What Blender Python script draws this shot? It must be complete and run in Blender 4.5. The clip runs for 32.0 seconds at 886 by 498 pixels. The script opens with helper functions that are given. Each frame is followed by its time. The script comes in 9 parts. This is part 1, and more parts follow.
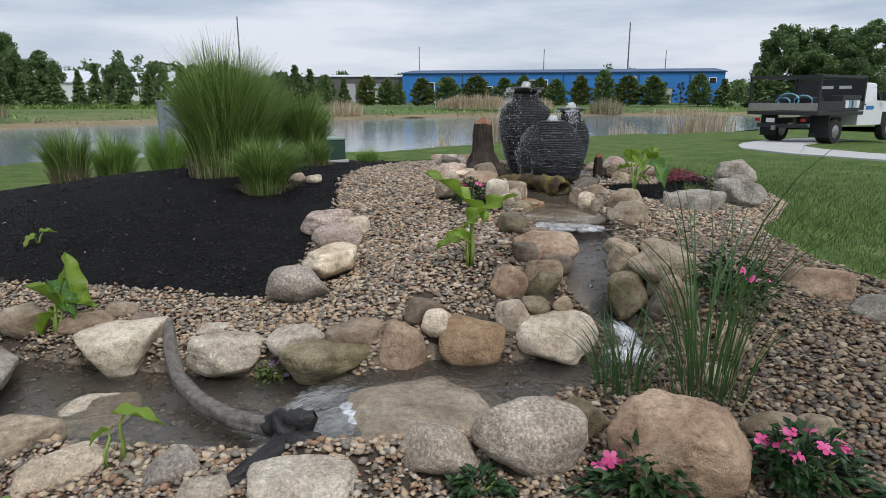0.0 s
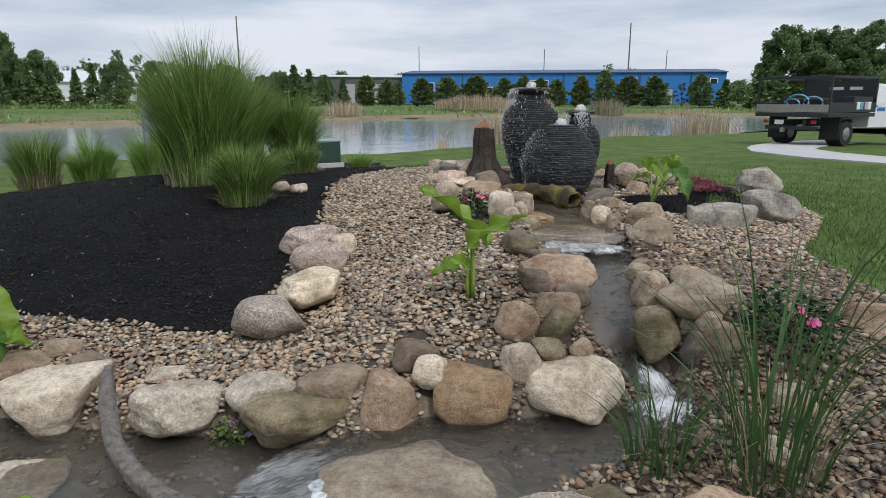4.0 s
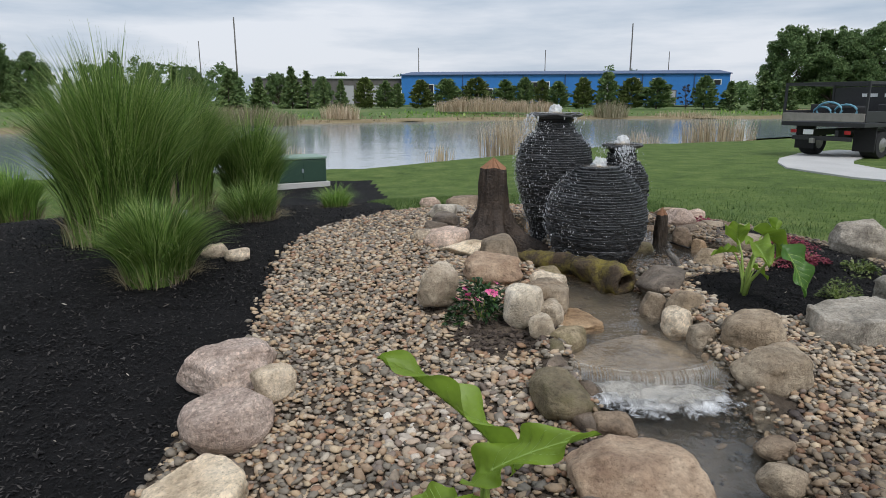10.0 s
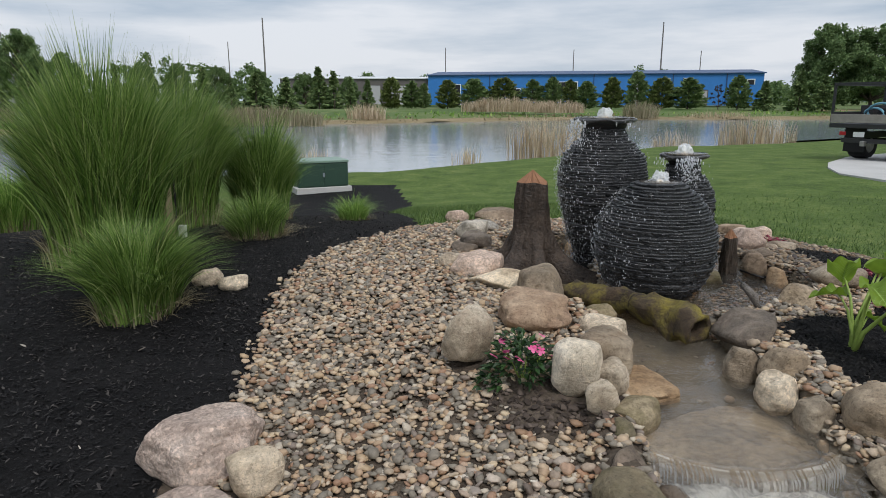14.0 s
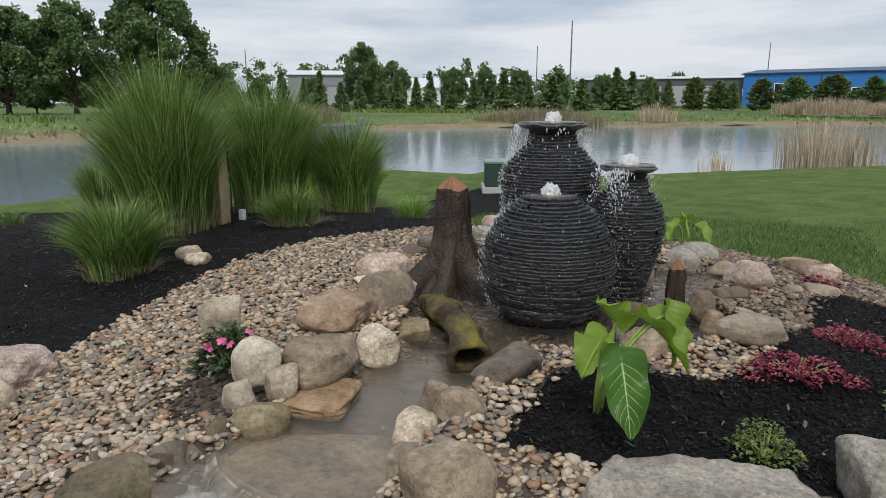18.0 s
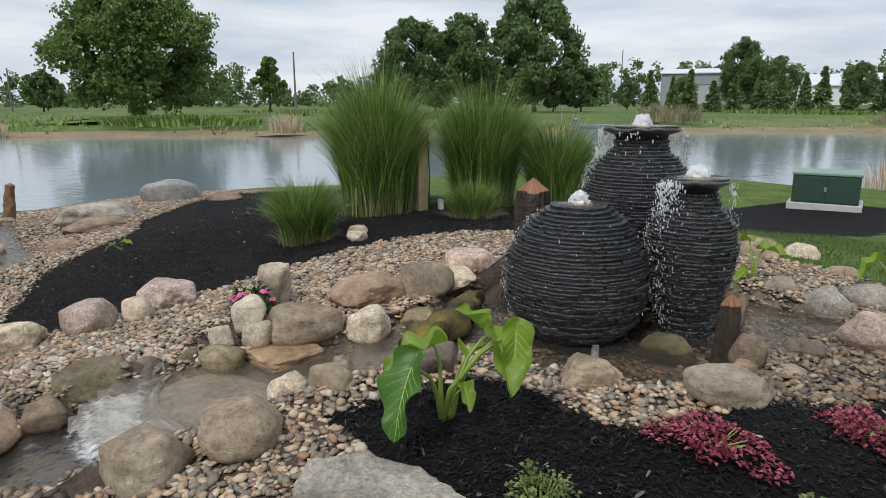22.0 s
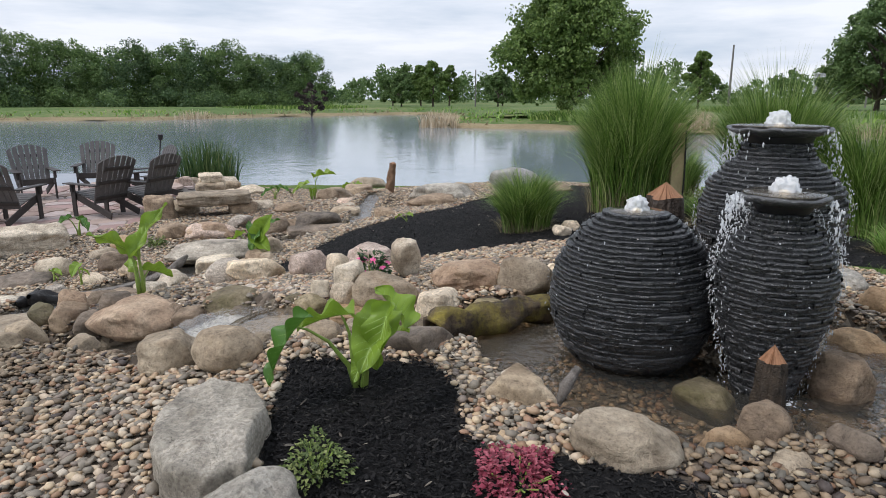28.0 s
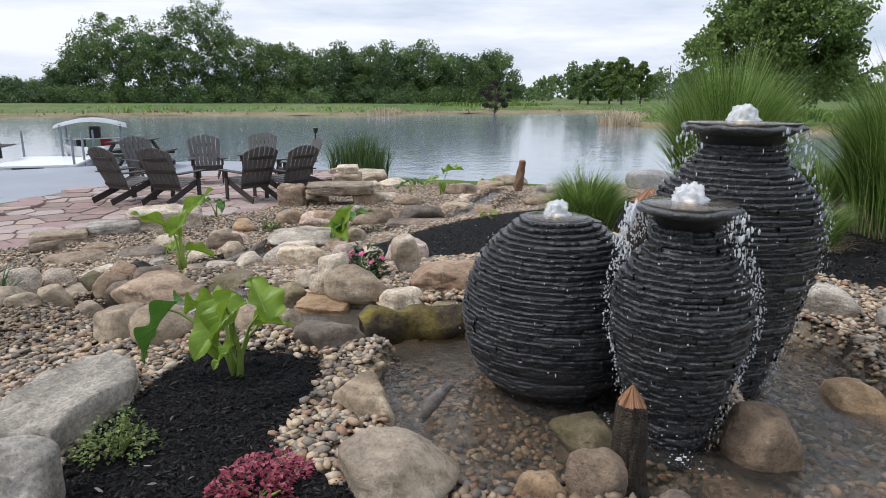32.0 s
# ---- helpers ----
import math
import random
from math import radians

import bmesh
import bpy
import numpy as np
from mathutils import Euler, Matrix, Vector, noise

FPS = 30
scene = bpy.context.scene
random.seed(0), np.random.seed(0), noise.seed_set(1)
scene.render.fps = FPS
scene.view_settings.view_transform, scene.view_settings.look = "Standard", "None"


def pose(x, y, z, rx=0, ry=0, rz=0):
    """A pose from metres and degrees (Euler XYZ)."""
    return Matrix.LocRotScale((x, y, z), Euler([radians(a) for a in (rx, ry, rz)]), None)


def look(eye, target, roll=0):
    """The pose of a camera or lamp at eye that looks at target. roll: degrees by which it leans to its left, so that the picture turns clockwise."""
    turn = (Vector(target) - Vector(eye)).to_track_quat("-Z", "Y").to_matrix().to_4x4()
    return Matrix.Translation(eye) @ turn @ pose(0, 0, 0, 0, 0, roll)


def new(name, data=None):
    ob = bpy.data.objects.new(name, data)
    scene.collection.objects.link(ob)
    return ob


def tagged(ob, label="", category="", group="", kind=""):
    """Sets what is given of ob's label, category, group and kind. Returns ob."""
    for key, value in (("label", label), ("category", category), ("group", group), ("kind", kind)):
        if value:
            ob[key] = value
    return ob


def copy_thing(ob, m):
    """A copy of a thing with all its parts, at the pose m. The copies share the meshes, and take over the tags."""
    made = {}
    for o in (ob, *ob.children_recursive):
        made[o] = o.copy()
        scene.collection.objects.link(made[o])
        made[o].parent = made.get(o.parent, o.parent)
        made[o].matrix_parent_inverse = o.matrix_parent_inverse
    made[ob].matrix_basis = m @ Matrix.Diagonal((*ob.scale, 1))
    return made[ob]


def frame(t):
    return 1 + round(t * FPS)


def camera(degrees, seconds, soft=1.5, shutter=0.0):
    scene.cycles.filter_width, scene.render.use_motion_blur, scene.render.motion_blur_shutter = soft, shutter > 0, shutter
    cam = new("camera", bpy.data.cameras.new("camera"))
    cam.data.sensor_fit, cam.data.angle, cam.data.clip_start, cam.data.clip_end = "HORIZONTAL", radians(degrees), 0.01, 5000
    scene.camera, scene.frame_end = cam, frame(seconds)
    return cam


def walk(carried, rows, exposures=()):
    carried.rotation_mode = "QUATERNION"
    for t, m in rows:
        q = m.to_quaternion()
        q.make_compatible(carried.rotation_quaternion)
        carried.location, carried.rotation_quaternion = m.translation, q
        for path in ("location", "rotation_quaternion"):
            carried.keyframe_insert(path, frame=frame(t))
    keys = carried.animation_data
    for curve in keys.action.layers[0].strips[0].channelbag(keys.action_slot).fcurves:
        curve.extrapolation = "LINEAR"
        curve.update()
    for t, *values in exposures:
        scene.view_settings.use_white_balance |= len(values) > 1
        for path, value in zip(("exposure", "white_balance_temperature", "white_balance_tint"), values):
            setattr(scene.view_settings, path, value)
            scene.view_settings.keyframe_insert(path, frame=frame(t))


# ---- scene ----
cam = camera(68.9, 32.0, soft=0.6)
METRES, EYE, TILT, LEAN, TURN = 10.5, 1.55, 1.2, 1.6, 0.0
ROWS = [
    (0.0, 0.0, 0.0, 0.0, 0.4, -14.24, -1.57),
    (0.5, 0.0018, 0.0005, 0.0014, 0.41, -14.23, -1.58),
    (1.0, 0.0026, 0.0032, 0.001, 0.41, -14.23, -1.58),
    (1.5, 0.003, 0.0071, 0.0013, 0.41, -14.23, -1.6),
    (2.0, 0.0033, 0.0128, 0.0012, 0.41, -14.23, -1.62),
    (2.5, 0.0031, 0.0214, 0.0015, 0.41, -14.23, -1.63),
    (3.0, 0.0026, 0.0323, 0.0007, 0.4, -14.22, -1.64),
    (3.5, 0.0021, 0.0455, 0.0003, 0.4, -14.21, -1.65),
    (5.5, 0.0009, 0.108, -0.0005, 0.38, -14.23, -1.65),
    (6.0, 0.0024, 0.1238, -0.0012, 0.38, -14.2, -1.64),
    (6.5, 0.0029, 0.1394, 0.0012, 0.38, -14.22, -1.66),
    (7.0, 0.003, 0.1534, 0.0046, 0.38, -14.19, -1.64),
    (7.5, 0.0037, 0.1665, 0.0125, 0.39, -14.25, -1.61),
    (8.0, 0.0026, 0.1795, 0.0169, 0.36, -14.19, -1.66),
    (8.5, 0.0018, 0.1936, 0.0163, 0.36, -14.17, -1.65),
    (9.0, 0.0013, 0.2086, 0.0162, 0.37, -14.17, -1.62),
    (9.5, 0.0024, 0.2223, 0.0167, 0.39, -14.16, -1.61),
    (10.0, 0.0041, 0.2348, 0.0173, 0.4, -14.16, -1.61),
    (10.5, 0.0048, 0.2483, 0.0172, 0.41, -14.15, -1.62),
    (11.0, 0.0047, 0.2632, 0.0172, 0.27, -14.15, -1.64),
    (11.5, 0.0042, 0.277, 0.0176, 0.07, -14.15, -1.64),
    (12.0, -0.0008, 0.2877, 0.0174, -0.51, -14.13, -1.64),
    (12.5, -0.0097, 0.2959, 0.0173, -0.68, -14.11, -1.65),
    (13.0, -0.013, 0.3005, 0.0173, -0.65, -14.11, -1.63),
    (13.5, -0.0108, 0.302, 0.017, 0.45, -14.15, -1.61),
    (15.5, 0.0754, 0.3088, 0.0196, 11.0, -14.36, -1.28),
    (16.0, 0.1045, 0.3154, 0.0202, 13.17, -14.39, -1.2),
    (16.5, 0.1363, 0.3253, 0.0207, 15.83, -14.45, -1.18),
    (17.0, 0.1671, 0.3365, 0.0213, 20.1, -14.5, -1.03),
    (17.5, 0.1944, 0.3499, 0.0223, 24.66, -14.58, -0.88),
    (18.0, 0.218, 0.3645, 0.0232, 29.19, -14.64, -0.71),
    (18.5, 0.2397, 0.3789, 0.0232, 33.34, -14.67, -0.57),
    (19.0, 0.2595, 0.3933, 0.0235, 36.84, -14.71, -0.46),
    (19.5, 0.2786, 0.406, 0.0237, 40.27, -14.75, -0.35),
    (20.0, 0.2956, 0.4179, 0.0247, 43.72, -14.78, -0.25),
    (20.5, 0.3101, 0.4301, 0.0252, 48.19, -14.82, -0.1),
    (21.0, 0.3221, 0.4433, 0.0252, 52.94, -14.84, 0.06),
    (21.5, 0.3317, 0.4574, 0.0249, 57.4, -14.77, 0.27),
    (22.0, 0.3409, 0.472, 0.0251, 61.12, -14.77, 0.35),
    (22.5, 0.3501, 0.4862, 0.0249, 64.79, -14.72, 0.48),
    (23.0, 0.3581, 0.5005, 0.0253, 68.59, -14.74, 0.57),
    (23.5, 0.3647, 0.5131, 0.0263, 72.43, -14.74, 0.74),
    (24.0, 0.3698, 0.5254, 0.026, 76.28, -14.7, 0.86),
    (24.5, 0.3736, 0.5391, 0.0251, 80.05, -14.65, 0.89),
    (25.0, 0.3765, 0.5531, 0.0245, 83.84, -14.62, 1.02),
    (25.5, 0.3786, 0.5648, 0.0247, 87.37, -14.59, 1.11),
    (27.5, 0.38, 0.6183, 0.0218, 95.78, -14.51, 1.35),
    (28.0, 0.3794, 0.6314, 0.0213, 97.86, -14.5, 1.37),
    (28.5, 0.3766, 0.6443, 0.0208, 100.87, -14.46, 1.44),
    (29.0, 0.3725, 0.657, 0.0204, 103.83, -14.41, 1.47),
    (29.5, 0.3674, 0.6699, 0.02, 106.54, -14.36, 1.52),
    (30.0, 0.3615, 0.6827, 0.0187, 108.84, -14.33, 1.56),
    (30.5, 0.3553, 0.6947, 0.0179, 111.06, -14.29, 1.59),
    (31.0, 0.3494, 0.7064, 0.0177, 112.51, -14.26, 1.6),
    (31.5, 0.3435, 0.7191, 0.0164, 113.31, -14.26, 1.61),
    (32.0, 0.3368, 0.733, 0.0158, 114.39, -14.26, 1.6),
]
walk(cam, [(t, pose(0, 0, EYE, TILT, LEAN, TURN) @ pose(METRES * x, METRES * y, METRES * z, 90 + pitch, roll, yaw)) for t, x, y, z, yaw, pitch, roll in ROWS], [(0.0, -0.12, 6240, 12), (6.0, -0.12, 6240, 12), (12.0, -0.10, 6380, 11), (16.0, -0.16, 6420, 11), (19.0, -0.10, 6450, 11), (25.0, 0.10, 6400, 12), (32.0, 0.22, 6280, 14)])

# ---- light: an overcast sky with a weak wide sun ----
SUN_EL, SUN_AZ = radians(52), radians(150)
world = bpy.data.worlds.new("overcast_sky")
scene.world = world
world.use_nodes = True
wn, wl = world.node_tree.nodes, world.node_tree.links
wn.clear()
w_out, w_bg = wn.new("ShaderNodeOutputWorld"), wn.new("ShaderNodeBackground")
w_sky = wn.new("ShaderNodeTexSky")
w_sky.sky_type, w_sky.sun_disc, w_sky.sun_elevation, w_sky.sun_rotation = "NISHITA", False, SUN_EL, SUN_AZ
w_sky.dust_density = 3.0
w_gain = wn.new("ShaderNodeVectorMath")
w_gain.operation = "SCALE"
w_gain.inputs["Scale"].default_value = 0.10
wl.new(w_sky.outputs[0], w_gain.inputs[0])
w_co, w_map = wn.new("ShaderNodeTexCoord"), wn.new("ShaderNodeMapping")
w_map.inputs["Scale"].default_value = (1.1, 1.1, 7.0)
wl.new(w_co.outputs["Generated"], w_map.inputs[0])
w_noise = wn.new("ShaderNodeTexNoise")
w_noise.inputs["Scale"].default_value, w_noise.inputs["Detail"].default_value, w_noise.inputs["Roughness"].default_value = 1.7, 7.0, 0.55
wl.new(w_map.outputs[0], w_noise.inputs["Vector"])
w_ramp = wn.new("ShaderNodeValToRGB")
w_ramp.color_ramp.elements[0].position, w_ramp.color_ramp.elements[0].color = 0.38, (0.44, 0.53, 0.63, 1)
w_ramp.color_ramp.elements[1].position, w_ramp.color_ramp.elements[1].color = 0.60, (0.80, 0.83, 0.87, 1)
wl.new(w_noise.outputs["Fac"], w_ramp.inputs[0])
w_mix = wn.new("ShaderNodeMix")
w_mix.data_type = "RGBA"
w_mix.inputs["Factor"].default_value = 0.9
wl.new(w_gain.outputs[0], w_mix.inputs[6])
wl.new(w_ramp.outputs[0], w_mix.inputs[7])
wl.new(w_mix.outputs[2], w_bg.inputs[0])
# an overcast sky is brighter overhead than at the horizon
w_sep, w_up = wn.new("ShaderNodeSeparateXYZ"), wn.new("ShaderNodeMapRange")
wl.new(w_co.outputs["Generated"], w_sep.inputs[0])
wl.new(w_sep.outputs["Z"], w_up.inputs["Value"])
w_up.inputs["From Min"].default_value, w_up.inputs["From Max"].default_value = 0.12, 1.0
w_up.inputs["To Min"].default_value, w_up.inputs["To Max"].default_value = 1.10, 1.45
wl.new(w_up.outputs[0], w_bg.inputs[1])
wl.new(w_bg.outputs[0], w_out.inputs[0])
sun = new("sun", bpy.data.lights.new("sun", "SUN"))
sun.data.energy, sun.data.angle, sun.data.color = 1.8, radians(11), (1.0, 0.97, 0.93)
sun.matrix_world = look((0, 0, 30), (0 - 30 / math.tan(SUN_EL) * math.sin(SUN_AZ), 0 - 30 / math.tan(SUN_EL) * math.cos(SUN_AZ), 0))
# ---- materials ----
def material(name, rough=0.8, metal=0.0, spec=0.4):
    m = bpy.data.materials.new(name)
    m.use_nodes = True
    n, l = m.node_tree.nodes, m.node_tree.links
    b = n["Principled BSDF"]
    b.inputs["Roughness"].default_value, b.inputs["Metallic"].default_value = rough, metal
    b.inputs["Specular IOR Level"].default_value = spec
    return m, n, l, b


def ramp_node(n, stops):
    r = n.new("ShaderNodeValToRGB")
    e = r.color_ramp.elements
    while len(e) < len(stops):
        e.new(0.5)
    for k, (p, c) in enumerate(stops):
        e[k].position, e[k].color = p, (*c, 1)
    return r


def noise_node(n, l, vec, scale, detail=4.0, rough=0.55, dist=0.0):
    t = n.new("ShaderNodeTexNoise")
    t.inputs["Scale"].default_value, t.inputs["Detail"].default_value = scale, detail
    t.inputs["Roughness"].default_value, t.inputs["Distortion"].default_value = rough, dist
    if vec is not None:
        l.new(vec, t.inputs["Vector"])
    return t


def mix_node(n, l, fac, a, b, mode="MIX"):
    m = n.new("ShaderNodeMix")
    m.data_type, m.blend_type = "RGBA", mode
    for sock, v in ((m.inputs[0], fac), (m.inputs[6], a), (m.inputs[7], b)):
        if isinstance(v, (int, float)):
            sock.default_value = v
        elif isinstance(v, tuple):
            sock.default_value = (*v, 1)
        else:
            l.new(v, sock)
    return m.outputs[2]


def bump_node(n, l, b, height, strength, distance):
    k = n.new("ShaderNodeBump")
    k.inputs["Strength"].default_value, k.inputs["Distance"].default_value = strength, distance
    l.new(height, k.inputs["Height"])
    l.new(k.outputs[0], b.inputs["Normal"])
    return k


def coords(n, l, own=True):
    """Object coordinates, shifted from object to object so that no two look alike."""
    c = n.new("ShaderNodeTexCoord")
    if not own:
        return c.outputs["Object"]
    i, a = n.new("ShaderNodeObjectInfo"), n.new("ShaderNodeVectorMath")
    s = n.new("ShaderNodeMath")
    s.operation = "MULTIPLY"
    s.inputs[1].default_value = 37.0
    l.new(i.outputs["Random"], s.inputs[0])
    l.new(c.outputs["Object"], a.inputs[0])
    l.new(s.outputs[0], a.inputs[1])
    return a.outputs[0]


def stone(name, dark, mid, light, speck=0.0, moss=0.0, green=(0.095, 0.095, 0.028), rough=0.82, grain=30.0, stain=(0.16, 0.09, 0.045), stains=0.35):
    m, n, l, b = material(name, rough)
    v = coords(n, l)
    big, fine = noise_node(n, l, v, 5.0, 5.0, 0.6, 0.4), noise_node(n, l, v, grain, 6.0, 0.7)
    r = ramp_node(n, [(0.3, dark), (0.5, mid), (0.72, light)])
    l.new(big.outputs["Fac"], r.inputs[0])
    f = ramp_node(n, [(0.32, (0.52, 0.50, 0.48)), (0.5, (0.98, 0.97, 0.96)), (0.68, (1.28, 1.26, 1.22))])
    l.new(fine.outputs["Fac"], f.inputs[0])
    col = mix_node(n, l, 0.7, r.outputs[0], f.outputs[0], "MULTIPLY")
    st = noise_node(n, l, v, 2.4, 4.0, 0.65, 0.8)
    sr = ramp_node(n, [(0.55, (0, 0, 0)), (0.75, (stains, stains, stains))])
    l.new(st.outputs["Fac"], sr.inputs[0])
    col = mix_node(n, l, sr.outputs[0], col, stain)
    cr = noise_node(n, l, v, 2.2, 5.0, 0.6, 0.5)
    cc = ramp_node(n, [(0.482, (1, 1, 1)), (0.496, (0.5, 0.46, 0.43)), (0.502, (0.5, 0.46, 0.43)), (0.516, (1, 1, 1))])
    l.new(cr.outputs["Fac"], cc.inputs[0])
    col = mix_node(n, l, 0.2, col, cc.outputs[0], "MULTIPLY")
    if speck:
        vo = n.new("ShaderNodeTexVoronoi")
        vo.inputs["Scale"].default_value = 95.0
        l.new(v, vo.inputs["Vector"])
        vr = ramp_node(n, [(0.0, (0.08, 0.08, 0.085)), (0.45, (0.5, 0.48, 0.46)), (1.0, (1.4, 1.35, 1.3))])
        bw = n.new("ShaderNodeRGBToBW")
        l.new(vo.outputs["Color"], bw.inputs[0])
        l.new(bw.outputs[0], vr.inputs[0])
        col = mix_node(n, l, speck, col, vr.outputs[0], "MULTIPLY")
    if moss:
        mn = noise_node(n, l, v, 6.5, 5.0, 0.7)
        mr = ramp_node(n, [(0.45, (0, 0, 0)), (0.68, (moss, moss, moss))])
        l.new(mn.outputs["Fac"], mr.inputs[0])
        col = mix_node(n, l, mr.outputs[0], col, green)
    bed = n.new("ShaderNodeMapping")
    bed.inputs["Scale"].default_value, bed.inputs["Rotation"].default_value = (2.0, 2.6, 17.0), (0.30, 0.22, 0.0)
    l.new(v, bed.inputs["Vector"])
    seam = noise_node(n, l, bed.outputs[0], 1.6, 5.0, 0.6, 0.5)
    se = ramp_node(n, [(0.36, (0.50, 0.46, 0.42)), (0.45, (1, 1, 1)), (0.60, (1, 1, 1)), (0.70, (1.16, 1.14, 1.10))])
    l.new(seam.outputs["Fac"], se.inputs[0])
    col = mix_node(n, l, 0.40, col, se.outputs[0], "MULTIPLY")
    pit = noise_node(n, l, v, 85.0, 5.0, 0.75)
    pr_ = ramp_node(n, [(0.36, (0.30, 0.28, 0.26)), (0.45, (0.92, 0.91, 0.90)), (0.58, (1.0, 1.0, 1.0)), (0.68, (1.35, 1.33, 1.30))])
    l.new(pit.outputs["Fac"], pr_.inputs[0])
    col = mix_node(n, l, 0.55, col, pr_.outputs[0], "MULTIPLY")
    lich = noise_node(n, l, v, 13.0, 6.0, 0.72, 0.3)
    lr = ramp_node(n, [(0.30, (0.45, 0.43, 0.41)), (0.42, (1, 1, 1)), (0.62, (1, 1, 1)), (0.74, (1.3, 1.3, 1.28))])
    l.new(lich.outputs["Fac"], lr.inputs[0])
    col = mix_node(n, l, 0.7, col, lr.outputs[0], "MULTIPLY")
    oi = n.new("ShaderNodeObjectInfo")
    tone = ramp_node(n, [(0.0, (0.86, 0.83, 0.78)), (0.35, (1.22, 1.12, 0.98)), (0.65, (1.02, 1.00, 0.95)), (1.0, (1.42, 1.32, 1.16))])
    l.new(oi.outputs["Random"], tone.inputs[0])
    col = mix_node(n, l, 1.0, col, tone.outputs[0], "MULTIPLY")
    l.new(col, b.inputs["Base Color"])
    h = mix_node(n, l, 0.5, lich.outputs["Fac"], fine.outputs["Fac"])
    h = mix_node(n, l, 0.22, h, pit.outputs["Fac"])
    h = mix_node(n, l, 0.14, h, seam.outputs["Fac"])
    bump_node(n, l, b, h, 1.0, 0.038)
    return m


def plain(name, col, rough=0.6, metal=0.0, vary=0.25, scale=14.0, bump=0.0, spec=0.4):
    m, n, l, b = material(name, rough, metal, spec)
    v = coords(n, l)
    a, c = noise_node(n, l, v, scale, 5.0, 0.6), noise_node(n, l, v, scale * 6, 3.0)
    k = mix_node(n, l, 0.4, a.outputs["Fac"], c.outputs["Fac"])
    r = ramp_node(n, [(0.3, tuple(x * (1 - vary) for x in col)), (0.7, tuple(min(1, x * (1 + vary)) for x in col))])
    l.new(k, r.inputs[0])
    l.new(r.outputs[0], b.inputs["Base Color"])
    if bump:
        bump_node(n, l, b, c.outputs["Fac"], 0.6, bump)
    return m


def island(name, stops, rough=0.8, fine=0.0, trans=0.0, spec=0.4, bump=0.0, steps="LINEAR"):
    """Pieces joined in one mesh, each with a tone of its own."""
    m, n, l, b = material(name, rough, 0, spec)
    g = n.new("ShaderNodeNewGeometry")
    r = ramp_node(n, stops)
    r.color_ramp.interpolation = steps
    l.new(g.outputs["Random Per Island"], r.inputs[0])
    col = r.outputs[0]
    c = n.new("ShaderNodeTexCoord")
    if fine:
        t = noise_node(n, l, c.outputs["Object"], fine, 4.0, 0.65)
        f = ramp_node(n, [(0.3, (0.6, 0.6, 0.6)), (0.7, (1.2, 1.2, 1.2))])
        l.new(t.outputs["Fac"], f.inputs[0])
        col = mix_node(n, l, 0.6, col, f.outputs[0], "MULTIPLY")
        if bump:
            bump_node(n, l, b, t.outputs["Fac"], 0.5, bump)
    l.new(col, b.inputs["Base Color"])
    if trans:
        out = n["Material Output"]
        tr, mx = n.new("ShaderNodeBsdfTranslucent"), n.new("ShaderNodeMixShader")
        l.new(col, tr.inputs[0])
        mx.inputs[0].default_value = trans
        l.new(b.outputs[0], mx.inputs[1])
        l.new(tr.outputs[0], mx.inputs[2])
        l.new(mx.outputs[0], out.inputs[0])
    return m


STONES = {
    "G": stone("speckled_granite", (0.297, 0.265, 0.239), (0.477, 0.435, 0.392), (0.647, 0.599, 0.551), speck=0.5, grain=60, stains=0.2),
    "W": stone("pale_fieldstone", (0.353, 0.306, 0.245), (0.581, 0.519, 0.433), (0.787, 0.724, 0.627), speck=0.3, stains=0.5, stain=(0.231, 0.153, 0.088)),
    "T": stone("tan_sandstone", (0.205, 0.168, 0.125), (0.345, 0.292, 0.228), (0.5, 0.437, 0.352), stains=0.5, stain=(0.196, 0.117, 0.058)),
    "P": stone("pink_granite", (0.36, 0.285, 0.25), (0.58, 0.475, 0.425), (0.76, 0.65, 0.595), speck=0.4, stains=0.35),
    "B": stone("brown_fieldstone", (0.135, 0.102, 0.078), (0.260, 0.205, 0.155), (0.410, 0.338, 0.262), stains=0.35),
    "D": stone("dark_fieldstone", (0.087, 0.074, 0.064), (0.184, 0.156, 0.132), (0.308, 0.258, 0.218), stains=0.25),
    "M": stone("mossy_fieldstone", (0.125, 0.108, 0.07), (0.25, 0.215, 0.145), (0.39, 0.34, 0.245), moss=0.7, green=(0.10, 0.092, 0.028)),
    "S": stone("grey_slate_rock", (0.16, 0.152, 0.137), (0.375, 0.36, 0.33), (0.60, 0.58, 0.545), speck=0.25, grain=45, stain=(0.09, 0.085, 0.08), stains=0.6),
    "C": stone("cream_fieldstone", (0.41, 0.346, 0.265), (0.648, 0.578, 0.475), (0.82, 0.756, 0.659), speck=0.12, stains=0.4, stain=(0.30, 0.20, 0.13)),
    "R": stone("rosy_tan_sandstone", (0.25, 0.165, 0.12), (0.41, 0.302, 0.218), (0.57, 0.45, 0.34), stains=0.45, stain=(0.30, 0.17, 0.10)),
    "N": stone("blue_grey_granite", (0.28, 0.29, 0.295), (0.45, 0.465, 0.47), (0.62, 0.635, 0.64), speck=0.3, grain=50, stains=0.2, stain=(0.2, 0.19, 0.17)),
    "O": stone("orange_sandstone", (0.26, 0.172, 0.10), (0.41, 0.29, 0.18), (0.55, 0.42, 0.29), stains=0.3),
}


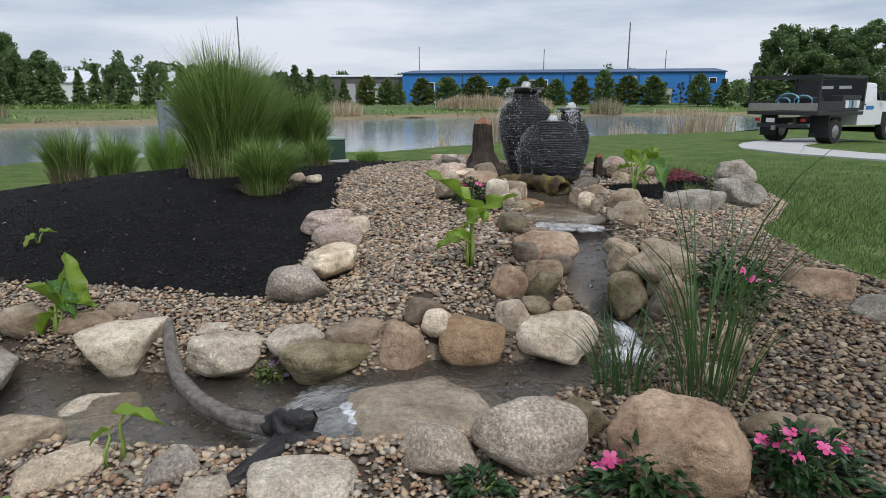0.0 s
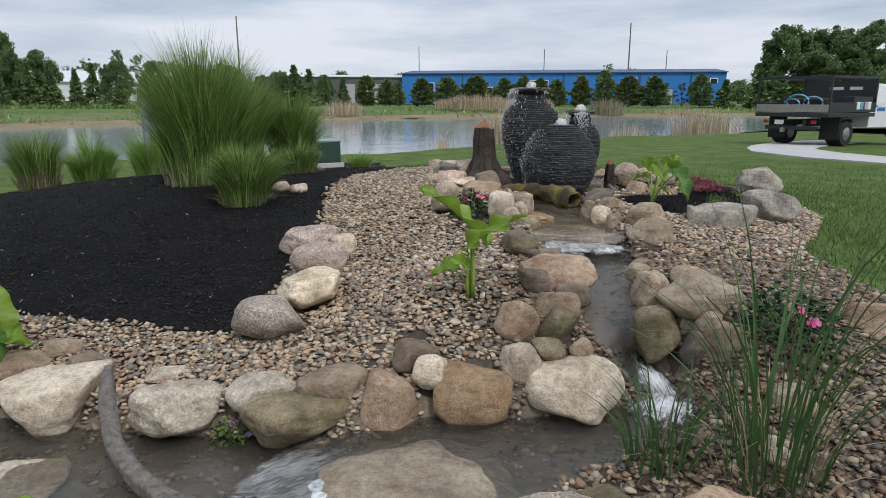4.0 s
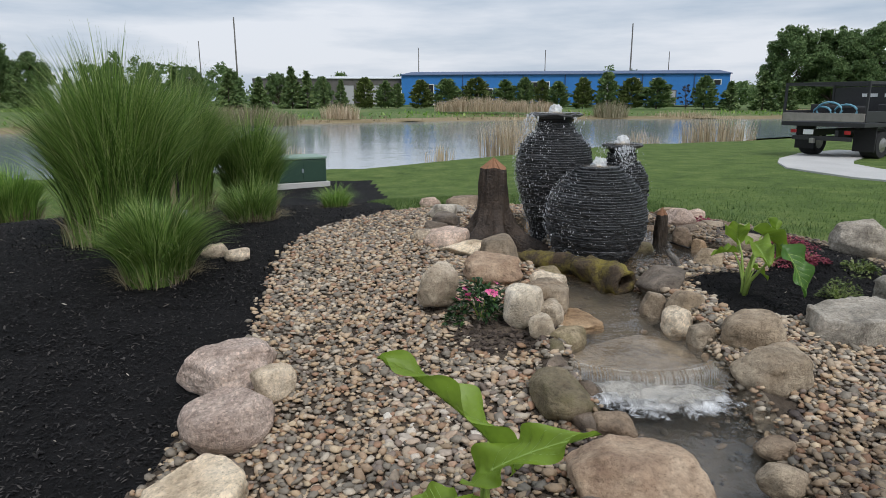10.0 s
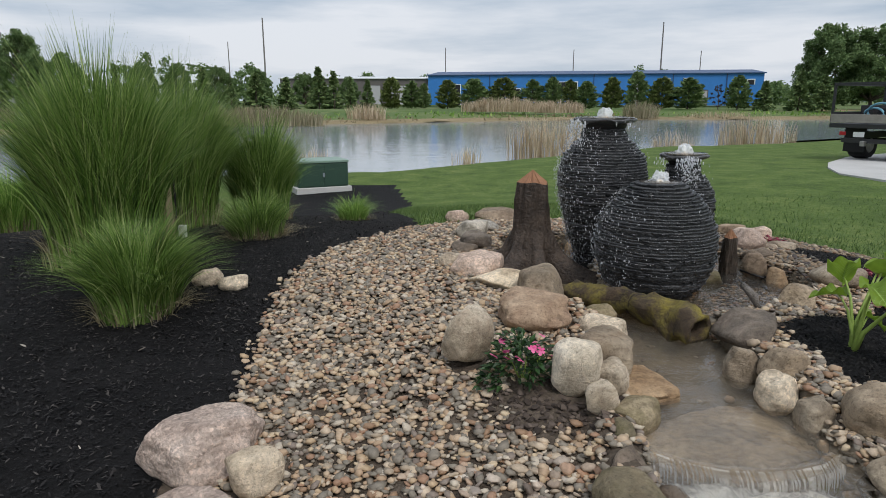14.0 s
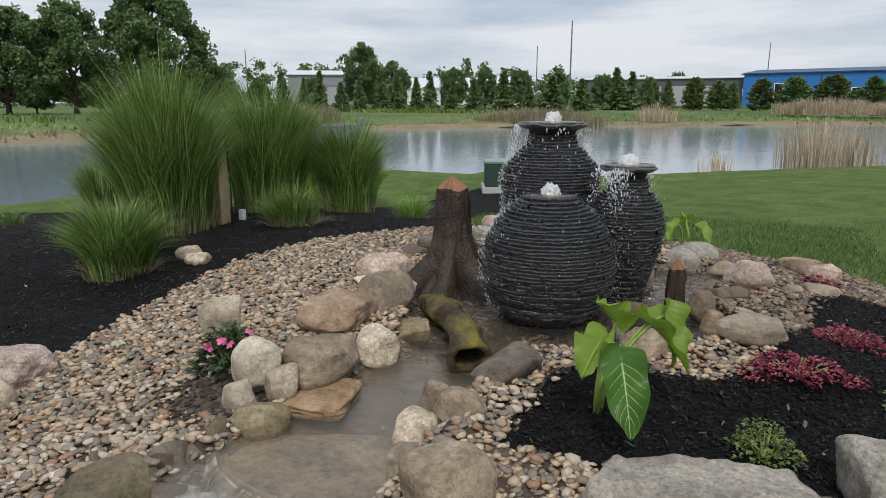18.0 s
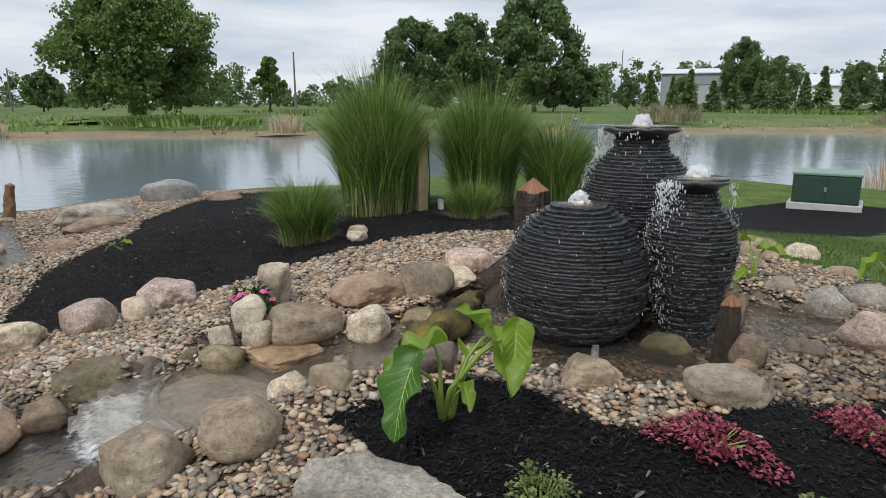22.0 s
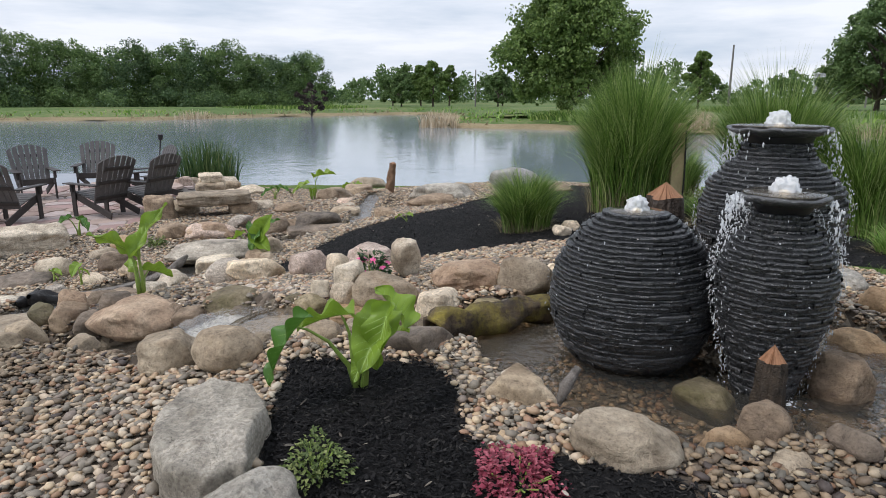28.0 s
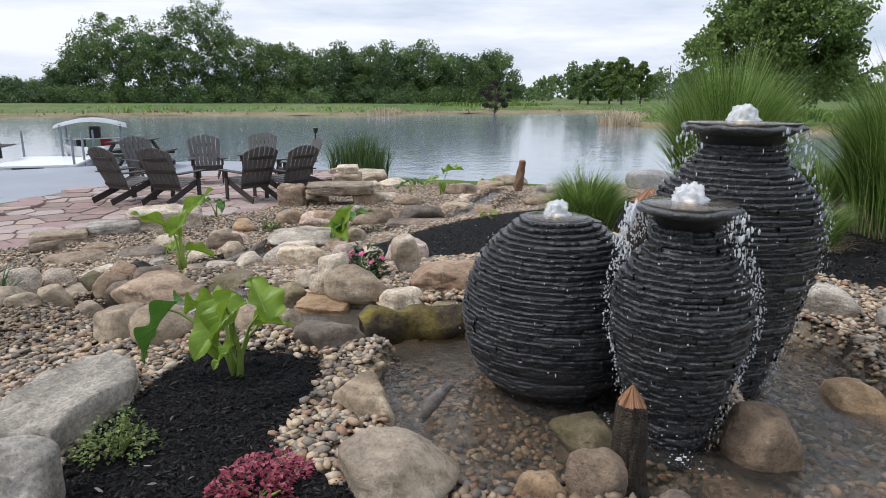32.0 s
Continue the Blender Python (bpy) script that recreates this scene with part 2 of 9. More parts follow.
def ground_mat(name, stops, scale, fine, rough=0.95, bump=0.02):
    m, n, l, b = material(name, rough, 0, 0.2)
    v = coords(n, l, False)
    a, f = noise_node(n, l, v, scale, 6.0, 0.6, 0.3), noise_node(n, l, v, fine, 5.0, 0.7)
    k = mix_node(n, l, 0.5, a.outputs["Fac"], f.outputs["Fac"])
    r = ramp_node(n, stops)
    l.new(k, r.inputs[0])
    l.new(r.outputs[0], b.inputs["Base Color"])
    bump_node(n, l, b, f.outputs["Fac"], 0.8, bump)
    return m


LAWN = ground_mat("lawn_turf", [(0.34, (0.043, 0.072, 0.015)), (0.5, (0.086, 0.136, 0.029)), (0.66, (0.172, 0.206, 0.060))], 1.6, 15, bump=0.05)
MEADOW = ground_mat("rough_meadow", [(0.35, (0.05, 0.09, 0.025)), (0.5, (0.10, 0.15, 0.045)), (0.62, (0.19, 0.19, 0.09))], 0.06, 1.3, bump=0.1)
MULCH_SOIL = ground_mat("black_mulch_base", [(0.35, (0.0048, 0.0048, 0.0048)), (0.55, (0.0112, 0.0104, 0.0104)), (0.75, (0.0280, 0.0264, 0.0256))], 3.0, 70, bump=0.04)
SOIL = ground_mat("gravel_soil", [(0.3, (0.045, 0.034, 0.026)), (0.5, (0.10, 0.078, 0.058)), (0.7, (0.19, 0.15, 0.115))], 4.0, 38, bump=0.03)
BED = ground_mat("stream_bed", [(0.3, (0.11, 0.09, 0.065)), (0.5, (0.22, 0.18, 0.13)), (0.7, (0.34, 0.28, 0.20))], 5.0, 40, rough=0.5, bump=0.03)
DRY_BANK = ground_mat("dry_bank", [(0.3, (0.12, 0.11, 0.05)), (0.5, (0.24, 0.19, 0.11)), (0.7, (0.33, 0.27, 0.17))], 0.3, 6.0, bump=0.06)
POND_FLOOR = ground_mat("pond_floor", [(0.3, (0.03, 0.03, 0.02)), (0.7, (0.06, 0.055, 0.04))], 1.0, 8.0)
MORTAR = ground_mat("patio_joint_sand", [(0.3, (0.16, 0.14, 0.12)), (0.7, (0.28, 0.25, 0.22))], 5.0, 50)


def pond_mat():
    m, n, l, b = material("pond_water", 0.10, 0, 0.5)
    # base colour is raised to pale blue, standing in for part of the sky's reflection
    b.inputs["Base Color"].default_value, b.inputs["IOR"].default_value = (0.195, 0.24, 0.27, 1), 1.85
    c, mp = n.new("ShaderNodeTexCoord"), n.new("ShaderNodeMapping")
    mp.inputs["Scale"].default_value = (1.0, 1.0, 1.0)
    l.new(c.outputs["Object"], mp.inputs[0])
    a, f = noise_node(n, l, mp.outputs[0], 1.4, 4.0, 0.6), noise_node(n, l, mp.outputs[0], 0.07, 3.0, 0.6, 1.0)
    h = mix_node(n, l, 1.0, a.outputs["Fac"], f.outputs["Fac"], "MULTIPLY")
    bump_node(n, l, b, h, 0.22, 0.12)
    return m


def stream_mat(name, tint, ripple, silt=0.16, scale=11.0, ior=1.80, mud_col=(0.40, 0.39, 0.35)):
    """Clear shallow water with a little silt, mirroring the sky on its ripples."""
    m, n, l, b = material(name, 0.06, 0, 0.5)
    n.remove(b)
    out = n["Material Output"]
    c = n.new("ShaderNodeTexCoord")
    a, f = noise_node(n, l, c.outputs["Object"], scale, 4.0, 0.6, 0.8), noise_node(n, l, c.outputs["Object"], scale * 3.4, 2.0, 0.5)
    h = mix_node(n, l, 0.3, a.outputs["Fac"], f.outputs["Fac"])
    k = n.new("ShaderNodeBump")
    k.inputs["Strength"].default_value, k.inputs["Distance"].default_value = ripple, 0.035
    l.new(h, k.inputs["Height"])
    fr = n.new("ShaderNodeFresnel")
    fr.inputs["IOR"].default_value = ior
    tr, gl, mx = n.new("ShaderNodeBsdfTransparent"), n.new("ShaderNodeBsdfGlossy"), n.new("ShaderNodeMixShader")
    df, mud = n.new("ShaderNodeBsdfDiffuse"), n.new("ShaderNodeMixShader")
    df.inputs[0].default_value = (*mud_col, 1)
    mud.inputs[0].default_value = silt
    tr.inputs[0].default_value = (*tint, 1)
    gl.inputs["Roughness"].default_value = 0.08
    for s in (fr, gl):
        l.new(k.outputs[0], s.inputs["Normal"])
    l.new(tr.outputs[0], mud.inputs[1])
    l.new(df.outputs[0], mud.inputs[2])
    l.new(fr.outputs[0], mx.inputs[0])
    l.new(mud.outputs[0], mx.inputs[1])
    l.new(gl.outputs[0], mx.inputs[2])
    l.new(mx.outputs[0], out.inputs[0])
    return m


POND = pond_mat()
STREAM = stream_mat("stream_water", (0.93, 0.91, 0.87), 0.75, 0.06)
POOL_WATER = stream_mat("pool_water", (0.86, 0.83, 0.77), 0.5, 0.07, ior=1.6)
BASIN_WATER = stream_mat("basin_water", (0.90, 0.83, 0.73), 0.7, 0.07, ior=1.5)
# besides silt, the stronger pale tone here stands in for sky reflected on the film
SLIDE = stream_mat("sliding_water", (0.97, 0.93, 0.86), 0.35, 0.16, 8.0, 1.50, (0.42, 0.37, 0.30))


def foam_mat(name, cover, streaks=None):
    """White broken water: froth with clear gaps; streaks stretch it along the flow and thin it towards the rim."""
    m, n, l, b = material(name, 0.35, 0, 0.5)
    b.inputs["Base Color"].default_value = (0.86, 0.88, 0.90, 1)
    out = n["Material Output"]
    tr, mx = n.new("ShaderNodeBsdfTransparent"), n.new("ShaderNodeMixShader")
    mx.inputs[0].default_value = cover
    if streaks:
        c, mp = n.new("ShaderNodeTexCoord"), n.new("ShaderNodeMapping")
        mp.inputs["Scale"].default_value = streaks
        l.new(c.outputs["Object"], mp.inputs[0])
        t = noise_node(n, l, mp.outputs[0], 2.6, 6.0, 0.68, 0.6)
        ln, fade, ad = n.new("ShaderNodeVectorMath"), n.new("ShaderNodeMath"), n.new("ShaderNodeMath")
        ln.operation, fade.operation = "LENGTH", "MULTIPLY_ADD"
        l.new(c.outputs["Object"], ln.inputs[0])
        l.new(ln.outputs["Value"], fade.inputs[0])
        fade.inputs[1].default_value, fade.inputs[2].default_value = -0.42, 0.34
        ad.operation = "ADD"
        l.new(t.outputs["Fac"], ad.inputs[0])
        l.new(fade.outputs[0], ad.inputs[1])
        r = ramp_node(n, [(0.47, (0, 0, 0)), (0.60, (0.45, 0.45, 0.45)), (0.78, (cover, cover, cover))])
        l.new(ad.outputs[0], r.inputs[0])
        l.new(r.outputs[0], mx.inputs[0])
        bump_node(n, l, b, t.outputs["Fac"], 0.7, 0.03)
    l.new(tr.outputs[0], mx.inputs[1])
    l.new(b.outputs[0], mx.inputs[2])
    l.new(mx.outputs[0], out.inputs[0])
    return m


FOAM = foam_mat("white_water", 0.5)
DROPS = foam_mat("water_drops", 0.45)
FROTH = foam_mat("white_froth", 0.95, (1.0, 2.6, 1.0))
GRAVEL = island("river_gravel", [(0.0, (0.207, 0.177, 0.136)), (0.06, (0.397, 0.275, 0.174)), (0.13, (0.225, 0.192, 0.148)), (0.2, (0.479, 0.351, 0.232)), (0.27, (0.281, 0.174, 0.102)), (0.33, (0.365, 0.286, 0.201)), (0.4, (0.507, 0.432, 0.333)), (0.47, (0.228, 0.180, 0.143)), (0.54, (0.443, 0.318, 0.194)), (0.6, (0.236, 0.201, 0.155)), (0.67, (0.538, 0.416, 0.271)), (0.74, (0.327, 0.195, 0.121)), (0.8, (0.226, 0.193, 0.149)), (0.86, (0.516, 0.406, 0.289)), (0.93, (0.207, 0.177, 0.136)), (1.0, (0.589, 0.502, 0.388))], 0.62, fine=60.0, bump=0.004, steps="CONSTANT")
DARK_GRAVEL = island("dark_river_gravel", [(0.0, (0.068, 0.051, 0.043)), (0.1, (0.220, 0.153, 0.095)), (0.2, (0.129, 0.105, 0.078)), (0.3, (0.272, 0.196, 0.123)), (0.4, (0.188, 0.105, 0.059)), (0.5, (0.220, 0.166, 0.109)), (0.6, (0.365, 0.293, 0.199)), (0.7, (0.149, 0.109, 0.072)), (0.8, (0.249, 0.180, 0.110)), (0.9, (0.123, 0.109, 0.086)), (1.0, (0.427, 0.342, 0.232))], 0.6, fine=60.0, bump=0.004, steps="CONSTANT")
CLODS = island("dark_soil_clods", [(0.0, (0.03, 0.022, 0.017)), (0.6, (0.07, 0.052, 0.04)), (1.0, (0.13, 0.10, 0.08))], 0.95)
CHIPS = island("black_mulch_chips", [(0.0, (0.0031, 0.0031, 0.0031)), (0.5, (0.0109, 0.0101, 0.0101)), (0.85, (0.0265, 0.0242, 0.0234)), (1.0, (0.0741, 0.0671, 0.0608))], 0.8, spec=0.2)
EAST_CHIPS = island("fresh_black_mulch_chips", [(0.0, (0.0021, 0.0021, 0.0021)), (0.5, (0.0065, 0.0060, 0.0060)), (0.85, (0.0152, 0.0141, 0.0135)), (1.0, (0.0405, 0.0368, 0.0324))], 0.8, spec=0.2)
BLADE = island("green_grass_blades", [(0.0, (0.047, 0.098, 0.019)), (0.35, (0.108, 0.194, 0.034)), (0.75, (0.215, 0.327, 0.072)), (1.0, (0.430, 0.491, 0.194))], 0.5, trans=0.35)
BRIGHT_BLADE = island("bright_grass_blades", [(0.0, (0.0938, 0.1875, 0.0312)), (0.5, (0.1875, 0.3438, 0.0550)), (1.0, (0.4062, 0.5162, 0.1562))], 0.5, trans=0.3)
DRY_BLADE = island("dry_grass_blades", [(0.0, (0.16, 0.13, 0.07)), (0.5, (0.28, 0.23, 0.13)), (1.0, (0.42, 0.37, 0.25))], 0.8, trans=0.2)
REED = island("dry_cattail_reed", [(0.0, (0.33, 0.255, 0.165)), (0.5, (0.54, 0.435, 0.3)), (1.0, (0.72, 0.615, 0.465))], 0.85, trans=0.2)
CATTAIL = island("cattail_blades", [(0.0, (0.034, 0.075, 0.020)), (0.6, (0.068, 0.136, 0.041)), (1.0, (0.177, 0.218, 0.082))], 0.5, trans=0.2)
LAWN_BLADE = island("lawn_blades", [(0.0, (0.043, 0.084, 0.019)), (0.5, (0.084, 0.147, 0.034)), (1.0, (0.181, 0.241, 0.072))], 0.6, trans=0.25)
LEAF_OAK = island("broadleaf_foliage", [(0.0, (0.0706, 0.1232, 0.0289)), (0.5, (0.1343, 0.2108, 0.0493)), (1.0, (0.2227, 0.3051, 0.0875))], 0.6, trans=0.35)
# distance haze over the woods is put into this leaf colour as extra blue
LEAF_WOODS = island("hazed_woodland_foliage", [(0.0, (0.0672, 0.1206, 0.0329)), (0.5, (0.1279, 0.2063, 0.0561)), (1.0, (0.212, 0.2986, 0.0996))], 0.6, trans=0.35)
LEAF_DARK = island("dark_foliage", [(0.0, (0.060, 0.113, 0.035)), (0.5, (0.115, 0.184, 0.061)), (1.0, (0.195, 0.276, 0.103))], 0.65, trans=0.3)
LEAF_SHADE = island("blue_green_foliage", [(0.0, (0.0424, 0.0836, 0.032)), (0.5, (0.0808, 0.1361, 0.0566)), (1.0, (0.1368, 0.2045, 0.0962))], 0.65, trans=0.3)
LEAF_SPRUCE = island("spruce_needles", [(0.0, (0.0648, 0.1140, 0.0391)), (0.5, (0.1212, 0.1860, 0.0621)), (1.0, (0.2112, 0.2760, 0.1012))], 0.75)
LEAF_YEL = island("yellow_green_conifer", [(0.0, (0.053, 0.075, 0.018)), (0.5, (0.112, 0.150, 0.038)), (1.0, (0.195, 0.232, 0.068))], 0.75)
LEAF_PLUM = island("plum_foliage", [(0.0, (0.018, 0.012, 0.010)), (1.0, (0.05, 0.032, 0.026))], 0.7)
BARK = plain("grey_brown_bark", (0.10, 0.08, 0.06), 0.9, vary=0.4, scale=9, bump=0.03)
SLATE = island("stacked_slate", [(0.0, (0.015, 0.0155, 0.0165)), (0.5, (0.028, 0.0285, 0.030)), (0.85, (0.046, 0.0465, 0.048)), (1.0, (0.085, 0.085, 0.087))], 0.30, fine=42.0, spec=0.55, bump=0.035)
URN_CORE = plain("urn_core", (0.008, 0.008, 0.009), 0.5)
WHITE_PLASTIC = plain("white_plastic", (0.72, 0.73, 0.72), 0.4, vary=0.05)


def lamp_mat(name, col, strength):
    m, n, l, b = material(name, 0.4)
    b.inputs["Base Color"].default_value = (*col, 1)
    b.inputs["Emission Color"].default_value, b.inputs["Emission Strength"].default_value = (*col, 1), strength
    return m


WARM_LED = lamp_mat("warm_fountain_led", (1.0, 0.80, 0.50), 0.35)
PALE_CHIPS = island("pale_wood_fibres", [(0.0, (0.07, 0.06, 0.05)), (0.6, (0.16, 0.14, 0.11)), (1.0, (0.40, 0.36, 0.30))], 0.9)
# ---- lie of the land: soft rises and hollows (x, y, reach, height) ----
BUMPS = [(2.47, 6.86, 0.27, 0.075), 
    (0.6, 7.2, 2.2, 0.289),
    (1.8, 5.2, 1.6, 0.204),
    (2.2, 3.2, 1.4, 0.155),
    (-2.6, 7.6, 2.2, 0.280),
    (-1.0, 5.2, 1.2, -0.105),
    (-3.2, 5.2, 1.8, 0.192),
    (-6.0, 7.0, 2.5, -0.004),
    (2.6, 7.6, 1.5, 0.110),
    (0.0, 10.5, 2.5, 0.349),
    (4.8, 6.0, 3.0, 0.052),
    (5.0, 12.0, 4.0, 0.040),
    (9.0, 16.0, 6.0, 0.248),
    (8.0, 6.0, 5.0, 0.127),
    (0.0, 3.2, 1.2, 0.002),
    (-2.5, 2.2, 1.6, -0.008),
    (-5.5, 2.5, 2.0, 0.080),
    (-8.5, 4.5, 2.5, 0.450),
    (-8.0, -1.5, 3.5, -0.150),
    (-2.5, 13.0, 3.5, -0.146),
    (1.2, 1.2, 1.8, -0.057),
    (-0.3, 6.0, 1.0, 0.057),
    (12.0, 3.0, 6.0, 0.204),
    (0.5, 4.4, 0.9, 0.011),
    (-6.5, 4.4, 1.5, -0.183),
    (-10.5, 3.0, 3.0, -0.514),
    (-4.0, 6.6, 1.3, -0.026),
    (-3.5, 3.2, 1.2, -0.152),
    (-4.5, 9.0, 2.0, 0.320),
    (3.4, 5.0, 1.1, -0.069),
    (1.36, 3.85, 0.34, 0.13),
    (1.22, 5.62, 0.22, 0.07),
    (0.18, 4.08, 0.42, 0.13),
    (-0.45, 4.65, 0.55, 0.06),
    (0.05, 5.8, 0.5, 0.04),
]


# ---- building blocks ----
def fast_mesh(name, verts, faces, mats, smooth=False, index=None):
    """A mesh from arrays: verts (n, 3), faces (m, 3 or 4)."""
    me = bpy.data.meshes.new(name)
    verts, faces = np.asarray(verts, dtype=np.float32), np.asarray(faces, dtype=np.int32)
    k = faces.shape[1]
    me.vertices.add(len(verts))
    me.vertices.foreach_set("co", verts.ravel())
    me.loops.add(faces.size)
    me.loops.foreach_set("vertex_index", faces.ravel())
    me.polygons.add(len(faces))
    me.polygons.foreach_set("loop_start", np.arange(0, faces.size, k, dtype=np.int32))
    for m in mats if isinstance(mats, (list, tuple)) else [mats]:
        me.materials.append(m)
    if index is not None:
        me.polygons.foreach_set("material_index", np.asarray(index, dtype=np.int32))
    me.polygons.foreach_set("use_smooth", np.full(len(faces), bool(smooth)))
    me.update(calc_edges=True)
    me.validate()
    return me


def bm_mesh(name, bm, mat, smooth=False):
    me = bpy.data.meshes.new(name)
    bm.normal_update()
    bm.to_mesh(me)
    bm.free()
    for m in mat if isinstance(mat, (list, tuple)) else [mat]:
        me.materials.append(m)
    if smooth:
        me.polygons.foreach_set("use_smooth", np.full(len(me.polygons), True))
    return me


def part(name, shape, mat, parent, label="", smooth=False):
    """Links a bmesh or a mesh as one object under a thing or a part."""
    me = bm_mesh(name, shape, mat, smooth) if isinstance(shape, bmesh.types.BMesh) else shape
    ob = new(name, me)
    ob.parent = parent
    if label:
        ob["label"] = label
    return ob


def thing(name, at, label, category, group="", kind="", turn=0.0):
    ob = new(name)
    ob.empty_display_size = 0.1
    ob.matrix_world = pose(*at, 0, 0, turn)
    return tagged(ob, label, category, group, kind)


def box(bm, x0, x1, y0, y1, z0, z1, bevel=0.0, m=None):
    vs = bmesh.ops.create_cube(bm, size=1.0)["verts"]
    for v in vs:
        v.co = Vector(((x0 + x1) / 2 + v.co.x * (x1 - x0), (y0 + y1) / 2 + v.co.y * (y1 - y0), (z0 + z1) / 2 + v.co.z * (z1 - z0)))
    if bevel:
        es = list({e for v in vs for e in v.link_edges})
        r = bmesh.ops.bevel(bm, geom=es, offset=bevel, segments=2, affect="EDGES", profile=0.5)
        vs = list({v for f in r["faces"] for v in f.verts} | {v for v in vs if v.is_valid})
    if m is not None:
        bmesh.ops.transform(bm, matrix=m, verts=[v for v in vs if v.is_valid])
    return bm


def rod(bm, a, b, r0, r1=None, seg=10, caps=True):
    r1 = r0 if r1 is None else r1
    a, b = Vector(a), Vector(b)
    d = b - a
    m = Matrix.Translation((a + b) / 2) @ d.to_track_quat("Z", "Y").to_matrix().to_4x4()
    bmesh.ops.create_cone(bm, cap_ends=caps, segments=seg, radius1=r0, radius2=r1, depth=d.length, matrix=m)
    return bm


def tube(points, radii, seg=8, wob=0.0, rng=None):
    """A bent tapering tube: verts and quad faces."""
    P = [Vector(p) for p in points]
    V, Fs = [], []
    for i, p in enumerate(P):
        d = (P[min(i + 1, len(P) - 1)] - P[max(i - 1, 0)]).normalized()
        q = d.to_track_quat("Z", "Y")
        for k in range(seg):
            a = 2 * math.pi * k / seg
            r = radii[i] * (1 + (rng.uniform(-wob, wob) if rng else 0))
            V.append(p + q @ Vector((math.cos(a) * r, math.sin(a) * r, 0)))
        if i:
            for k in range(seg):
                Fs.append(((i - 1) * seg + k, (i - 1) * seg + (k + 1) % seg, i * seg + (k + 1) % seg, i * seg + k))
    n = len(V)
    V += [P[0], P[-1]]
    for k in range(seg):
        Fs.append((n, (k + 1) % seg, k, n))
        Fs.append((n + 1, (len(P) - 1) * seg + k, (len(P) - 1) * seg + (k + 1) % seg, n + 1))
    return V, Fs


def tube_bm(points, radii, seg=8, wob=0.0, rng=None):
    V, Fs = tube(points, radii, seg, wob, rng)
    bm = bmesh.new()
    vs = [bm.verts.new(v) for v in V]
    for f in Fs:
        try:
            bm.faces.new([vs[i] for i in dict.fromkeys(f)])
        except ValueError:
            pass
    return bm


def ico(level):
    bm = bmesh.new()
    bmesh.ops.create_icosphere(bm, subdivisions=level, radius=1.0)
    V = np.array([v.co[:] for v in bm.verts])
    Fs = np.array([[v.index for v in f.verts] for f in bm.faces])
    bm.free()
    return V / np.linalg.norm(V, axis=1)[:, None], Fs


ICO = {k: ico(k) for k in (1, 2, 3, 4, 5)}
ICO[0] = (np.array([[1, 0, 0], [-1, 0, 0], [0, 1, 0], [0, -1, 0], [0, 0, 1], [0, 0, -1]], float), np.array([[0, 2, 4], [2, 1, 4], [1, 3, 4], [3, 0, 4], [2, 0, 5], [1, 2, 5], [3, 1, 5], [0, 3, 5]]))


def boulder_shape(rng, level, w, d, h, sharp=7.0, planes=11, rough=0.05, block=False):
    """A stone worn out of a block: rounded where its faces meet, with fine unevenness."""
    D, Fs = ICO[level]
    N = rng.normal(size=(planes, 3))
    N /= np.linalg.norm(N, axis=1)[:, None]
    off = rng.uniform(0.50, 0.95, planes)
    N[0], off[0] = (0.22 * N[0, 0], 0.22 * N[0, 1], 0.97), rng.uniform(0.55, 0.8)
    N[0] /= np.linalg.norm(N[0])
    round_off = 0.9
    if block:
        # a broken fieldstone: a few broad worn faces, a flat top and an undercut foot
        k = int(rng.integers(4, 7))
        a = 2 * math.pi * (np.arange(k) + rng.uniform(-0.35, 0.35, k)) / k
        e = rng.uniform(-0.12, 0.60, k)
        a2, e2 = rng.uniform(0, 2 * math.pi, 6), np.array([0.7, 0.9, 1.0, 0.5, -0.9, -0.8]) + rng.normal(0, 0.15, 6)
        a, e = np.concatenate([a, a2]), np.concatenate([e, e2])
        N = np.vstack([np.stack([np.cos(a) * np.cos(e), np.sin(a) * np.cos(e), np.sin(e)], 1), [(rng.normal(0, 0.2), rng.normal(0, 0.2), 1.0), (0, 0, -1.0)]])
        N /= np.linalg.norm(N, axis=1)[:, None]
        off = np.concatenate([rng.uniform(0.58, 0.92, k), rng.uniform(0.66, 0.88, 4), [0.97, 0.97], [rng.uniform(0.55, 0.75), 0.95]])
        round_off = 0.98
    dots = np.maximum(D @ N.T, 0) / off
    r = (np.sum(dots ** sharp, axis=1) + round_off ** sharp) ** (-1.0 / sharp)
    V = D * r[:, None]
    ph = rng.uniform(0, 50, 3)
    n = np.array([noise.fractal(Vector(p * 2.2 + ph), 0.9, 2.1, 5) for p in D])
    V *= (1 + rough * n)[:, None]
    V -= (V.max(0) + V.min(0)) / 2
    V *= np.array([w, d, h]) / (V.max(0) - V.min(0))
    return V, Fs


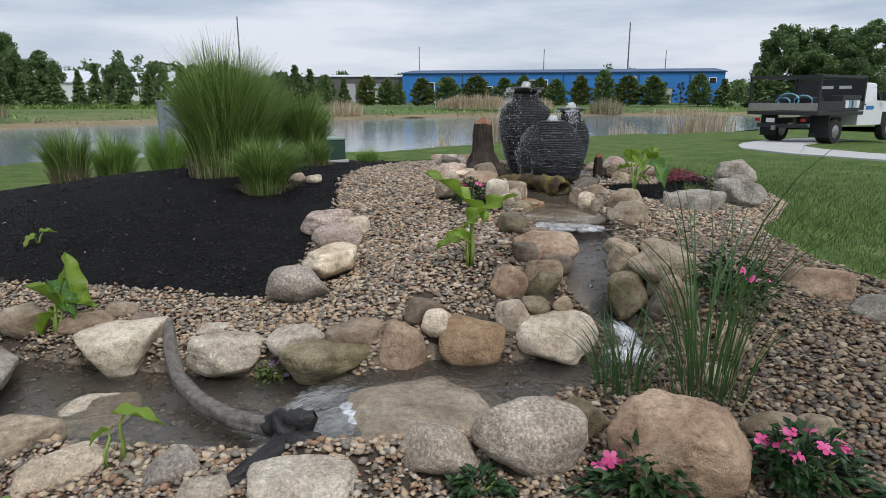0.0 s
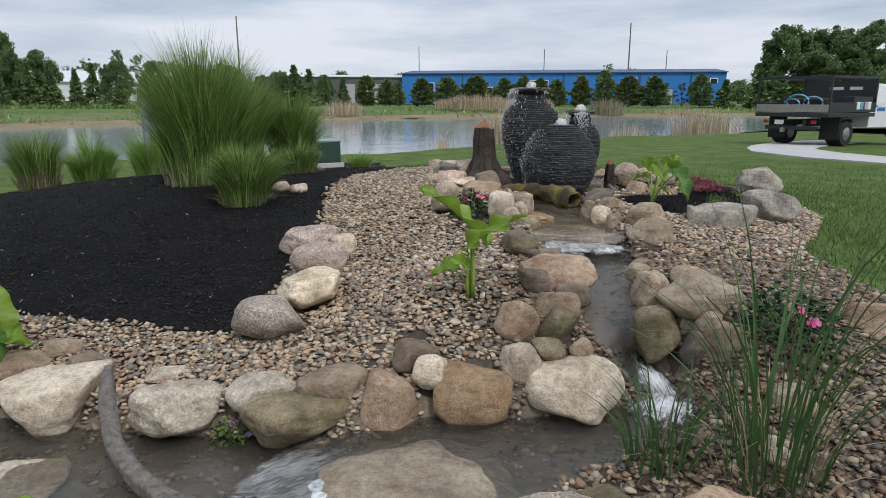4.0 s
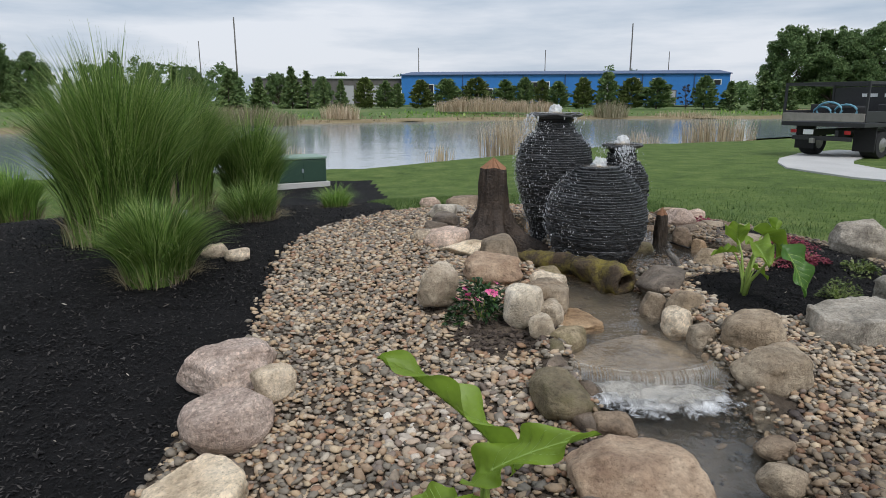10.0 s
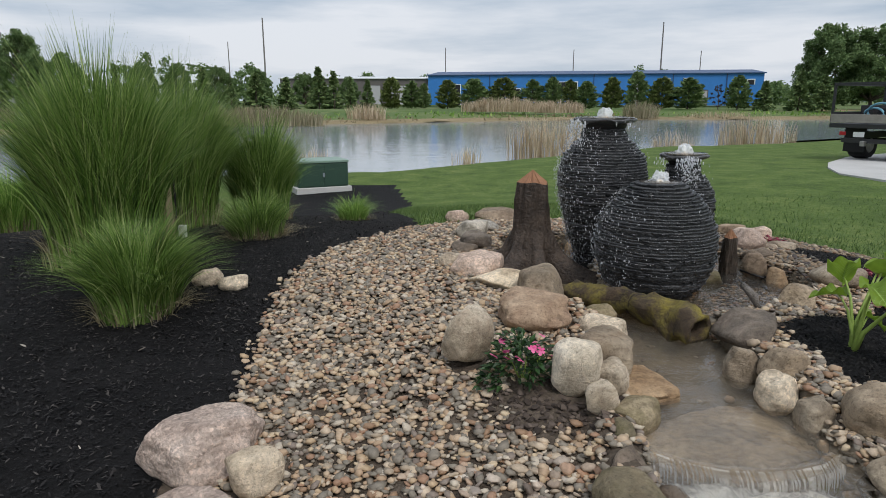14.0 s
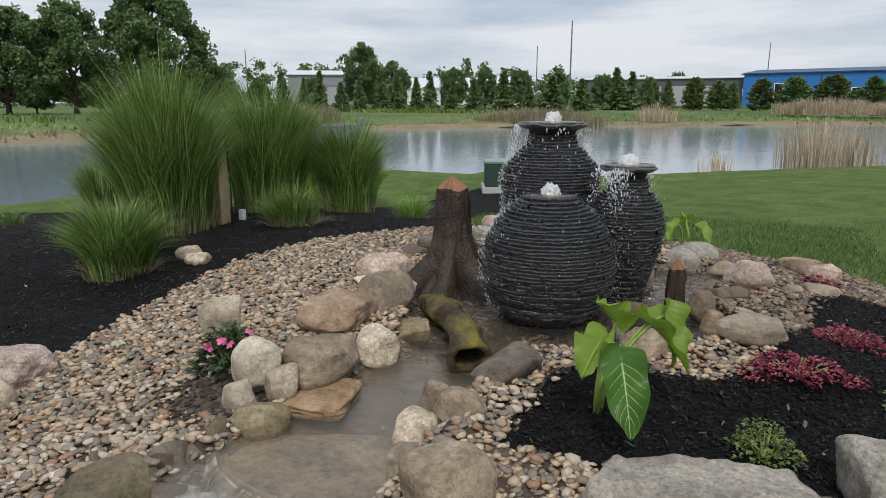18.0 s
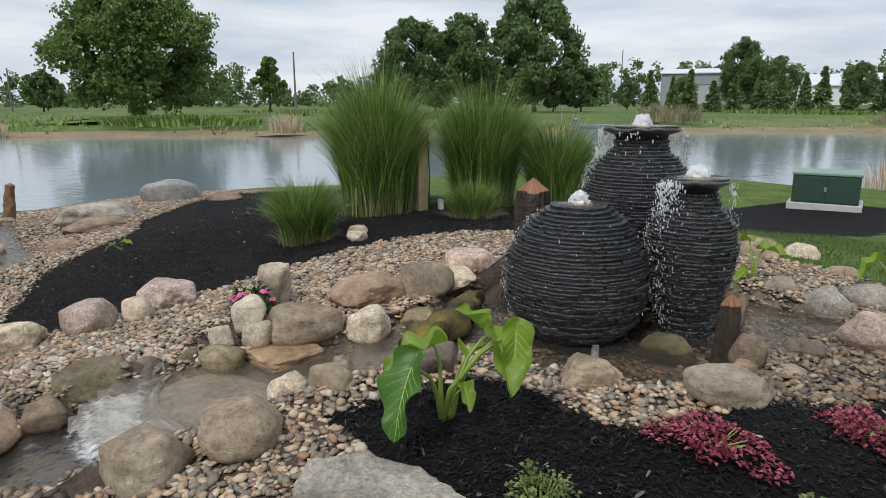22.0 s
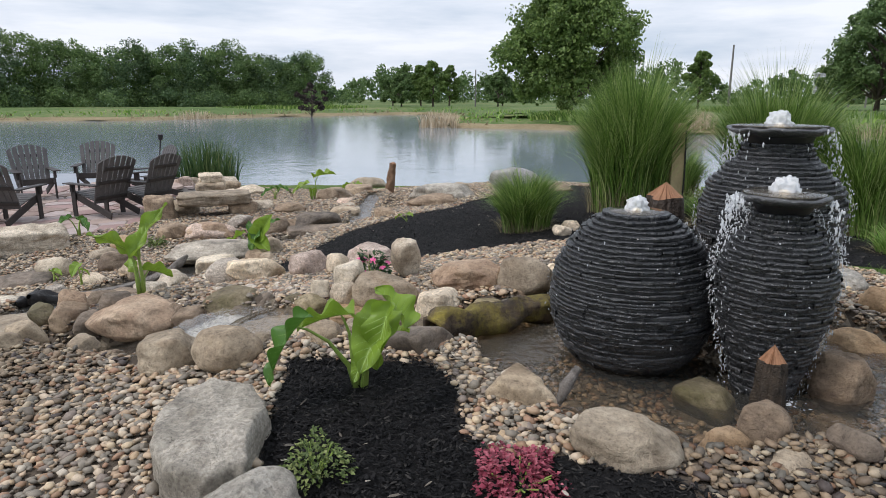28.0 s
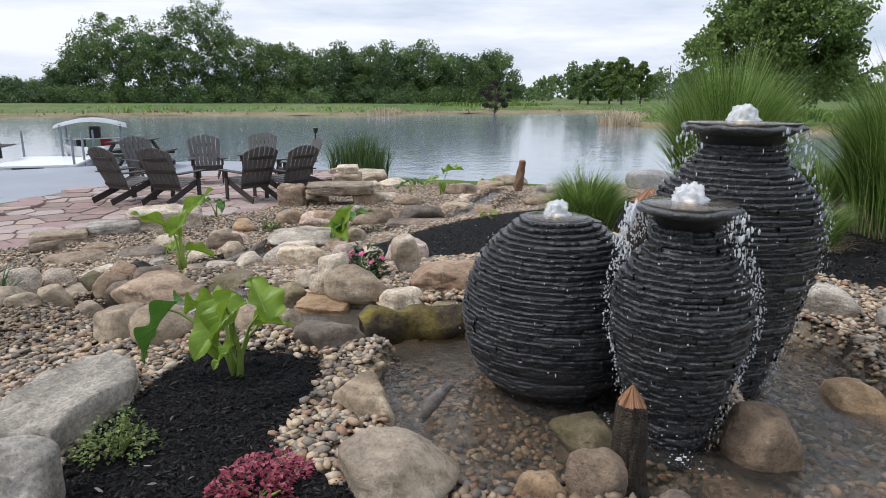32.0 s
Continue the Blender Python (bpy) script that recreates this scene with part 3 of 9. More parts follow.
def blades(rng, n, spread, height, lean, width, seg=4, droop=1.0, base=(0, 0, 0), ell=(1, 1), vary=0.35):
    """n arching blades from a tuft: verts and quads."""
    a, r = rng.uniform(0, 2 * math.pi, n), spread * np.sqrt(rng.uniform(0, 1, n))
    h = height * (1 - vary * rng.uniform(0, 1, n) ** 1.5) * (1 - 0.34 * (r / max(spread, 1e-6)) ** 2)
    out = a + rng.normal(0, 0.5, n)
    sway = rng.uniform(0, 1, n)
    if n > 800:
        # blades hang together in strands
        m = n // 26
        strand = rng.integers(0, m, n)
        ta, tr_ = rng.uniform(0, 2 * math.pi, m), spread * np.sqrt(rng.uniform(0, 1, m))
        a = ta[strand] + rng.normal(0, 0.10, n)
        r = np.clip(tr_[strand] + rng.normal(0, 0.05 * spread, n), 0, spread * 1.05)
        h = height * (1 - 0.6 * vary * rng.uniform(0, 1, n)) * (1 - 0.34 * (r / spread) ** 2) * rng.uniform(0.80, 1.04, m)[strand]
        out = (ta + rng.normal(0, 0.5, m))[strand] + rng.normal(0, 0.16, n)
        sway = np.clip(rng.uniform(0, 1, m)[strand] + rng.normal(0, 0.12, n), 0, 1.3)
    le = lean * (0.25 + sway) * (0.35 + 0.65 * r / max(spread, 1e-6))
    w = width * rng.uniform(0.6, 1.2, n)
    bend = rng.normal(0, 0.10, n)
    side = np.stack([-np.sin(out + rng.normal(0, 0.8, n)), np.cos(out + rng.normal(0, 0.8, n)), np.zeros(n)], 1)
    V = np.zeros((n, seg + 1, 2, 3))
    for k in range(seg + 1):
        s = k / seg
        fwd = h * le * (s * 0.20 + droop * s ** 2.7 * 0.80)
        up = h * (s - 0.36 * droop * np.minimum(le, 1.3) * s ** 3.4)
        c = np.stack([base[0] + ell[0] * r * np.cos(a) + fwd * np.cos(out) - h * bend * s * s * np.sin(out), base[1] + ell[1] * r * np.sin(a) + fwd * np.sin(out) + h * bend * s * s * np.cos(out), base[2] + up], 1)
        hw = (w * (1 - 0.92 * s ** 2) / 2)[:, None]
        V[:, k, 0], V[:, k, 1] = c - side * hw, c + side * hw
    q = np.array([[2 * k, 2 * k + 1, 2 * k + 3, 2 * k + 2] for k in range(seg)])
    Fs = (np.arange(n)[:, None, None] * (2 * (seg + 1)) + q[None]).reshape(-1, 4)
    return V.reshape(-1, 3), Fs


def join(pieces):
    V, Fs, k = [], [], 0
    for v, f in pieces:
        V.append(np.asarray(v))
        Fs.append(np.asarray(f) + k)
        k += len(v)
    return np.concatenate(V), np.concatenate(Fs)


def inside(poly, x, y):
    """Which of the points lie in the outline."""
    x, y = np.asarray(x, float), np.asarray(y, float)
    r = np.zeros(x.shape, bool)
    for (x0, y0), (x1, y1) in zip(poly, poly[1:] + poly[:1]):
        c = ((y0 > y) != (y1 > y)) & (x < (x1 - x0) * (y - y0) / ((y1 - y0) or 1e-9) + x0)
        r ^= c
    return r


def edge_distance(poly, x, y):
    x, y = np.asarray(x, float), np.asarray(y, float)
    best = np.full(x.shape, 1e9)
    for (x0, y0), (x1, y1) in zip(poly, poly[1:] + poly[:1]):
        dx, dy = x1 - x0, y1 - y0
        s = np.clip(((x - x0) * dx + (y - y0) * dy) / (dx * dx + dy * dy + 1e-12), 0, 1)
        best = np.minimum(best, np.hypot(x - x0 - s * dx, y - y0 - s * dy))
    return best


# ---- outlines in plan ----
WATER_Z = -0.45
POND_EDGE = [(-3.2, -5.0), (-5.2, -5.6), (-7.6, -6.0), (-10.4, -5.0), (-12.0, -2.0), (-12.6, 1.0), (-12.7, 4.8), (-12.0, 8.2), (-11.4, 10.5), (-12.2, 14.0), (-11.5, 18.0), (-7.0, 20.3), (-3.7, 23.0), (1.7, 28.4), (6.0, 33.0), (12.0, 35.5), (20.0, 41.0), (45.0, 52.0), (90.0, 62.0), (90.0, 90.0), (45.0, 86.5), (16.0, 83.5), (-4.0, 73.0), (-15.5, 65.0), (-27.0, 52.5), (-32.5, 42.5), (-37.0, 24.0), (-41.0, 16.7), (-46.0, 7.0), (-48.5, -1.5), (-56.0, 0.0), (-92.0, -8.0), (-92.0, -11.0), (-77.0, -25.5), (-60.0, -34.0), (-56.5, -47.5), (-39.5, -62.0), (-5.0, -75.0), (5.0, -30.0)]
MULCH_WEST = [(-3.2, 4.46), (-2.33, 4.36), (-1.9, 4.27), (-1.2, 4.10), (-1.07, 4.7), (-1.07, 5.2), (-1.0, 5.7), (-1.07, 6.3), (-1.14, 7.05), (-1.0, 7.7), (-0.55, 8.45), (-0.45, 8.9), (-1.0, 11.0), (-1.05, 14.2), (-1.7, 17.2), (-3.9, 17.4), (-4.2, 12.5), (-6.5, 10.6), (-9.8, 9.4), (-9.6, 7.4), (-8.4, 6.6), (-6.6, 5.55), (-4.6, 5.25)]
MULCH_EAST = [(1.52, 5.62), (1.48, 6.20), (1.70, 6.36), (2.02, 6.42), (2.17, 6.52), (2.24, 6.84), (2.40, 7.35), (2.42, 8.38), (3.05, 8.1), (3.25, 7.2), (3.15, 6.5), (2.75, 6.05), (2.42, 5.86), (2.05, 5.72)]
GARDEN = [(-4.2, 0.6), (-3.0, -0.4), (-1.5, 0.0), (-0.4, -0.2), (0.2, 1.0), (2.2, 1.2), (2.9, 2.6), (2.75, 3.75), (2.45, 4.2), (2.42, 4.9), (2.85, 5.5), (3.35, 6.3), (3.45, 7.3), (3.1, 8.4), (2.7, 9.2), (1.6, 9.5), (0.6, 9.4), (0.0, 9.1), (-0.5, 8.6), (-1.2, 8.9), (-5.0, 9.0), (-9.8, 8.6), (-11.2, 6.6), (-11.4, 2.0), (-11.0, -1.0), (-9.0, -0.7), (-6.5, 0.7)]
PATIO = [(-0.85, -0.2), (-1.1, -1.4), (-1.9, -2.7), (-3.8, -3.9), (-5.5, -4.6), (-8.0, -4.7), (-10.2, -3.4), (-10.8, -1.2), (-9.0, -0.6), (-6.6, 0.7), (-4.4, 0.6), (-3.0, -0.4), (-1.8, 0.1)]
# runs of water: (x, y, half width, level)
BASIN = [(0.90, 6.62, 0.28, 0.665), (0.52, 7.05, 0.28, 0.665), (0.55, 7.9, 0.30, 0.665), (1.0, 8.05, 0.26, 0.665), (1.5, 8.1, 0.24, 0.665), (1.78, 8.35, 0.13, 0.665), (1.66, 7.75, 0.22, 0.665), (1.57, 7.15, 0.48, 0.665), (1.28, 6.85, 0.42, 0.665), (0.95, 6.6, 0.27, 0.665)]
UPPER = [(0.93, 6.60, 0.22, 0.662), (0.95, 6.26, 0.27, 0.652), (0.95, 5.92, 0.28, 0.645), (0.96, 5.64, 0.30, 0.640), (0.96, 5.42, 0.31, 0.636), (0.94, 5.15, 0.32, 0.632)]
MIDDLE = [(0.95, 4.97, 0.32, 0.545), (1.0, 4.72, 0.27, 0.525), (1.0, 4.45, 0.20, 0.48), (0.95, 4.2, 0.165, 0.405), (0.93, 4.0, 0.14, 0.31), (0.97, 3.84, 0.13, 0.22), (1.05, 3.58, 0.12, 0.17)]
LOWER = [(1.08, 3.44, 0.13, 0.15), (0.86, 3.22, 0.24, 0.145), (0.45, 3.08, 0.27, 0.14), (0.05, 2.98, 0.40, 0.135), (-0.2, 2.88, 0.40, 0.13), (-0.36, 2.84, 0.36, 0.125)]
POOL = [(-0.66, 2.86, 0.38, 0.04), (-0.95, 2.95, 0.42, 0.035), (-1.35, 2.98, 0.40, 0.03), (-1.8, 3.05, 0.40, 0.03), (-2.25, 3.2, 0.35, 0.03), (-2.65, 3.4, 0.26, 0.03), (-3.05, 3.42, 0.19, 0.035), (-3.4, 3.4, 0.16, 0.04), (-3.9, 3.8, 0.15, 0.06), (-4.8, 4.2, 0.17, 0.08), (-5.6, 4.05, 0.14, 0.09), (-7.4, 3.8, 0.12, 0.10)]
RUNS = {"basin": BASIN, "upper_run": UPPER, "middle_run": MIDDLE, "lower_run": LOWER, "pool": POOL}


def run_field(run, x, y):
    """Distance past the bank of a run, and its level there."""
    best, lev = np.full(x.shape, 1e9), np.zeros(x.shape)
    for (x0, y0, w0, z0), (x1, y1, w1, z1) in zip(run, run[1:]):
        dx, dy = x1 - x0, y1 - y0
        s = np.clip(((x - x0) * dx + (y - y0) * dy) / (dx * dx + dy * dy), 0, 1)
        d = np.hypot(x - x0 - s * dx, y - y0 - s * dy) - (w0 + s * (w1 - w0))
        k = d < best
        best, lev = np.where(k, d, best), np.where(k, z0 + s * (z1 - z0), lev)
    return best, lev


def soft(t):
    t = np.clip(t, 0, 1)
    return t * t * (3 - 2 * t)


def land(x, y):
    """The height of the ground."""
    x, y = np.asarray(x, float), np.asarray(y, float)
    z = np.zeros(x.shape)
    for a, b, r, h in BUMPS:
        z = z + h * np.exp(-((x - a) ** 2 + (y - b) ** 2) / (2 * r * r))
    far = soft((np.hypot(x, y - 5) - 30) / 40)
    z = z + far * 0.55
    pd = edge_distance(POND_EDGE, x, y) * np.where(inside(POND_EDGE, x, y), -1, 1)
    near = np.hypot(x + 2, y - 6) < 14
    bank = np.where(near, 1.2, 4.0)
    z = np.where(pd < bank, (WATER_Z + 0.02) + (z - WATER_Z - 0.02) * soft(pd / bank), z)
    z = np.where(pd < 0, WATER_Z + 0.02 + np.maximum(pd * 0.4, -0.9), z)
    pin = inside(PATIO, x, y)
    k = soft(edge_distance(PATIO, x, y) / 0.6)
    z = np.where(pin, z * (1 - k) + k * np.where(True, -0.10, z), z)
    for run in RUNS.values():
        d, lev = run_field(run, x, y)
        z = np.where((d > 0) & (d < 0.9), np.maximum(z, lev + 0.035 - 0.85 * np.maximum(d - 0.14, 0)), z)
    for run in RUNS.values():
        d, lev = run_field(run, x, y)
        z = np.where(d < 0.8, np.minimum(z, lev + 0.03 + 1.25 * np.maximum(d, 0)), z)
    for run in RUNS.values():
        d, lev = run_field(run, x, y)
        w = soft(-d / 0.10 + 0.45)
        z = z * (1 - w) + (lev - 0.075) * w
    return z


def height(x, y):
    return float(land(np.array([x]), np.array([y]))[0])


# ---- the ground: one sheet to the horizon ----
def spread_axis(lo, hi, step, reach, grow=1.22):
    a = list(np.arange(lo, hi + step / 2, step))
    s, v = step, lo
    while v > -reach:
        s *= grow
        v -= s
        a.insert(0, v)
    s, v = step, hi
    while v < reach:
        s *= grow
        v += s
        a.append(v)
    return np.array(a)


gx, gy = spread_axis(-11.6, 4.4, 0.055, 1500, 1.09), spread_axis(0.6, 9.8, 0.055, 1500, 1.09)
GX, GY = np.meshgrid(gx, gy, indexing="ij")
GZ = land(GX.ravel(), GY.ravel())
rough_ground = np.array([noise.noise(Vector((x * 2.1, y * 2.1, 0))) * 0.012 for x, y in zip(GX.ravel(), GY.ravel())])
GZ = GZ + rough_ground
gpd = edge_distance(POND_EDGE, GX.ravel(), GY.ravel()) * np.where(inside(POND_EDGE, GX.ravel(), GY.ravel()), -1, 1)
gfar = (np.hypot(GX.ravel(), GY.ravel()) > 45) | (GX.ravel() < -30) | (GY.ravel() > 50)
GZ = np.where(gfar & (gpd < 9), np.minimum(GZ, WATER_Z - 0.35), GZ)
nx, ny = GX.shape
i, j = np.meshgrid(np.arange(nx - 1), np.arange(ny - 1), indexing="ij")
quad = np.stack([i * ny + j, (i + 1) * ny + j, (i + 1) * ny + j + 1, i * ny + j + 1], -1).reshape(-1, 4)
cx = (GX[:-1, :-1] + GX[1:, 1:]).ravel() / 2
cy = (GY[:-1, :-1] + GY[1:, 1:]).ravel() / 2
pdist = edge_distance(POND_EDGE, cx, cy) * np.where(inside(POND_EDGE, cx, cy), -1, 1)
zone = np.zeros(len(quad), int)
across = (np.hypot(cx, cy) > 45) | (cx < -30) | (cy > 50)
zone[across] = 1
zone[across & (cy > 60) & (cx > 12) & (pdist > 4.0) & (pdist < 9.0)] = 6
wob = np.array([noise.noise(Vector((x * 1.3, y * 1.3, 3))) * 0.10 for x, y in zip(cx, cy)])
zone[inside(GARDEN, cx, cy)] = 3
zone[inside(MULCH_WEST, cx + wob, cy + wob) | inside(MULCH_EAST, cx + wob * 0.5, cy)] = 2
zone[inside(PATIO, cx, cy)] = 7
for run in RUNS.values():
    zone[run_field(run, cx, cy)[0] < 0.04] = 4
zone[pdist < -0.2] = 5
ground = new("ground", fast_mesh("ground", np.stack([GX.ravel(), GY.ravel(), GZ], 1), quad, [LAWN, MEADOW, MULCH_SOIL, SOIL, BED, POND_FLOOR, DRY_BANK, MORTAR], True, zone))
tagged(ground, "mown lawn, mulch beds and gravel round a pond, with rough meadow beyond", "ground", kind="structure")

# the far shore, a finely shaped bank between the meadow and the water
shore = []
for (x0, y0), (x1, y1) in zip(POND_EDGE, POND_EDGE[1:]):
    n = max(1, int(math.hypot(x1 - x0, y1 - y0) / 2.0))
    shore += [(x0 + (x1 - x0) * k / n, y0 + (y1 - y0) * k / n) for k in range(n)]
S = np.array([p for p in shore if math.hypot(*p) > 41 or p[0] < -27 or p[1] > 47])
for _ in range(3):
    S[1:-1] = (S[:-2] + 2 * S[1:-1] + S[2:]) / 4
T_ = np.gradient(S, axis=0)
T_ /= np.linalg.norm(T_, axis=1)[:, None]
N_ = np.stack([-T_[:, 1], T_[:, 0]], 1)
N_ *= np.where(inside(POND_EDGE, S[:, 0] + N_[:, 0], S[:, 1] + N_[:, 1]), -1, 1)[:, None]
for _ in range(4):
    N_[1:-1] = (N_[:-2] + 2 * N_[1:-1] + N_[2:]) / 4
steps = [(-1.5, -0.6), (-0.1, -0.03), (0.25, 0.10), (0.9, 0.24), (1.8, 0.34), (3.2, 0.48), (6.0, 0.66), (11.0, 0.86), (20.0, 0.98)]
B = []
for off, up in steps:
    q = S + N_ * (off + (0.35 * np.sin(np.arange(len(S)) * 1.7) + 0.25 * np.sin(np.arange(len(S)) * 0.61) if 0.2 < off < 4 else 0.0))[:, None] if 0.2 < off < 4 else S + N_ * off
    B.append(np.stack([q[:, 0], q[:, 1], np.full(len(S), WATER_Z + up) + (0.03 * np.sin(np.arange(len(S)) * 2.3) if off > 0.2 else 0)], 1))
B = np.stack(B, 1)
k_, m_ = B.shape[:2]
i, j = np.meshgrid(np.arange(k_ - 1), np.arange(m_ - 1), indexing="ij")
bank_quads = np.stack([i * m_ + j, (i + 1) * m_ + j, (i + 1) * m_ + j + 1, i * m_ + j + 1], -1).reshape(-1, 4)
bank = new("far_bank", fast_mesh("far_bank", B.reshape(-1, 3), bank_quads, [DRY_BANK, MEADOW], True, (j.ravel() > 3).astype(int)))
bank_rng = np.random.default_rng(45)
for k in range(2):
    i_ = bank_rng.integers(0, len(S), 5200)
    o_ = bank_rng.uniform(0.3, 3.2, 5200) if k == 0 else bank_rng.uniform(2.5, 9.0, 5200)
    thick = np.array([noise.noise(Vector((S[q, 0] * 0.09, S[q, 1] * 0.09, k * 7))) for q in i_]) + bank_rng.uniform(0, 0.6, 5200)
    keep = thick > 0.18
    bx_, by_ = S[i_, 0] + N_[i_, 0] * o_ + bank_rng.normal(0, 0.5, 5200), S[i_, 1] + N_[i_, 1] * o_ + bank_rng.normal(0, 0.5, 5200)
    bz_ = WATER_Z + np.interp(o_, [q[0] for q in steps], [q[1] for q in steps]) - 0.05
    h_, w_ = bank_rng.uniform(0.14, 0.42, 5200) * (0.6 + thick), bank_rng.uniform(0.06, 0.16, 5200)
    t_, lx_, ly_ = bank_rng.uniform(0, 6.28, 5200), bank_rng.normal(0, 0.15, 5200), bank_rng.normal(0, 0.15, 5200)
    V = np.stack([np.stack([bx_ - w_ * np.cos(t_), by_ - w_ * np.sin(t_), bz_], 1), np.stack([bx_ + w_ * np.cos(t_), by_ + w_ * np.sin(t_), bz_], 1), np.stack([bx_ + lx_, by_ + ly_, bz_ + h_], 1)], 1)[keep].reshape(-1, 3)
    tagged(new("bank_grass", fast_mesh("bank_grass", V, np.arange(len(V)).reshape(-1, 3), DRY_BLADE if k == 0 else BRIGHT_BLADE)), "straw-coloured grass fringing the far water" if k == 0 else "green uncut grass on the far bank", "grass", kind="stuff")
tagged(bank, "low straw-coloured bank with green meadow along the far shore", "bank", kind="structure")

# ---- water ----
wx, wy = spread_axis(-13, 6, 1.0, 130, 1.15), spread_axis(-8, 30, 1.0, 110, 1.15)
WX, WY = np.meshgrid(wx, wy, indexing="ij")
nx, ny = WX.shape
i, j = np.meshgrid(np.arange(nx - 1), np.arange(ny - 1), indexing="ij")
quad = np.stack([i * ny + j, (i + 1) * ny + j, (i + 1) * ny + j + 1, i * ny + j + 1], -1).reshape(-1, 4)
wpd = edge_distance(POND_EDGE, WX.ravel(), WY.ravel()) * np.where(inside(POND_EDGE, WX.ravel(), WY.ravel()), -1, 1)
quad = quad[(wpd[quad] < 6).any(1)]
pond = new("pond_water", fast_mesh("pond_water", np.stack([WX.ravel(), WY.ravel(), np.full(WX.size, WATER_Z)], 1), quad, POND, True))
tagged(pond, "grey-green pond water with a light ripple under an overcast sky", "water", kind="structure")


def water_run(name, run, label, mat=None):
    xs, ys = [p[0] for p in run], [p[1] for p in run]
    m = max(p[2] for p in run) + 0.15
    ax, ay = np.arange(min(xs) - m, max(xs) + m, 0.035), np.arange(min(ys) - m, max(ys) + m, 0.035)
    X, Y = np.meshgrid(ax, ay, indexing="ij")
    d, lev = run_field(run, X.ravel(), Y.ravel())
    n0, n1 = X.shape
    i, j = np.meshgrid(np.arange(n0 - 1), np.arange(n1 - 1), indexing="ij")
    q = np.stack([i * n1 + j, (i + 1) * n1 + j, (i + 1) * n1 + j + 1, i * n1 + j + 1], -1).reshape(-1, 4)
    q = q[(d[q] < 0.055).all(1)]
    used, q2 = np.unique(q, return_inverse=True)
    V = np.stack([X.ravel(), Y.ravel(), lev], 1)[used]
    V[:, 2] += np.array([noise.noise(Vector((p[0] * 9, p[1] * 9, 1))) * 0.006 for p in V])
    ob = new(name, fast_mesh(name, V, q2.reshape(-1, 4), mat or STREAM, True))
    return tagged(ob, label, "water", kind="structure")


water_run("basin_water", BASIN, "shallow clear water round the slate urns", BASIN_WATER)
water_run("stream_water", UPPER, "clear stream water sliding over a flat stone", SLIDE)
water_run("stream_water", MIDDLE, "quick stream water between boulders below a small fall")
water_run("stream_water", LOWER, "clear water of the lower run over a flat boulder")
water_run("pool_water", POOL, "still shallow pool water between fieldstones", POOL_WATER)


# ---- boulders ----
ROCK_WORDS = {
    "G": "grey speckled granite boulder bedded in river gravel",
    "W": "pale weathered fieldstone boulder beside the stream",
    "T": "tan rounded sandstone boulder bedded in gravel",
    "P": "pinkish granite boulder with rough faces in gravel",
    "B": "brown rounded fieldstone at the water's edge",
    "D": "dark wet fieldstone at the stream bank",
    "M": "moss-stained greenish boulder in the stream bank",
    "S": "grey angular slate rock lying in the bed",
    "C": "cream-coloured weathered boulder bedded in river gravel",
    "R": "rosy tan flat-sided sandstone boulder by the stream",
    "N": "rounded blue-grey granite boulder at the mulch bed's end",
    "O": "orange-brown sandstone bedded among gravel",
}
ROCKS = []


def slab_shape(rng, w, d, h):
    """A split ledge stone: flat faces, blunt uneven corners."""
    D, Fs = ICO[5]
    r = np.sum(np.abs(D) ** 9.0, axis=1) ** (-1 / 9.0)
    ph = rng.uniform(0, 50, 3)
    V = D * r[:, None]
    n = np.array([[noise.fractal(Vector(p * 1.6 + ph + k * 9), 0.9, 2.1, 5) for k in range(3)] for p in V])
    V = V + n * np.array([0.07, 0.09, 0.14])
    V -= (V.max(0) + V.min(0)) / 2
    return V * (np.array([w, d, h]) / (V.max(0) - V.min(0))), Fs


def rock(kind, x, y, z, w, d, h, turn=0.0, tilt=0.0, sharp=None, word="", stacked=False):
    level = 5 if max(w, d) > 0.40 and x > -3 else 4 if max(w, d) > 0.14 else 3
    s = sharp or {"S": 70.0, "P": 52.0, "W": 40.0, "C": 26.0, "O": 26.0, "G": 12.0, "D": 16.0, "M": 18.0}.get(kind, 24.0)
    own = np.random.default_rng(int(abs(x) * 1000) * 7919 + int(abs(y) * 1000))
    block = kind in "SPWRTBO" and "bench" not in word
    if block:
        s = {"S": 30.0, "P": 28.0, "W": 16.0, "R": 22.0, "T": 15.0}.get(kind, 15.0)
    if "slab" in word:
        V, Fs = slab_shape(own, w, d, h)
    else:
        V, Fs = boulder_shape(own, level, w, d, h, s, 10 if s > 18 else 14, 0.07 if kind in "SPWRTB" else 0.055, block)
    ob = new("boulder", fast_mesh("boulder", V, Fs, STONES[kind], True))
    low = height(x, y)
    ob.matrix_world = pose(x, y, z if stacked else min(z, low + 0.30 * h), tilt, 0, turn)
    ROCKS.append((x, y, w, d))
    return tagged(ob, word or ROCK_WORDS[kind], "rock", "boulders along the stream")


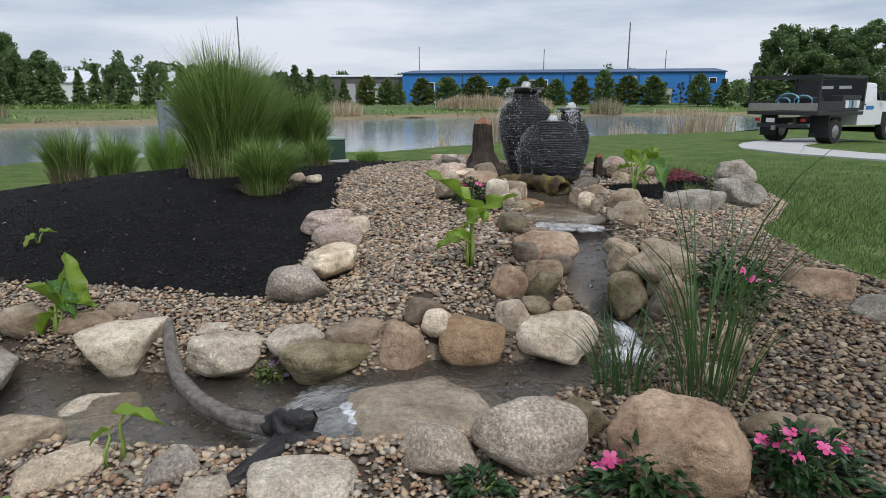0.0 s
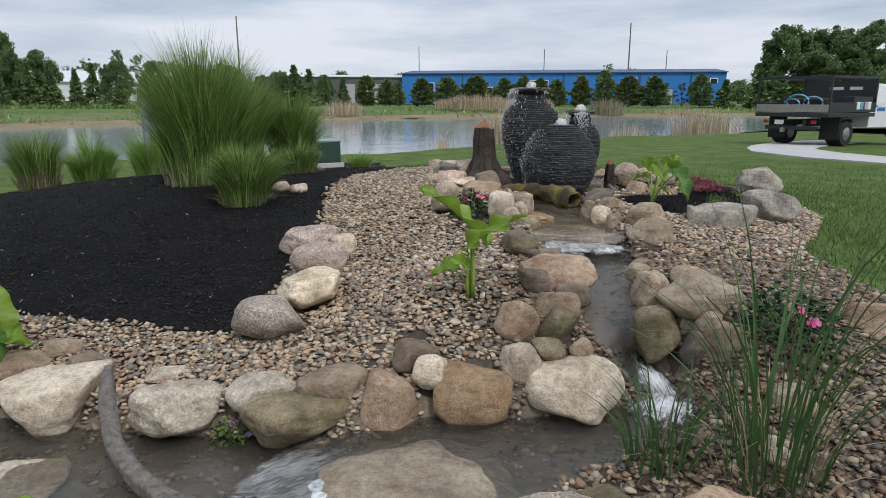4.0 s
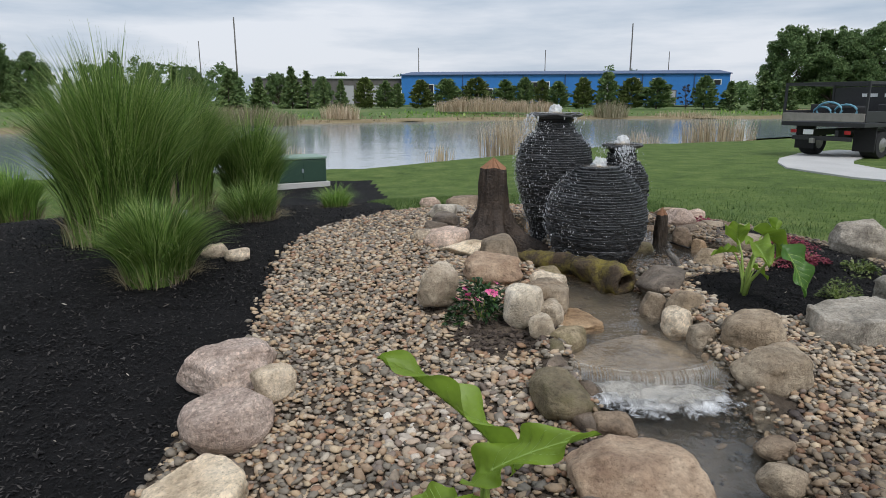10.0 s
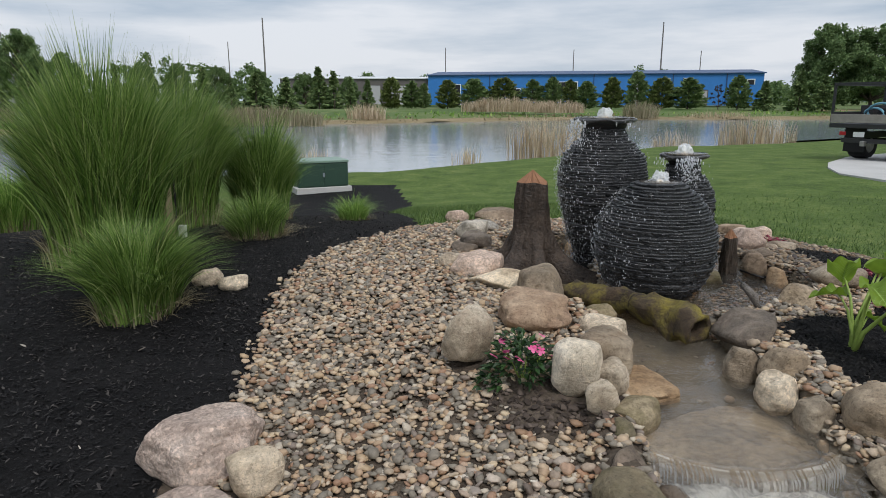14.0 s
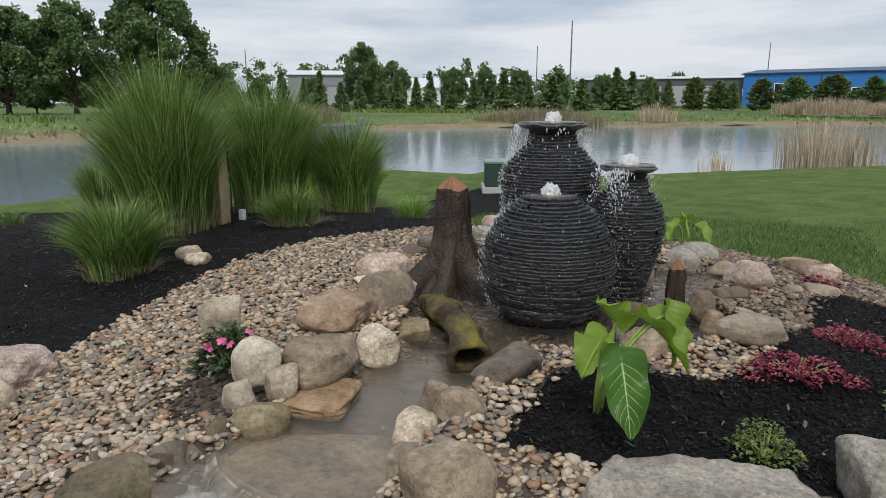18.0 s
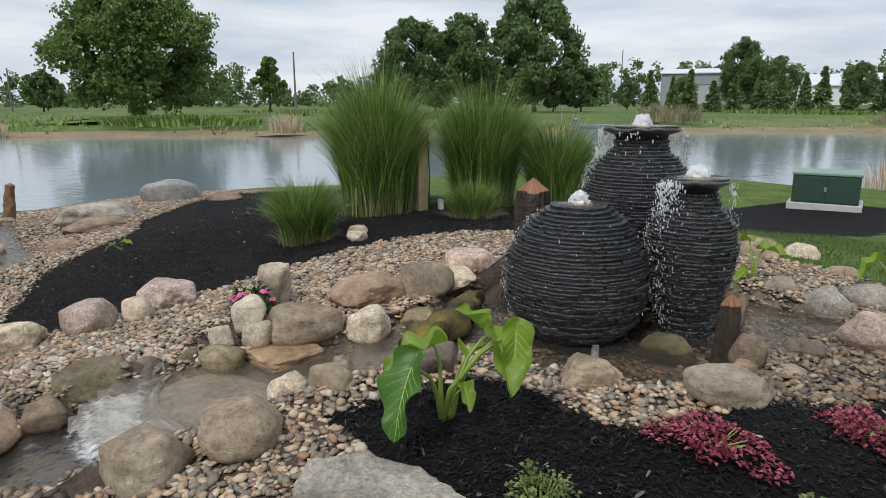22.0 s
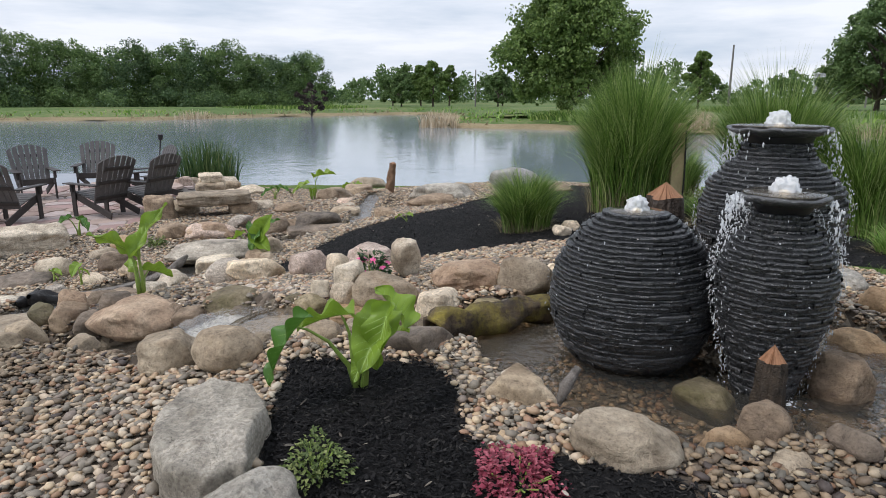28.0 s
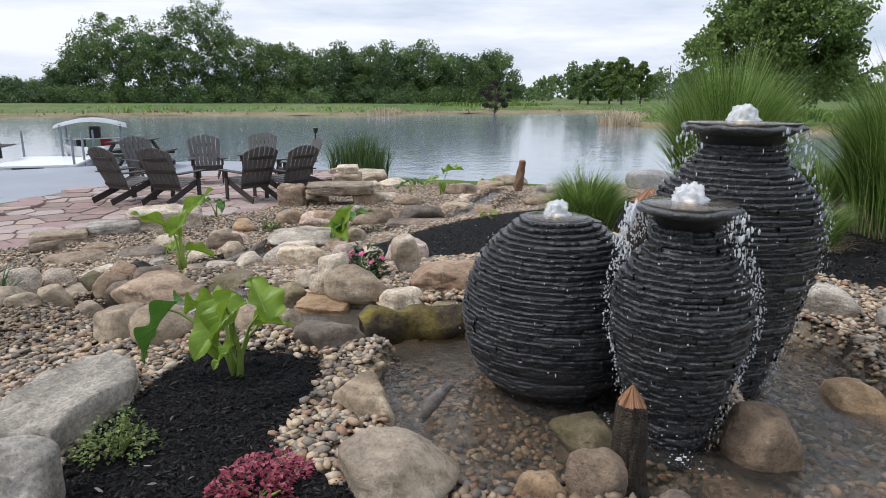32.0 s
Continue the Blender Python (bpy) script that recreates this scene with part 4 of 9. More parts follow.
def ledge(kind, outline, z, thick, word, seed, dip=0.0):
    """A broad split slab over an outline in plan: steep broken sides, a nearly flat hummocked top."""
    P = np.array(outline, float)
    mid = P.mean(0)
    n, V, Fs = 96, [], []
    q = np.linspace(0, len(P), n, endpoint=False)
    i = q.astype(int)
    edge = P[i % len(P)] + (P[(i + 1) % len(P)] - P[i % len(P)]) * (q - i)[:, None] - mid
    edge = 0.5 * edge + 0.25 * (np.roll(edge, 1, 0) + np.roll(edge, -1, 0))
    rings = [(0.96, -1.0), (1.03, -0.6), (1.01, -0.25), (1.0, -0.08), (0.975, -0.02)] + [(0.93 - 0.093 * k, 0.0) for k in range(10)]
    for k, (grow, down) in enumerate(rings):
        for x, y in edge * grow:
            p = Vector((x * 5 + seed, y * 5, down * 2))
            x += 0.018 * noise.noise(p * 1.7) + 0.010 * noise.noise(p * 4)
            y += 0.018 * noise.noise(p * 1.7 + Vector((9, 0, 0))) + 0.010 * noise.noise(p * 4 + Vector((0, 9, 0)))
            V.append((x, y, down * thick - dip * x + 0.030 * noise.fractal(p * 0.7, 0.9, 2.1, 4) + 0.008 * noise.noise(p * 4)))
        if k:
            Fs += [f for j in range(n) for f in (((k - 1) * n + j, (k - 1) * n + (j + 1) % n, k * n + (j + 1) % n), ((k - 1) * n + j, k * n + (j + 1) % n, k * n + j))]
    V.append((0, 0, 0.030 * noise.fractal(Vector((seed * 0.7, 0, 0)), 0.9, 2.1, 4)))
    last = (len(rings) - 1) * n
    Fs += [(last + j, last + (j + 1) % n, len(V) - 1) for j in range(n)]
    ob = new("boulder", fast_mesh("boulder", V, Fs, STONES[kind], True))
    ob.location = (mid[0], mid[1], z)
    ROCKS.append((mid[0], mid[1], *(P.max(0) - P.min(0))))
    return tagged(ob, word, "rock", "boulders along the stream")


ledge("S", [(1.88, 5.62), (1.84, 5.44), (1.95, 5.36), (2.12, 5.38), (2.32, 5.48), (2.42, 5.57), (2.45, 5.70), (2.37, 5.81), (2.25, 5.76), (2.02, 5.74)], 0.765, 0.26, "large pale grey split slab edging the mulch bed", 3.0, 0.03)
rock("T", -5.79, 1.53, 0.235, 1.16, 0.66, 0.20, 119, 0, 40, word="long flat tan slab laid across two stones as a bench", stacked=True)
rock("B", -5.36, 0.82, 0.07, 0.44, 0.46, 0.50, 31, 0, 50, word="square brown stone slab carrying the slab bench", stacked=True)
rock("B", -5.98, 1.92, -0.01, 0.42, 0.46, 0.36, 31, 0, 50, word="square brown stone slab carrying the slab bench", stacked=True)
rock("R", -4.07, 2.34, 0.05, 0.62, 0.43, 0.26, 123)
rock("B", -3.91, 1.86, 0.05, 0.36, 0.26, 0.24, 126)
rock("N", -9.20, 6.30, 0.20, 1.05, 0.80, 0.52, 100, 0, 9.0, stacked=True)
rock("S", -7.43, 5.03, 0.15, 1.19, 0.71, 0.34, -259)
rock("W", -3.03, 0.40, 0.12, 1.00, 0.70, 0.36, -225, word="pale broad ledge slab at the patio's edge")
rock("W", -11.07, -1.07, -0.21, 0.95, 0.76, 0.27, -241)
rock("T", -12.09, 2.48, -0.27, 0.92, 0.73, 0.33, -260)
rock("D", -4.14, 3.84, 0.17, 0.86, 0.43, 0.22, -247, word="dark flat ledge slab beside the second stream")
rock("W", -10.36, 0.05, -0.29, 0.82, 0.66, 0.24, -243)
rock("B", -6.69, 4.94, 0.12, 0.81, 0.65, 0.24, -258)
rock("P", -4.11, 2.30, 0.04, 0.70, 0.56, 0.24, -238)
rock("B", -8.49, 7.10, 0.16, 0.69, 0.55, 0.20, 81)
rock("B", -8.51, 2.74, -0.07, 0.68, 0.55, 0.26, -258)
rock("S", -2.34, 0.22, 0.07, 0.66, 0.50, 0.22, -222, word="grey flat ledge slab at the patio's edge")
rock("D", -4.48, 3.70, 0.15, 0.66, 0.53, 0.25, -259)
rock("T", -1.65, 0.08, 0.04, 0.65, 0.50, 0.19, -218, word="tan flat ledge slab at the patio's edge")
rock("B", -9.27, 2.97, -0.10, 0.65, 0.52, 0.28, -252)
rock("T", -10.74, -1.70, -0.18, 0.63, 0.50, 0.25, -239)
rock("B", -4.27, 3.07, 0.10, 0.60, 0.49, 0.32, -243)
rock("W", -9.29, 0.05, -0.25, 0.56, 0.44, 0.27, -241)
rock("B", -6.08, 2.70, 0.04, 0.52, 0.41, 0.21, -246)
rock("T", -7.93, 3.74, 0.02, 0.50, 0.40, 0.24, -263)
rock("T", -5.61, 3.78, 0.09, 0.48, 0.38, 0.18, -250)
rock("B", -8.23, 2.64, -0.05, 0.46, 0.37, 0.28, -249)
rock("B", -5.37, 0.87, 0.06, 0.46, 0.37, 0.35, -236)
rock("T", -9.11, 5.16, 0.06, 0.45, 0.37, 0.16, -270)
rock("P", -7.28, 3.34, -0.01, 0.44, 0.36, 0.14, -251)
rock("W", -6.52, 2.00, -0.00, 0.43, 0.35, 0.21, -243)
rock("B", -2.18, 2.27, 0.09, 0.42, 0.33, 0.26, -231)
rock("W", -6.01, 3.69, 0.07, 0.41, 0.32, 0.20, -261)
rock("B", -3.95, 1.83, 0.04, 0.41, 0.32, 0.25, -235)
rock("B", -1.27, 0.42, 0.04, 0.41, 0.32, 0.16, -217)
rock("B", 0.24, 9.31, 0.72, 0.41, 0.32, 0.15, -3)
rock("W", -8.79, 4.73, 0.05, 0.32, 0.26, 0.17, -268)
rock("B", -4.59, 4.64, 0.26, 0.32, 0.26, 0.19, -266)
rock("B", -2.25, 3.80, 0.20, 0.32, 0.26, 0.12, 31)
rock("T", -2.63, 3.80, 0.21, 0.32, 0.26, 0.20, 35)
rock("S", 0.01, 8.15, 0.80, 0.31, 0.25, 0.18, 83)
rock("B", -4.43, 3.35, 0.09, 0.30, 0.25, 0.20, -257)
rock("O", 0.86, 8.19, 0.82, 0.29, 0.24, 0.18, 63)
rock("M", 1.26, 7.91, 0.44, 0.27, 0.21, 0.14, 84)
rock("M", 1.54, 7.31, 0.62, 0.28, 0.24, 0.20, 20, stacked=True)
rock("O", 0.56, 8.41, 0.78, 0.22, 0.17, 0.14, 6)
rock("P", -0.13, 9.10, 0.74, 0.22, 0.17, 0.14, -0)
rock("T", -2.10, 3.98, 0.23, 0.22, 0.17, 0.10, 28)
rock("B", -1.90, 3.86, 0.20, 0.22, 0.17, 0.07, 26)
rock("W", -1.42, 3.71, 0.20, 0.21, 0.16, 0.06, 21)
rock("T", 1.14, 9.45, 0.67, 0.21, 0.16, 0.09, 17)
rock("B", 1.88, 8.13, 0.75, 0.19, 0.16, 0.10, 24)
rock("W", -1.62, 6.96, 0.72, 0.19, 0.15, 0.12, 21)
rock("B", -0.15, 3.75, 0.31, 0.18, 0.15, 0.11, 2)
rock("W", -1.43, 6.88, 0.72, 0.18, 0.14, 0.11, 19)
rock("W", 1.24, 2.76, 0.33, 0.16, 0.13, 0.10, -24)
rock("T", 1.32, 8.50, 0.75, 0.19, 0.15, 0.11, 18)
rock("M", 1.60, 8.05, 0.54, 0.20, 0.16, 0.12, 77)
rock("G", -4.76, 2.44, 0.06, 0.43, 0.36, 0.24, 20)
rock("O", -3.27, 1.61, 0.03, 0.44, 0.30, 0.20, 60)
rock("P", -2.58, 2.10, 0.04, 0.32, 0.26, 0.16, 80)
rock("B", -1.54, 0.97, 0.03, 0.42, 0.28, 0.12, 130)
rock("P", -10.08, -1.42, -0.10, 0.52, 0.40, 0.30, 40)
rock("T", -10.70, -0.75, -0.15, 0.80, 0.50, 0.24, 115)
rock("T", -5.95, 0.85, 0.10, 0.60, 0.50, 0.34, 60)
rock("W", -7.45, 0.62, 0.36, 0.62, 0.44, 0.16, 30, word="pale flat slab stacked on the ledge stones", stacked=True)
rock("T", -7.40, 0.65, 0.14, 0.80, 0.55, 0.34, 25, word="tan ledge slab beside the bench", stacked=True)
rock("B", -7.15, 1.15, 0.05, 0.50, 0.40, 0.30, 60)
# the stones along the runs of water, round the urns and at the beds' edges
rock("R", 0.87, 2.21, 0.281, 0.52, 0.37, 0.33, 338, stacked=True)
rock("G", 0.33, 2.35, 0.241, 0.46, 0.34, 0.29, 352, stacked=True)
rock("M", 0.56, 2.52, 0.201, 0.27, 0.22, 0.24, 347, stacked=True)
rock("G", -0.04, 2.34, 0.178, 0.34, 0.27, 0.23, 1, stacked=True)
rock("T", 1.32, 2.39, 0.251, 0.25, 0.20, 0.12, 331, stacked=True)
rock("T", 1.48, 2.35, 0.265, 0.18, 0.15, 0.15, 328, stacked=True)
rock("G", -1.12, 2.35, 0.089, 0.24, 0.19, 0.13, 26, stacked=True)
rock("W", -1.60, 2.39, 0.070, 0.37, 0.26, 0.11, 34, stacked=True)
rock("T", -1.90, 2.61, 0.065, 0.35, 0.28, 0.22, 35, stacked=True)
rock("W", -0.94, 2.20, 0.081, 0.21, 0.17, 0.10, 23, stacked=True)
rock("C", -1.88, 3.54, 0.129, 0.53, 0.42, 0.32, 28, stacked=True)
rock("W", -1.24, 3.41, 0.150, 0.44, 0.32, 0.24, 20, stacked=True)
rock("W", -0.85, 3.46, 0.213, 0.35, 0.27, 0.19, 14, stacked=True)
rock("M", -0.66, 3.35, 0.141, 0.53, 0.39, 0.25, 11, stacked=True)
rock("B", -0.51, 3.45, 0.252, 0.35, 0.28, 0.16, 9, stacked=True)
rock("R", -0.24, 3.35, 0.214, 0.28, 0.23, 0.33, 4, stacked=True)
rock("O", 0.15, 3.41, 0.224, 0.39, 0.30, 0.30, 357, stacked=True)
rock("C", 0.61, 3.42, 0.237, 0.47, 0.33, 0.31, 350, stacked=True)
rock("W", -0.06, 3.42, 0.334, 0.17, 0.14, 0.16, 1, stacked=True)
rock("B", -0.13, 3.57, 0.357, 0.24, 0.21, 0.17, 2, stacked=True)
rock("W", 0.37, 3.48, 0.351, 0.21, 0.17, 0.21, 354, stacked=True)
rock("R", 0.37, 3.71, 0.488, 0.23, 0.19, 0.24, 354, stacked=True)
rock("M", 0.57, 3.66, 0.471, 0.21, 0.18, 0.21, 351, stacked=True)
rock("B", 0.60, 3.87, 0.511, 0.24, 0.20, 0.18, 351, stacked=True)
rock("D", 0.71, 4.09, 0.488, 0.22, 0.17, 0.19, 350, stacked=True)
rock("R", 0.67, 4.35, 0.551, 0.47, 0.56, 0.24, 351, stacked=True)
rock("D", 0.51, 4.12, 0.567, 0.18, 0.17, 0.16, 350, stacked=True)
rock("T", 0.67, 3.56, 0.400, 0.12, 0.10, 0.09, 344, stacked=True)
rock("M", 0.51, 3.56, 0.386, 0.17, 0.13, 0.11, 348, stacked=True)
rock("M", 0.52, 4.87, 0.617, 0.29, 0.32, 0.17, 349, stacked=True)
rock("D", 0.58, 4.72, 0.581, 0.12, 0.10, 0.08, 348, stacked=True)
rock("M", 0.63, 5.41, 0.648, 0.19, 0.21, 0.15, 349, stacked=True)
rock("O", 0.68, 5.68, 0.650, 0.30, 0.31, 0.06, 18, word="thin layered orange-brown slab at the water's edge", stacked=True)
rock("W", 0.58, 5.59, 0.720, 0.13, 0.16, 0.15, 351, stacked=True)
rock("C", 0.51, 5.43, 0.712, 0.13, 0.12, 0.14, 351, stacked=True)
rock("C", 0.44, 5.58, 0.760, 0.21, 0.17, 0.24, 353, stacked=True)
rock("T", 0.58, 5.83, 0.745, 0.27, 0.38, 0.20, 351, stacked=True)
rock("W", 0.65, 6.14, 0.705, 0.23, 0.27, 0.18, 16, stacked=True)
rock("M", 0.67, 6.39, 0.693, 0.20, 0.16, 0.13, 42, stacked=True)
rock("C", 0.00, 5.83, 0.796, 0.23, 0.20, 0.27, 0, stacked=True)
rock("C", 0.21, 6.83, 0.772, 0.44, 0.35, 0.16, 355, stacked=True)
rock("R", 0.33, 6.26, 0.784, 0.37, 0.44, 0.18, 351, stacked=True)
rock("T", 0.39, 6.61, 0.814, 0.34, 0.26, 0.23, 77, stacked=True)
rock("B", 0.44, 6.55, 0.721, 0.21, 0.17, 0.11, 63, stacked=True)
rock("P", 0.06, 7.10, 0.780, 0.38, 0.30, 0.19, 42, stacked=True)
rock("D", 1.30, 6.12, 0.734, 0.28, 0.33, 0.18, 342, stacked=True)
rock("T", 1.17, 5.81, 0.690, 0.15, 0.12, 0.18, 342, stacked=True)
rock("T", 1.30, 5.71, 0.736, 0.20, 0.19, 0.18, 340, stacked=True)
rock("W", 1.21, 5.56, 0.683, 0.16, 0.17, 0.18, 340, stacked=True)
rock("T", 1.28, 5.40, 0.663, 0.15, 0.13, 0.16, 339, stacked=True)
rock("T", 1.48, 5.32, 0.725, 0.28, 0.27, 0.22, 335, stacked=True)
rock("T", 1.42, 5.02, 0.667, 0.32, 0.30, 0.22, 344, stacked=True)
rock("T", 1.38, 4.83, 0.551, 0.21, 0.17, 0.09, 333, stacked=True)
rock("T", 1.16, 4.37, 0.565, 0.17, 0.13, 0.12, 332, stacked=True)
rock("B", 1.25, 4.59, 0.547, 0.16, 0.13, 0.09, 333, stacked=True)
rock("T", 1.12, 4.00, 0.543, 0.21, 0.17, 0.24, 345, stacked=True)
rock("T", 1.33, 4.05, 0.622, 0.18, 0.15, 0.12, 334, stacked=True)
rock("T", 1.34, 3.85, 0.575, 0.45, 0.37, 0.25, 341, stacked=True)
rock("M", 1.11, 3.82, 0.384, 0.25, 0.21, 0.29, 344, stacked=True)
rock("B", 1.37, 3.58, 0.416, 0.23, 0.18, 0.23, 329, stacked=True)
rock("W", 1.26, 3.82, 0.423, 0.11, 0.09, 0.13, 334, stacked=True)
rock("T", 1.35, 3.72, 0.470, 0.18, 0.15, 0.15, 331, stacked=True)
rock("D", 1.25, 3.64, 0.368, 0.15, 0.12, 0.18, 332, stacked=True)
rock("R", 2.16, 3.63, 0.476, 0.39, 0.31, 0.26, 329, stacked=True)
rock("S", 2.30, 3.31, 0.448, 0.27, 0.22, 0.17, 325, stacked=True)
rock("T", 1.42, 3.02, 0.379, 0.18, 0.15, 0.14, 335, stacked=True)
rock("S", 3.30, 7.42, 0.714, 0.46, 0.37, 0.35, 336, stacked=True)
rock("S", 2.68, 5.90, 0.705, 0.46, 0.36, 0.30, 335, stacked=True)
rock("G", -0.99, 4.09, 0.349, 0.40, 0.31, 0.26, 13, stacked=True)
rock("C", -0.83, 4.42, 0.429, 0.39, 0.46, 0.26, 11, stacked=True)
rock("P", -0.85, 4.87, 0.498, 0.39, 0.33, 0.25, 10, stacked=True)
rock("P", -1.00, 5.32, 0.536, 0.46, 0.39, 0.25, 11, stacked=True)
rock("C", -0.73, 5.14, 0.539, 0.21, 0.18, 0.19, 8, stacked=True)
rock("T", -0.13, 9.35, 0.695, 0.23, 0.18, 0.12, 360, stacked=True)
rock("M", 0.27, 9.73, 0.659, 0.41, 0.33, 0.15, 357, stacked=True)
rock("S", 0.12, 8.44, 0.765, 0.23, 0.18, 0.14, 357, stacked=True)
rock("D", 0.04, 7.70, 0.811, 0.23, 0.18, 0.16, 358, stacked=True)
rock("D", -0.04, 7.60, 0.779, 0.19, 0.15, 0.10, 359, stacked=True)
rock("W", -0.11, 7.27, 0.775, 0.20, 0.16, 0.12, 360, stacked=True)
rock("P", 2.47, 8.75, 0.653, 0.23, 0.18, 0.19, 335, stacked=True)
rock("D", 2.00, 7.65, 0.747, 0.20, 0.16, 0.11, 335, stacked=True)
rock("T", 2.10, 7.43, 0.693, 0.24, 0.15, 0.10, 332, stacked=True)
rock("T", 1.90, 8.47, 0.688, 0.24, 0.18, 0.14, 10, stacked=True)
rock("P", 2.07, 8.03, 0.771, 0.28, 0.23, 0.20, 10, stacked=True)
rock("S", 1.61, 8.48, 0.710, 0.26, 0.21, 0.22, 14, stacked=True)
rock("B", 2.34, 8.98, 0.642, 0.34, 0.27, 0.16, 5, stacked=True)
rock("B", 2.31, 8.14, 0.688, 0.14, 0.11, 0.08, 6, stacked=True)
rock("T", 2.45, 8.23, 0.674, 0.24, 0.19, 0.10, 4, stacked=True)
rock("T", 2.16, 6.93, 0.804, 0.31, 0.34, 0.13, 11, stacked=True)
rock("T", 1.79, 6.60, 0.743, 0.27, 0.19, 0.20, 47, stacked=True)
rock("B", 1.89, 7.42, 0.727, 0.17, 0.15, 0.19, 90, stacked=True)
rock("O", 1.97, 7.28, 0.676, 0.18, 0.13, 0.16, 95, stacked=True)
rock("B", 1.46, 7.85, 0.722, 0.24, 0.19, 0.24, 79, stacked=True)
rock("W", 0.60, 9.81, 0.652, 0.30, 0.24, 0.18, 32, stacked=True)
rock("T", 0.57, 9.36, 0.707, 0.28, 0.23, 0.24, 34, stacked=True)
rock("S", 1.65, 8.83, 0.705, 0.35, 0.28, 0.17, 26, stacked=True)
rock("T", 1.63, 7.76, 0.605, 0.19, 0.15, 0.10, 35, stacked=True)
rock("S", -2.69, 3.07, 0.120, 1.02, 0.81, 0.24, 119, stacked=True)
rock("W", -3.00, 0.35, 0.105, 0.78, 0.63, 0.36, 133, stacked=True)
rock("T", -2.79, 1.67, -0.059, 0.49, 0.39, 0.33, 127, stacked=True)
rock("C", -1.83, 1.81, 0.103, 0.39, 0.31, 0.24, 130, stacked=True)
rock("D", 0.53, 5.09, 0.573, 0.20, 0.17, 0.24, 66, stacked=True)
rock("M", 0.56, 5.26, 0.651, 0.12, 0.10, 0.10, 62, stacked=True)
rock("D", 0.65, 4.99, 0.561, 0.14, 0.12, 0.16, 83, stacked=True)
rock("B", 0.68, 4.70, 0.569, 0.20, 0.16, 0.12, 100, stacked=True)
rock("W", -0.55, 2.23, 0.104, 0.44, 0.32, 0.13, 14, stacked=True)
rock("W", -3.31, 0.05, 0.018, 0.81, 0.66, 0.35, 135, stacked=True)
rock("S", -2.45, 0.06, 0.016, 0.64, 0.52, 0.24, 139, stacked=True)
rock("T", -1.99, -0.43, -0.067, 0.71, 0.56, 0.10, 143, stacked=True)
rock("B", -1.07, 1.17, 0.037, 0.68, 0.54, 0.16, 141, stacked=True)
rock("D", -1.51, 1.69, 0.043, 0.60, 0.47, 0.14, 136, stacked=True)
# broad flat stones under the water
rock("T", -0.10, 2.82, 0.085, 0.80, 0.90, 0.16, 2, sharp=26, stacked=True, word="broad flat tan boulder under a film of water")
rock("T", 0.94, 5.36, 0.570, 0.76, 0.62, 0.11, 0, sharp=30, word="flat tan spill stone under sliding water")
rock("C", -1.77, 2.98, -0.004, 0.44, 0.46, 0.10, 31, word="flat tan stone under the pool's water")
rock("B", -1.30, 2.62, -0.03, 0.22, 0.15, 0.08, 10, word="flat brown stone under the pool's water")


# ---- the three stacked-slate fountain urns ----
def slate_pieces(rng, r, z, t, pieces):
    """One ring of thin split slates, uneven at the edge: a list of single pieces with their bearings."""
    out = []
    a = rng.uniform(0, 2 * math.pi)
    end = a + 2 * math.pi
    while a < end:
        w = 2 * math.pi / pieces * rng.uniform(0.5, 1.6)
        o, i0 = r + rng.uniform(-0.005, 0.002) + (0.006 if rng.uniform() < 0.06 else 0), r - 0.05
        zz, th = z + rng.uniform(-0.07, 0.07) * t, t * rng.uniform(1.0, 1.18)
        tip = rng.uniform(-0.003, 0.002)
        V, Fs = [], []
        m = 10
        for q in range(m + 1):
            aa = a + w * (q / m)
            ro = o + 0.010 * noise.noise(Vector((9 * math.cos(aa), 9 * math.sin(aa), z * 60))) + rng.uniform(-0.003, 0.002)
            dz = (0.30 * noise.noise(Vector((5 * math.cos(aa), 5 * math.sin(aa), z * 40))) + rng.uniform(-0.06, 0.06)) * th
            for rr, hh in ((i0, -th / 2), (ro - 0.004, -th * 0.47), (ro - 0.002, -th * 0.12 + dz + tip), (ro, th * 0.18 + dz + tip), (ro - 0.003, th * 0.47 + tip), (i0, th / 2)):
                V.append((rr * math.cos(aa), rr * math.sin(aa), zz + hh))
        for q in range(m):
            c = q * 6
            for e in range(6):
                Fs.append((c + e, c + 6 + e, c + 6 + (e + 1) % 6, c + (e + 1) % 6))
        out.append((a + w / 2, V, Fs))
        a += w
    return out


def profile_radius(prof, s):
    for (s0, r0), (s1, r1) in zip(prof, prof[1:]):
        if s <= s1:
            k = (s - s0) / (s1 - s0)
            return r0 + (r1 - r0) * (k * k * (3 - 2 * k) * 0.5 + k * 0.5)
    return prof[-1][1]


def lathe(prof, seg=40):
    bm = bmesh.new()
    rings = [[bm.verts.new((r * math.cos(2 * math.pi * k / seg), r * math.sin(2 * math.pi * k / seg), z)) for k in range(seg)] for z, r in prof]
    for a, b in zip(rings, rings[1:]):
        for k in range(seg):
            bm.faces.new((a[k], a[(k + 1) % seg], b[(k + 1) % seg], b[k]))
    bm.faces.new(rings[0][::-1])
    bm.faces.new(rings[-1])
    return bm




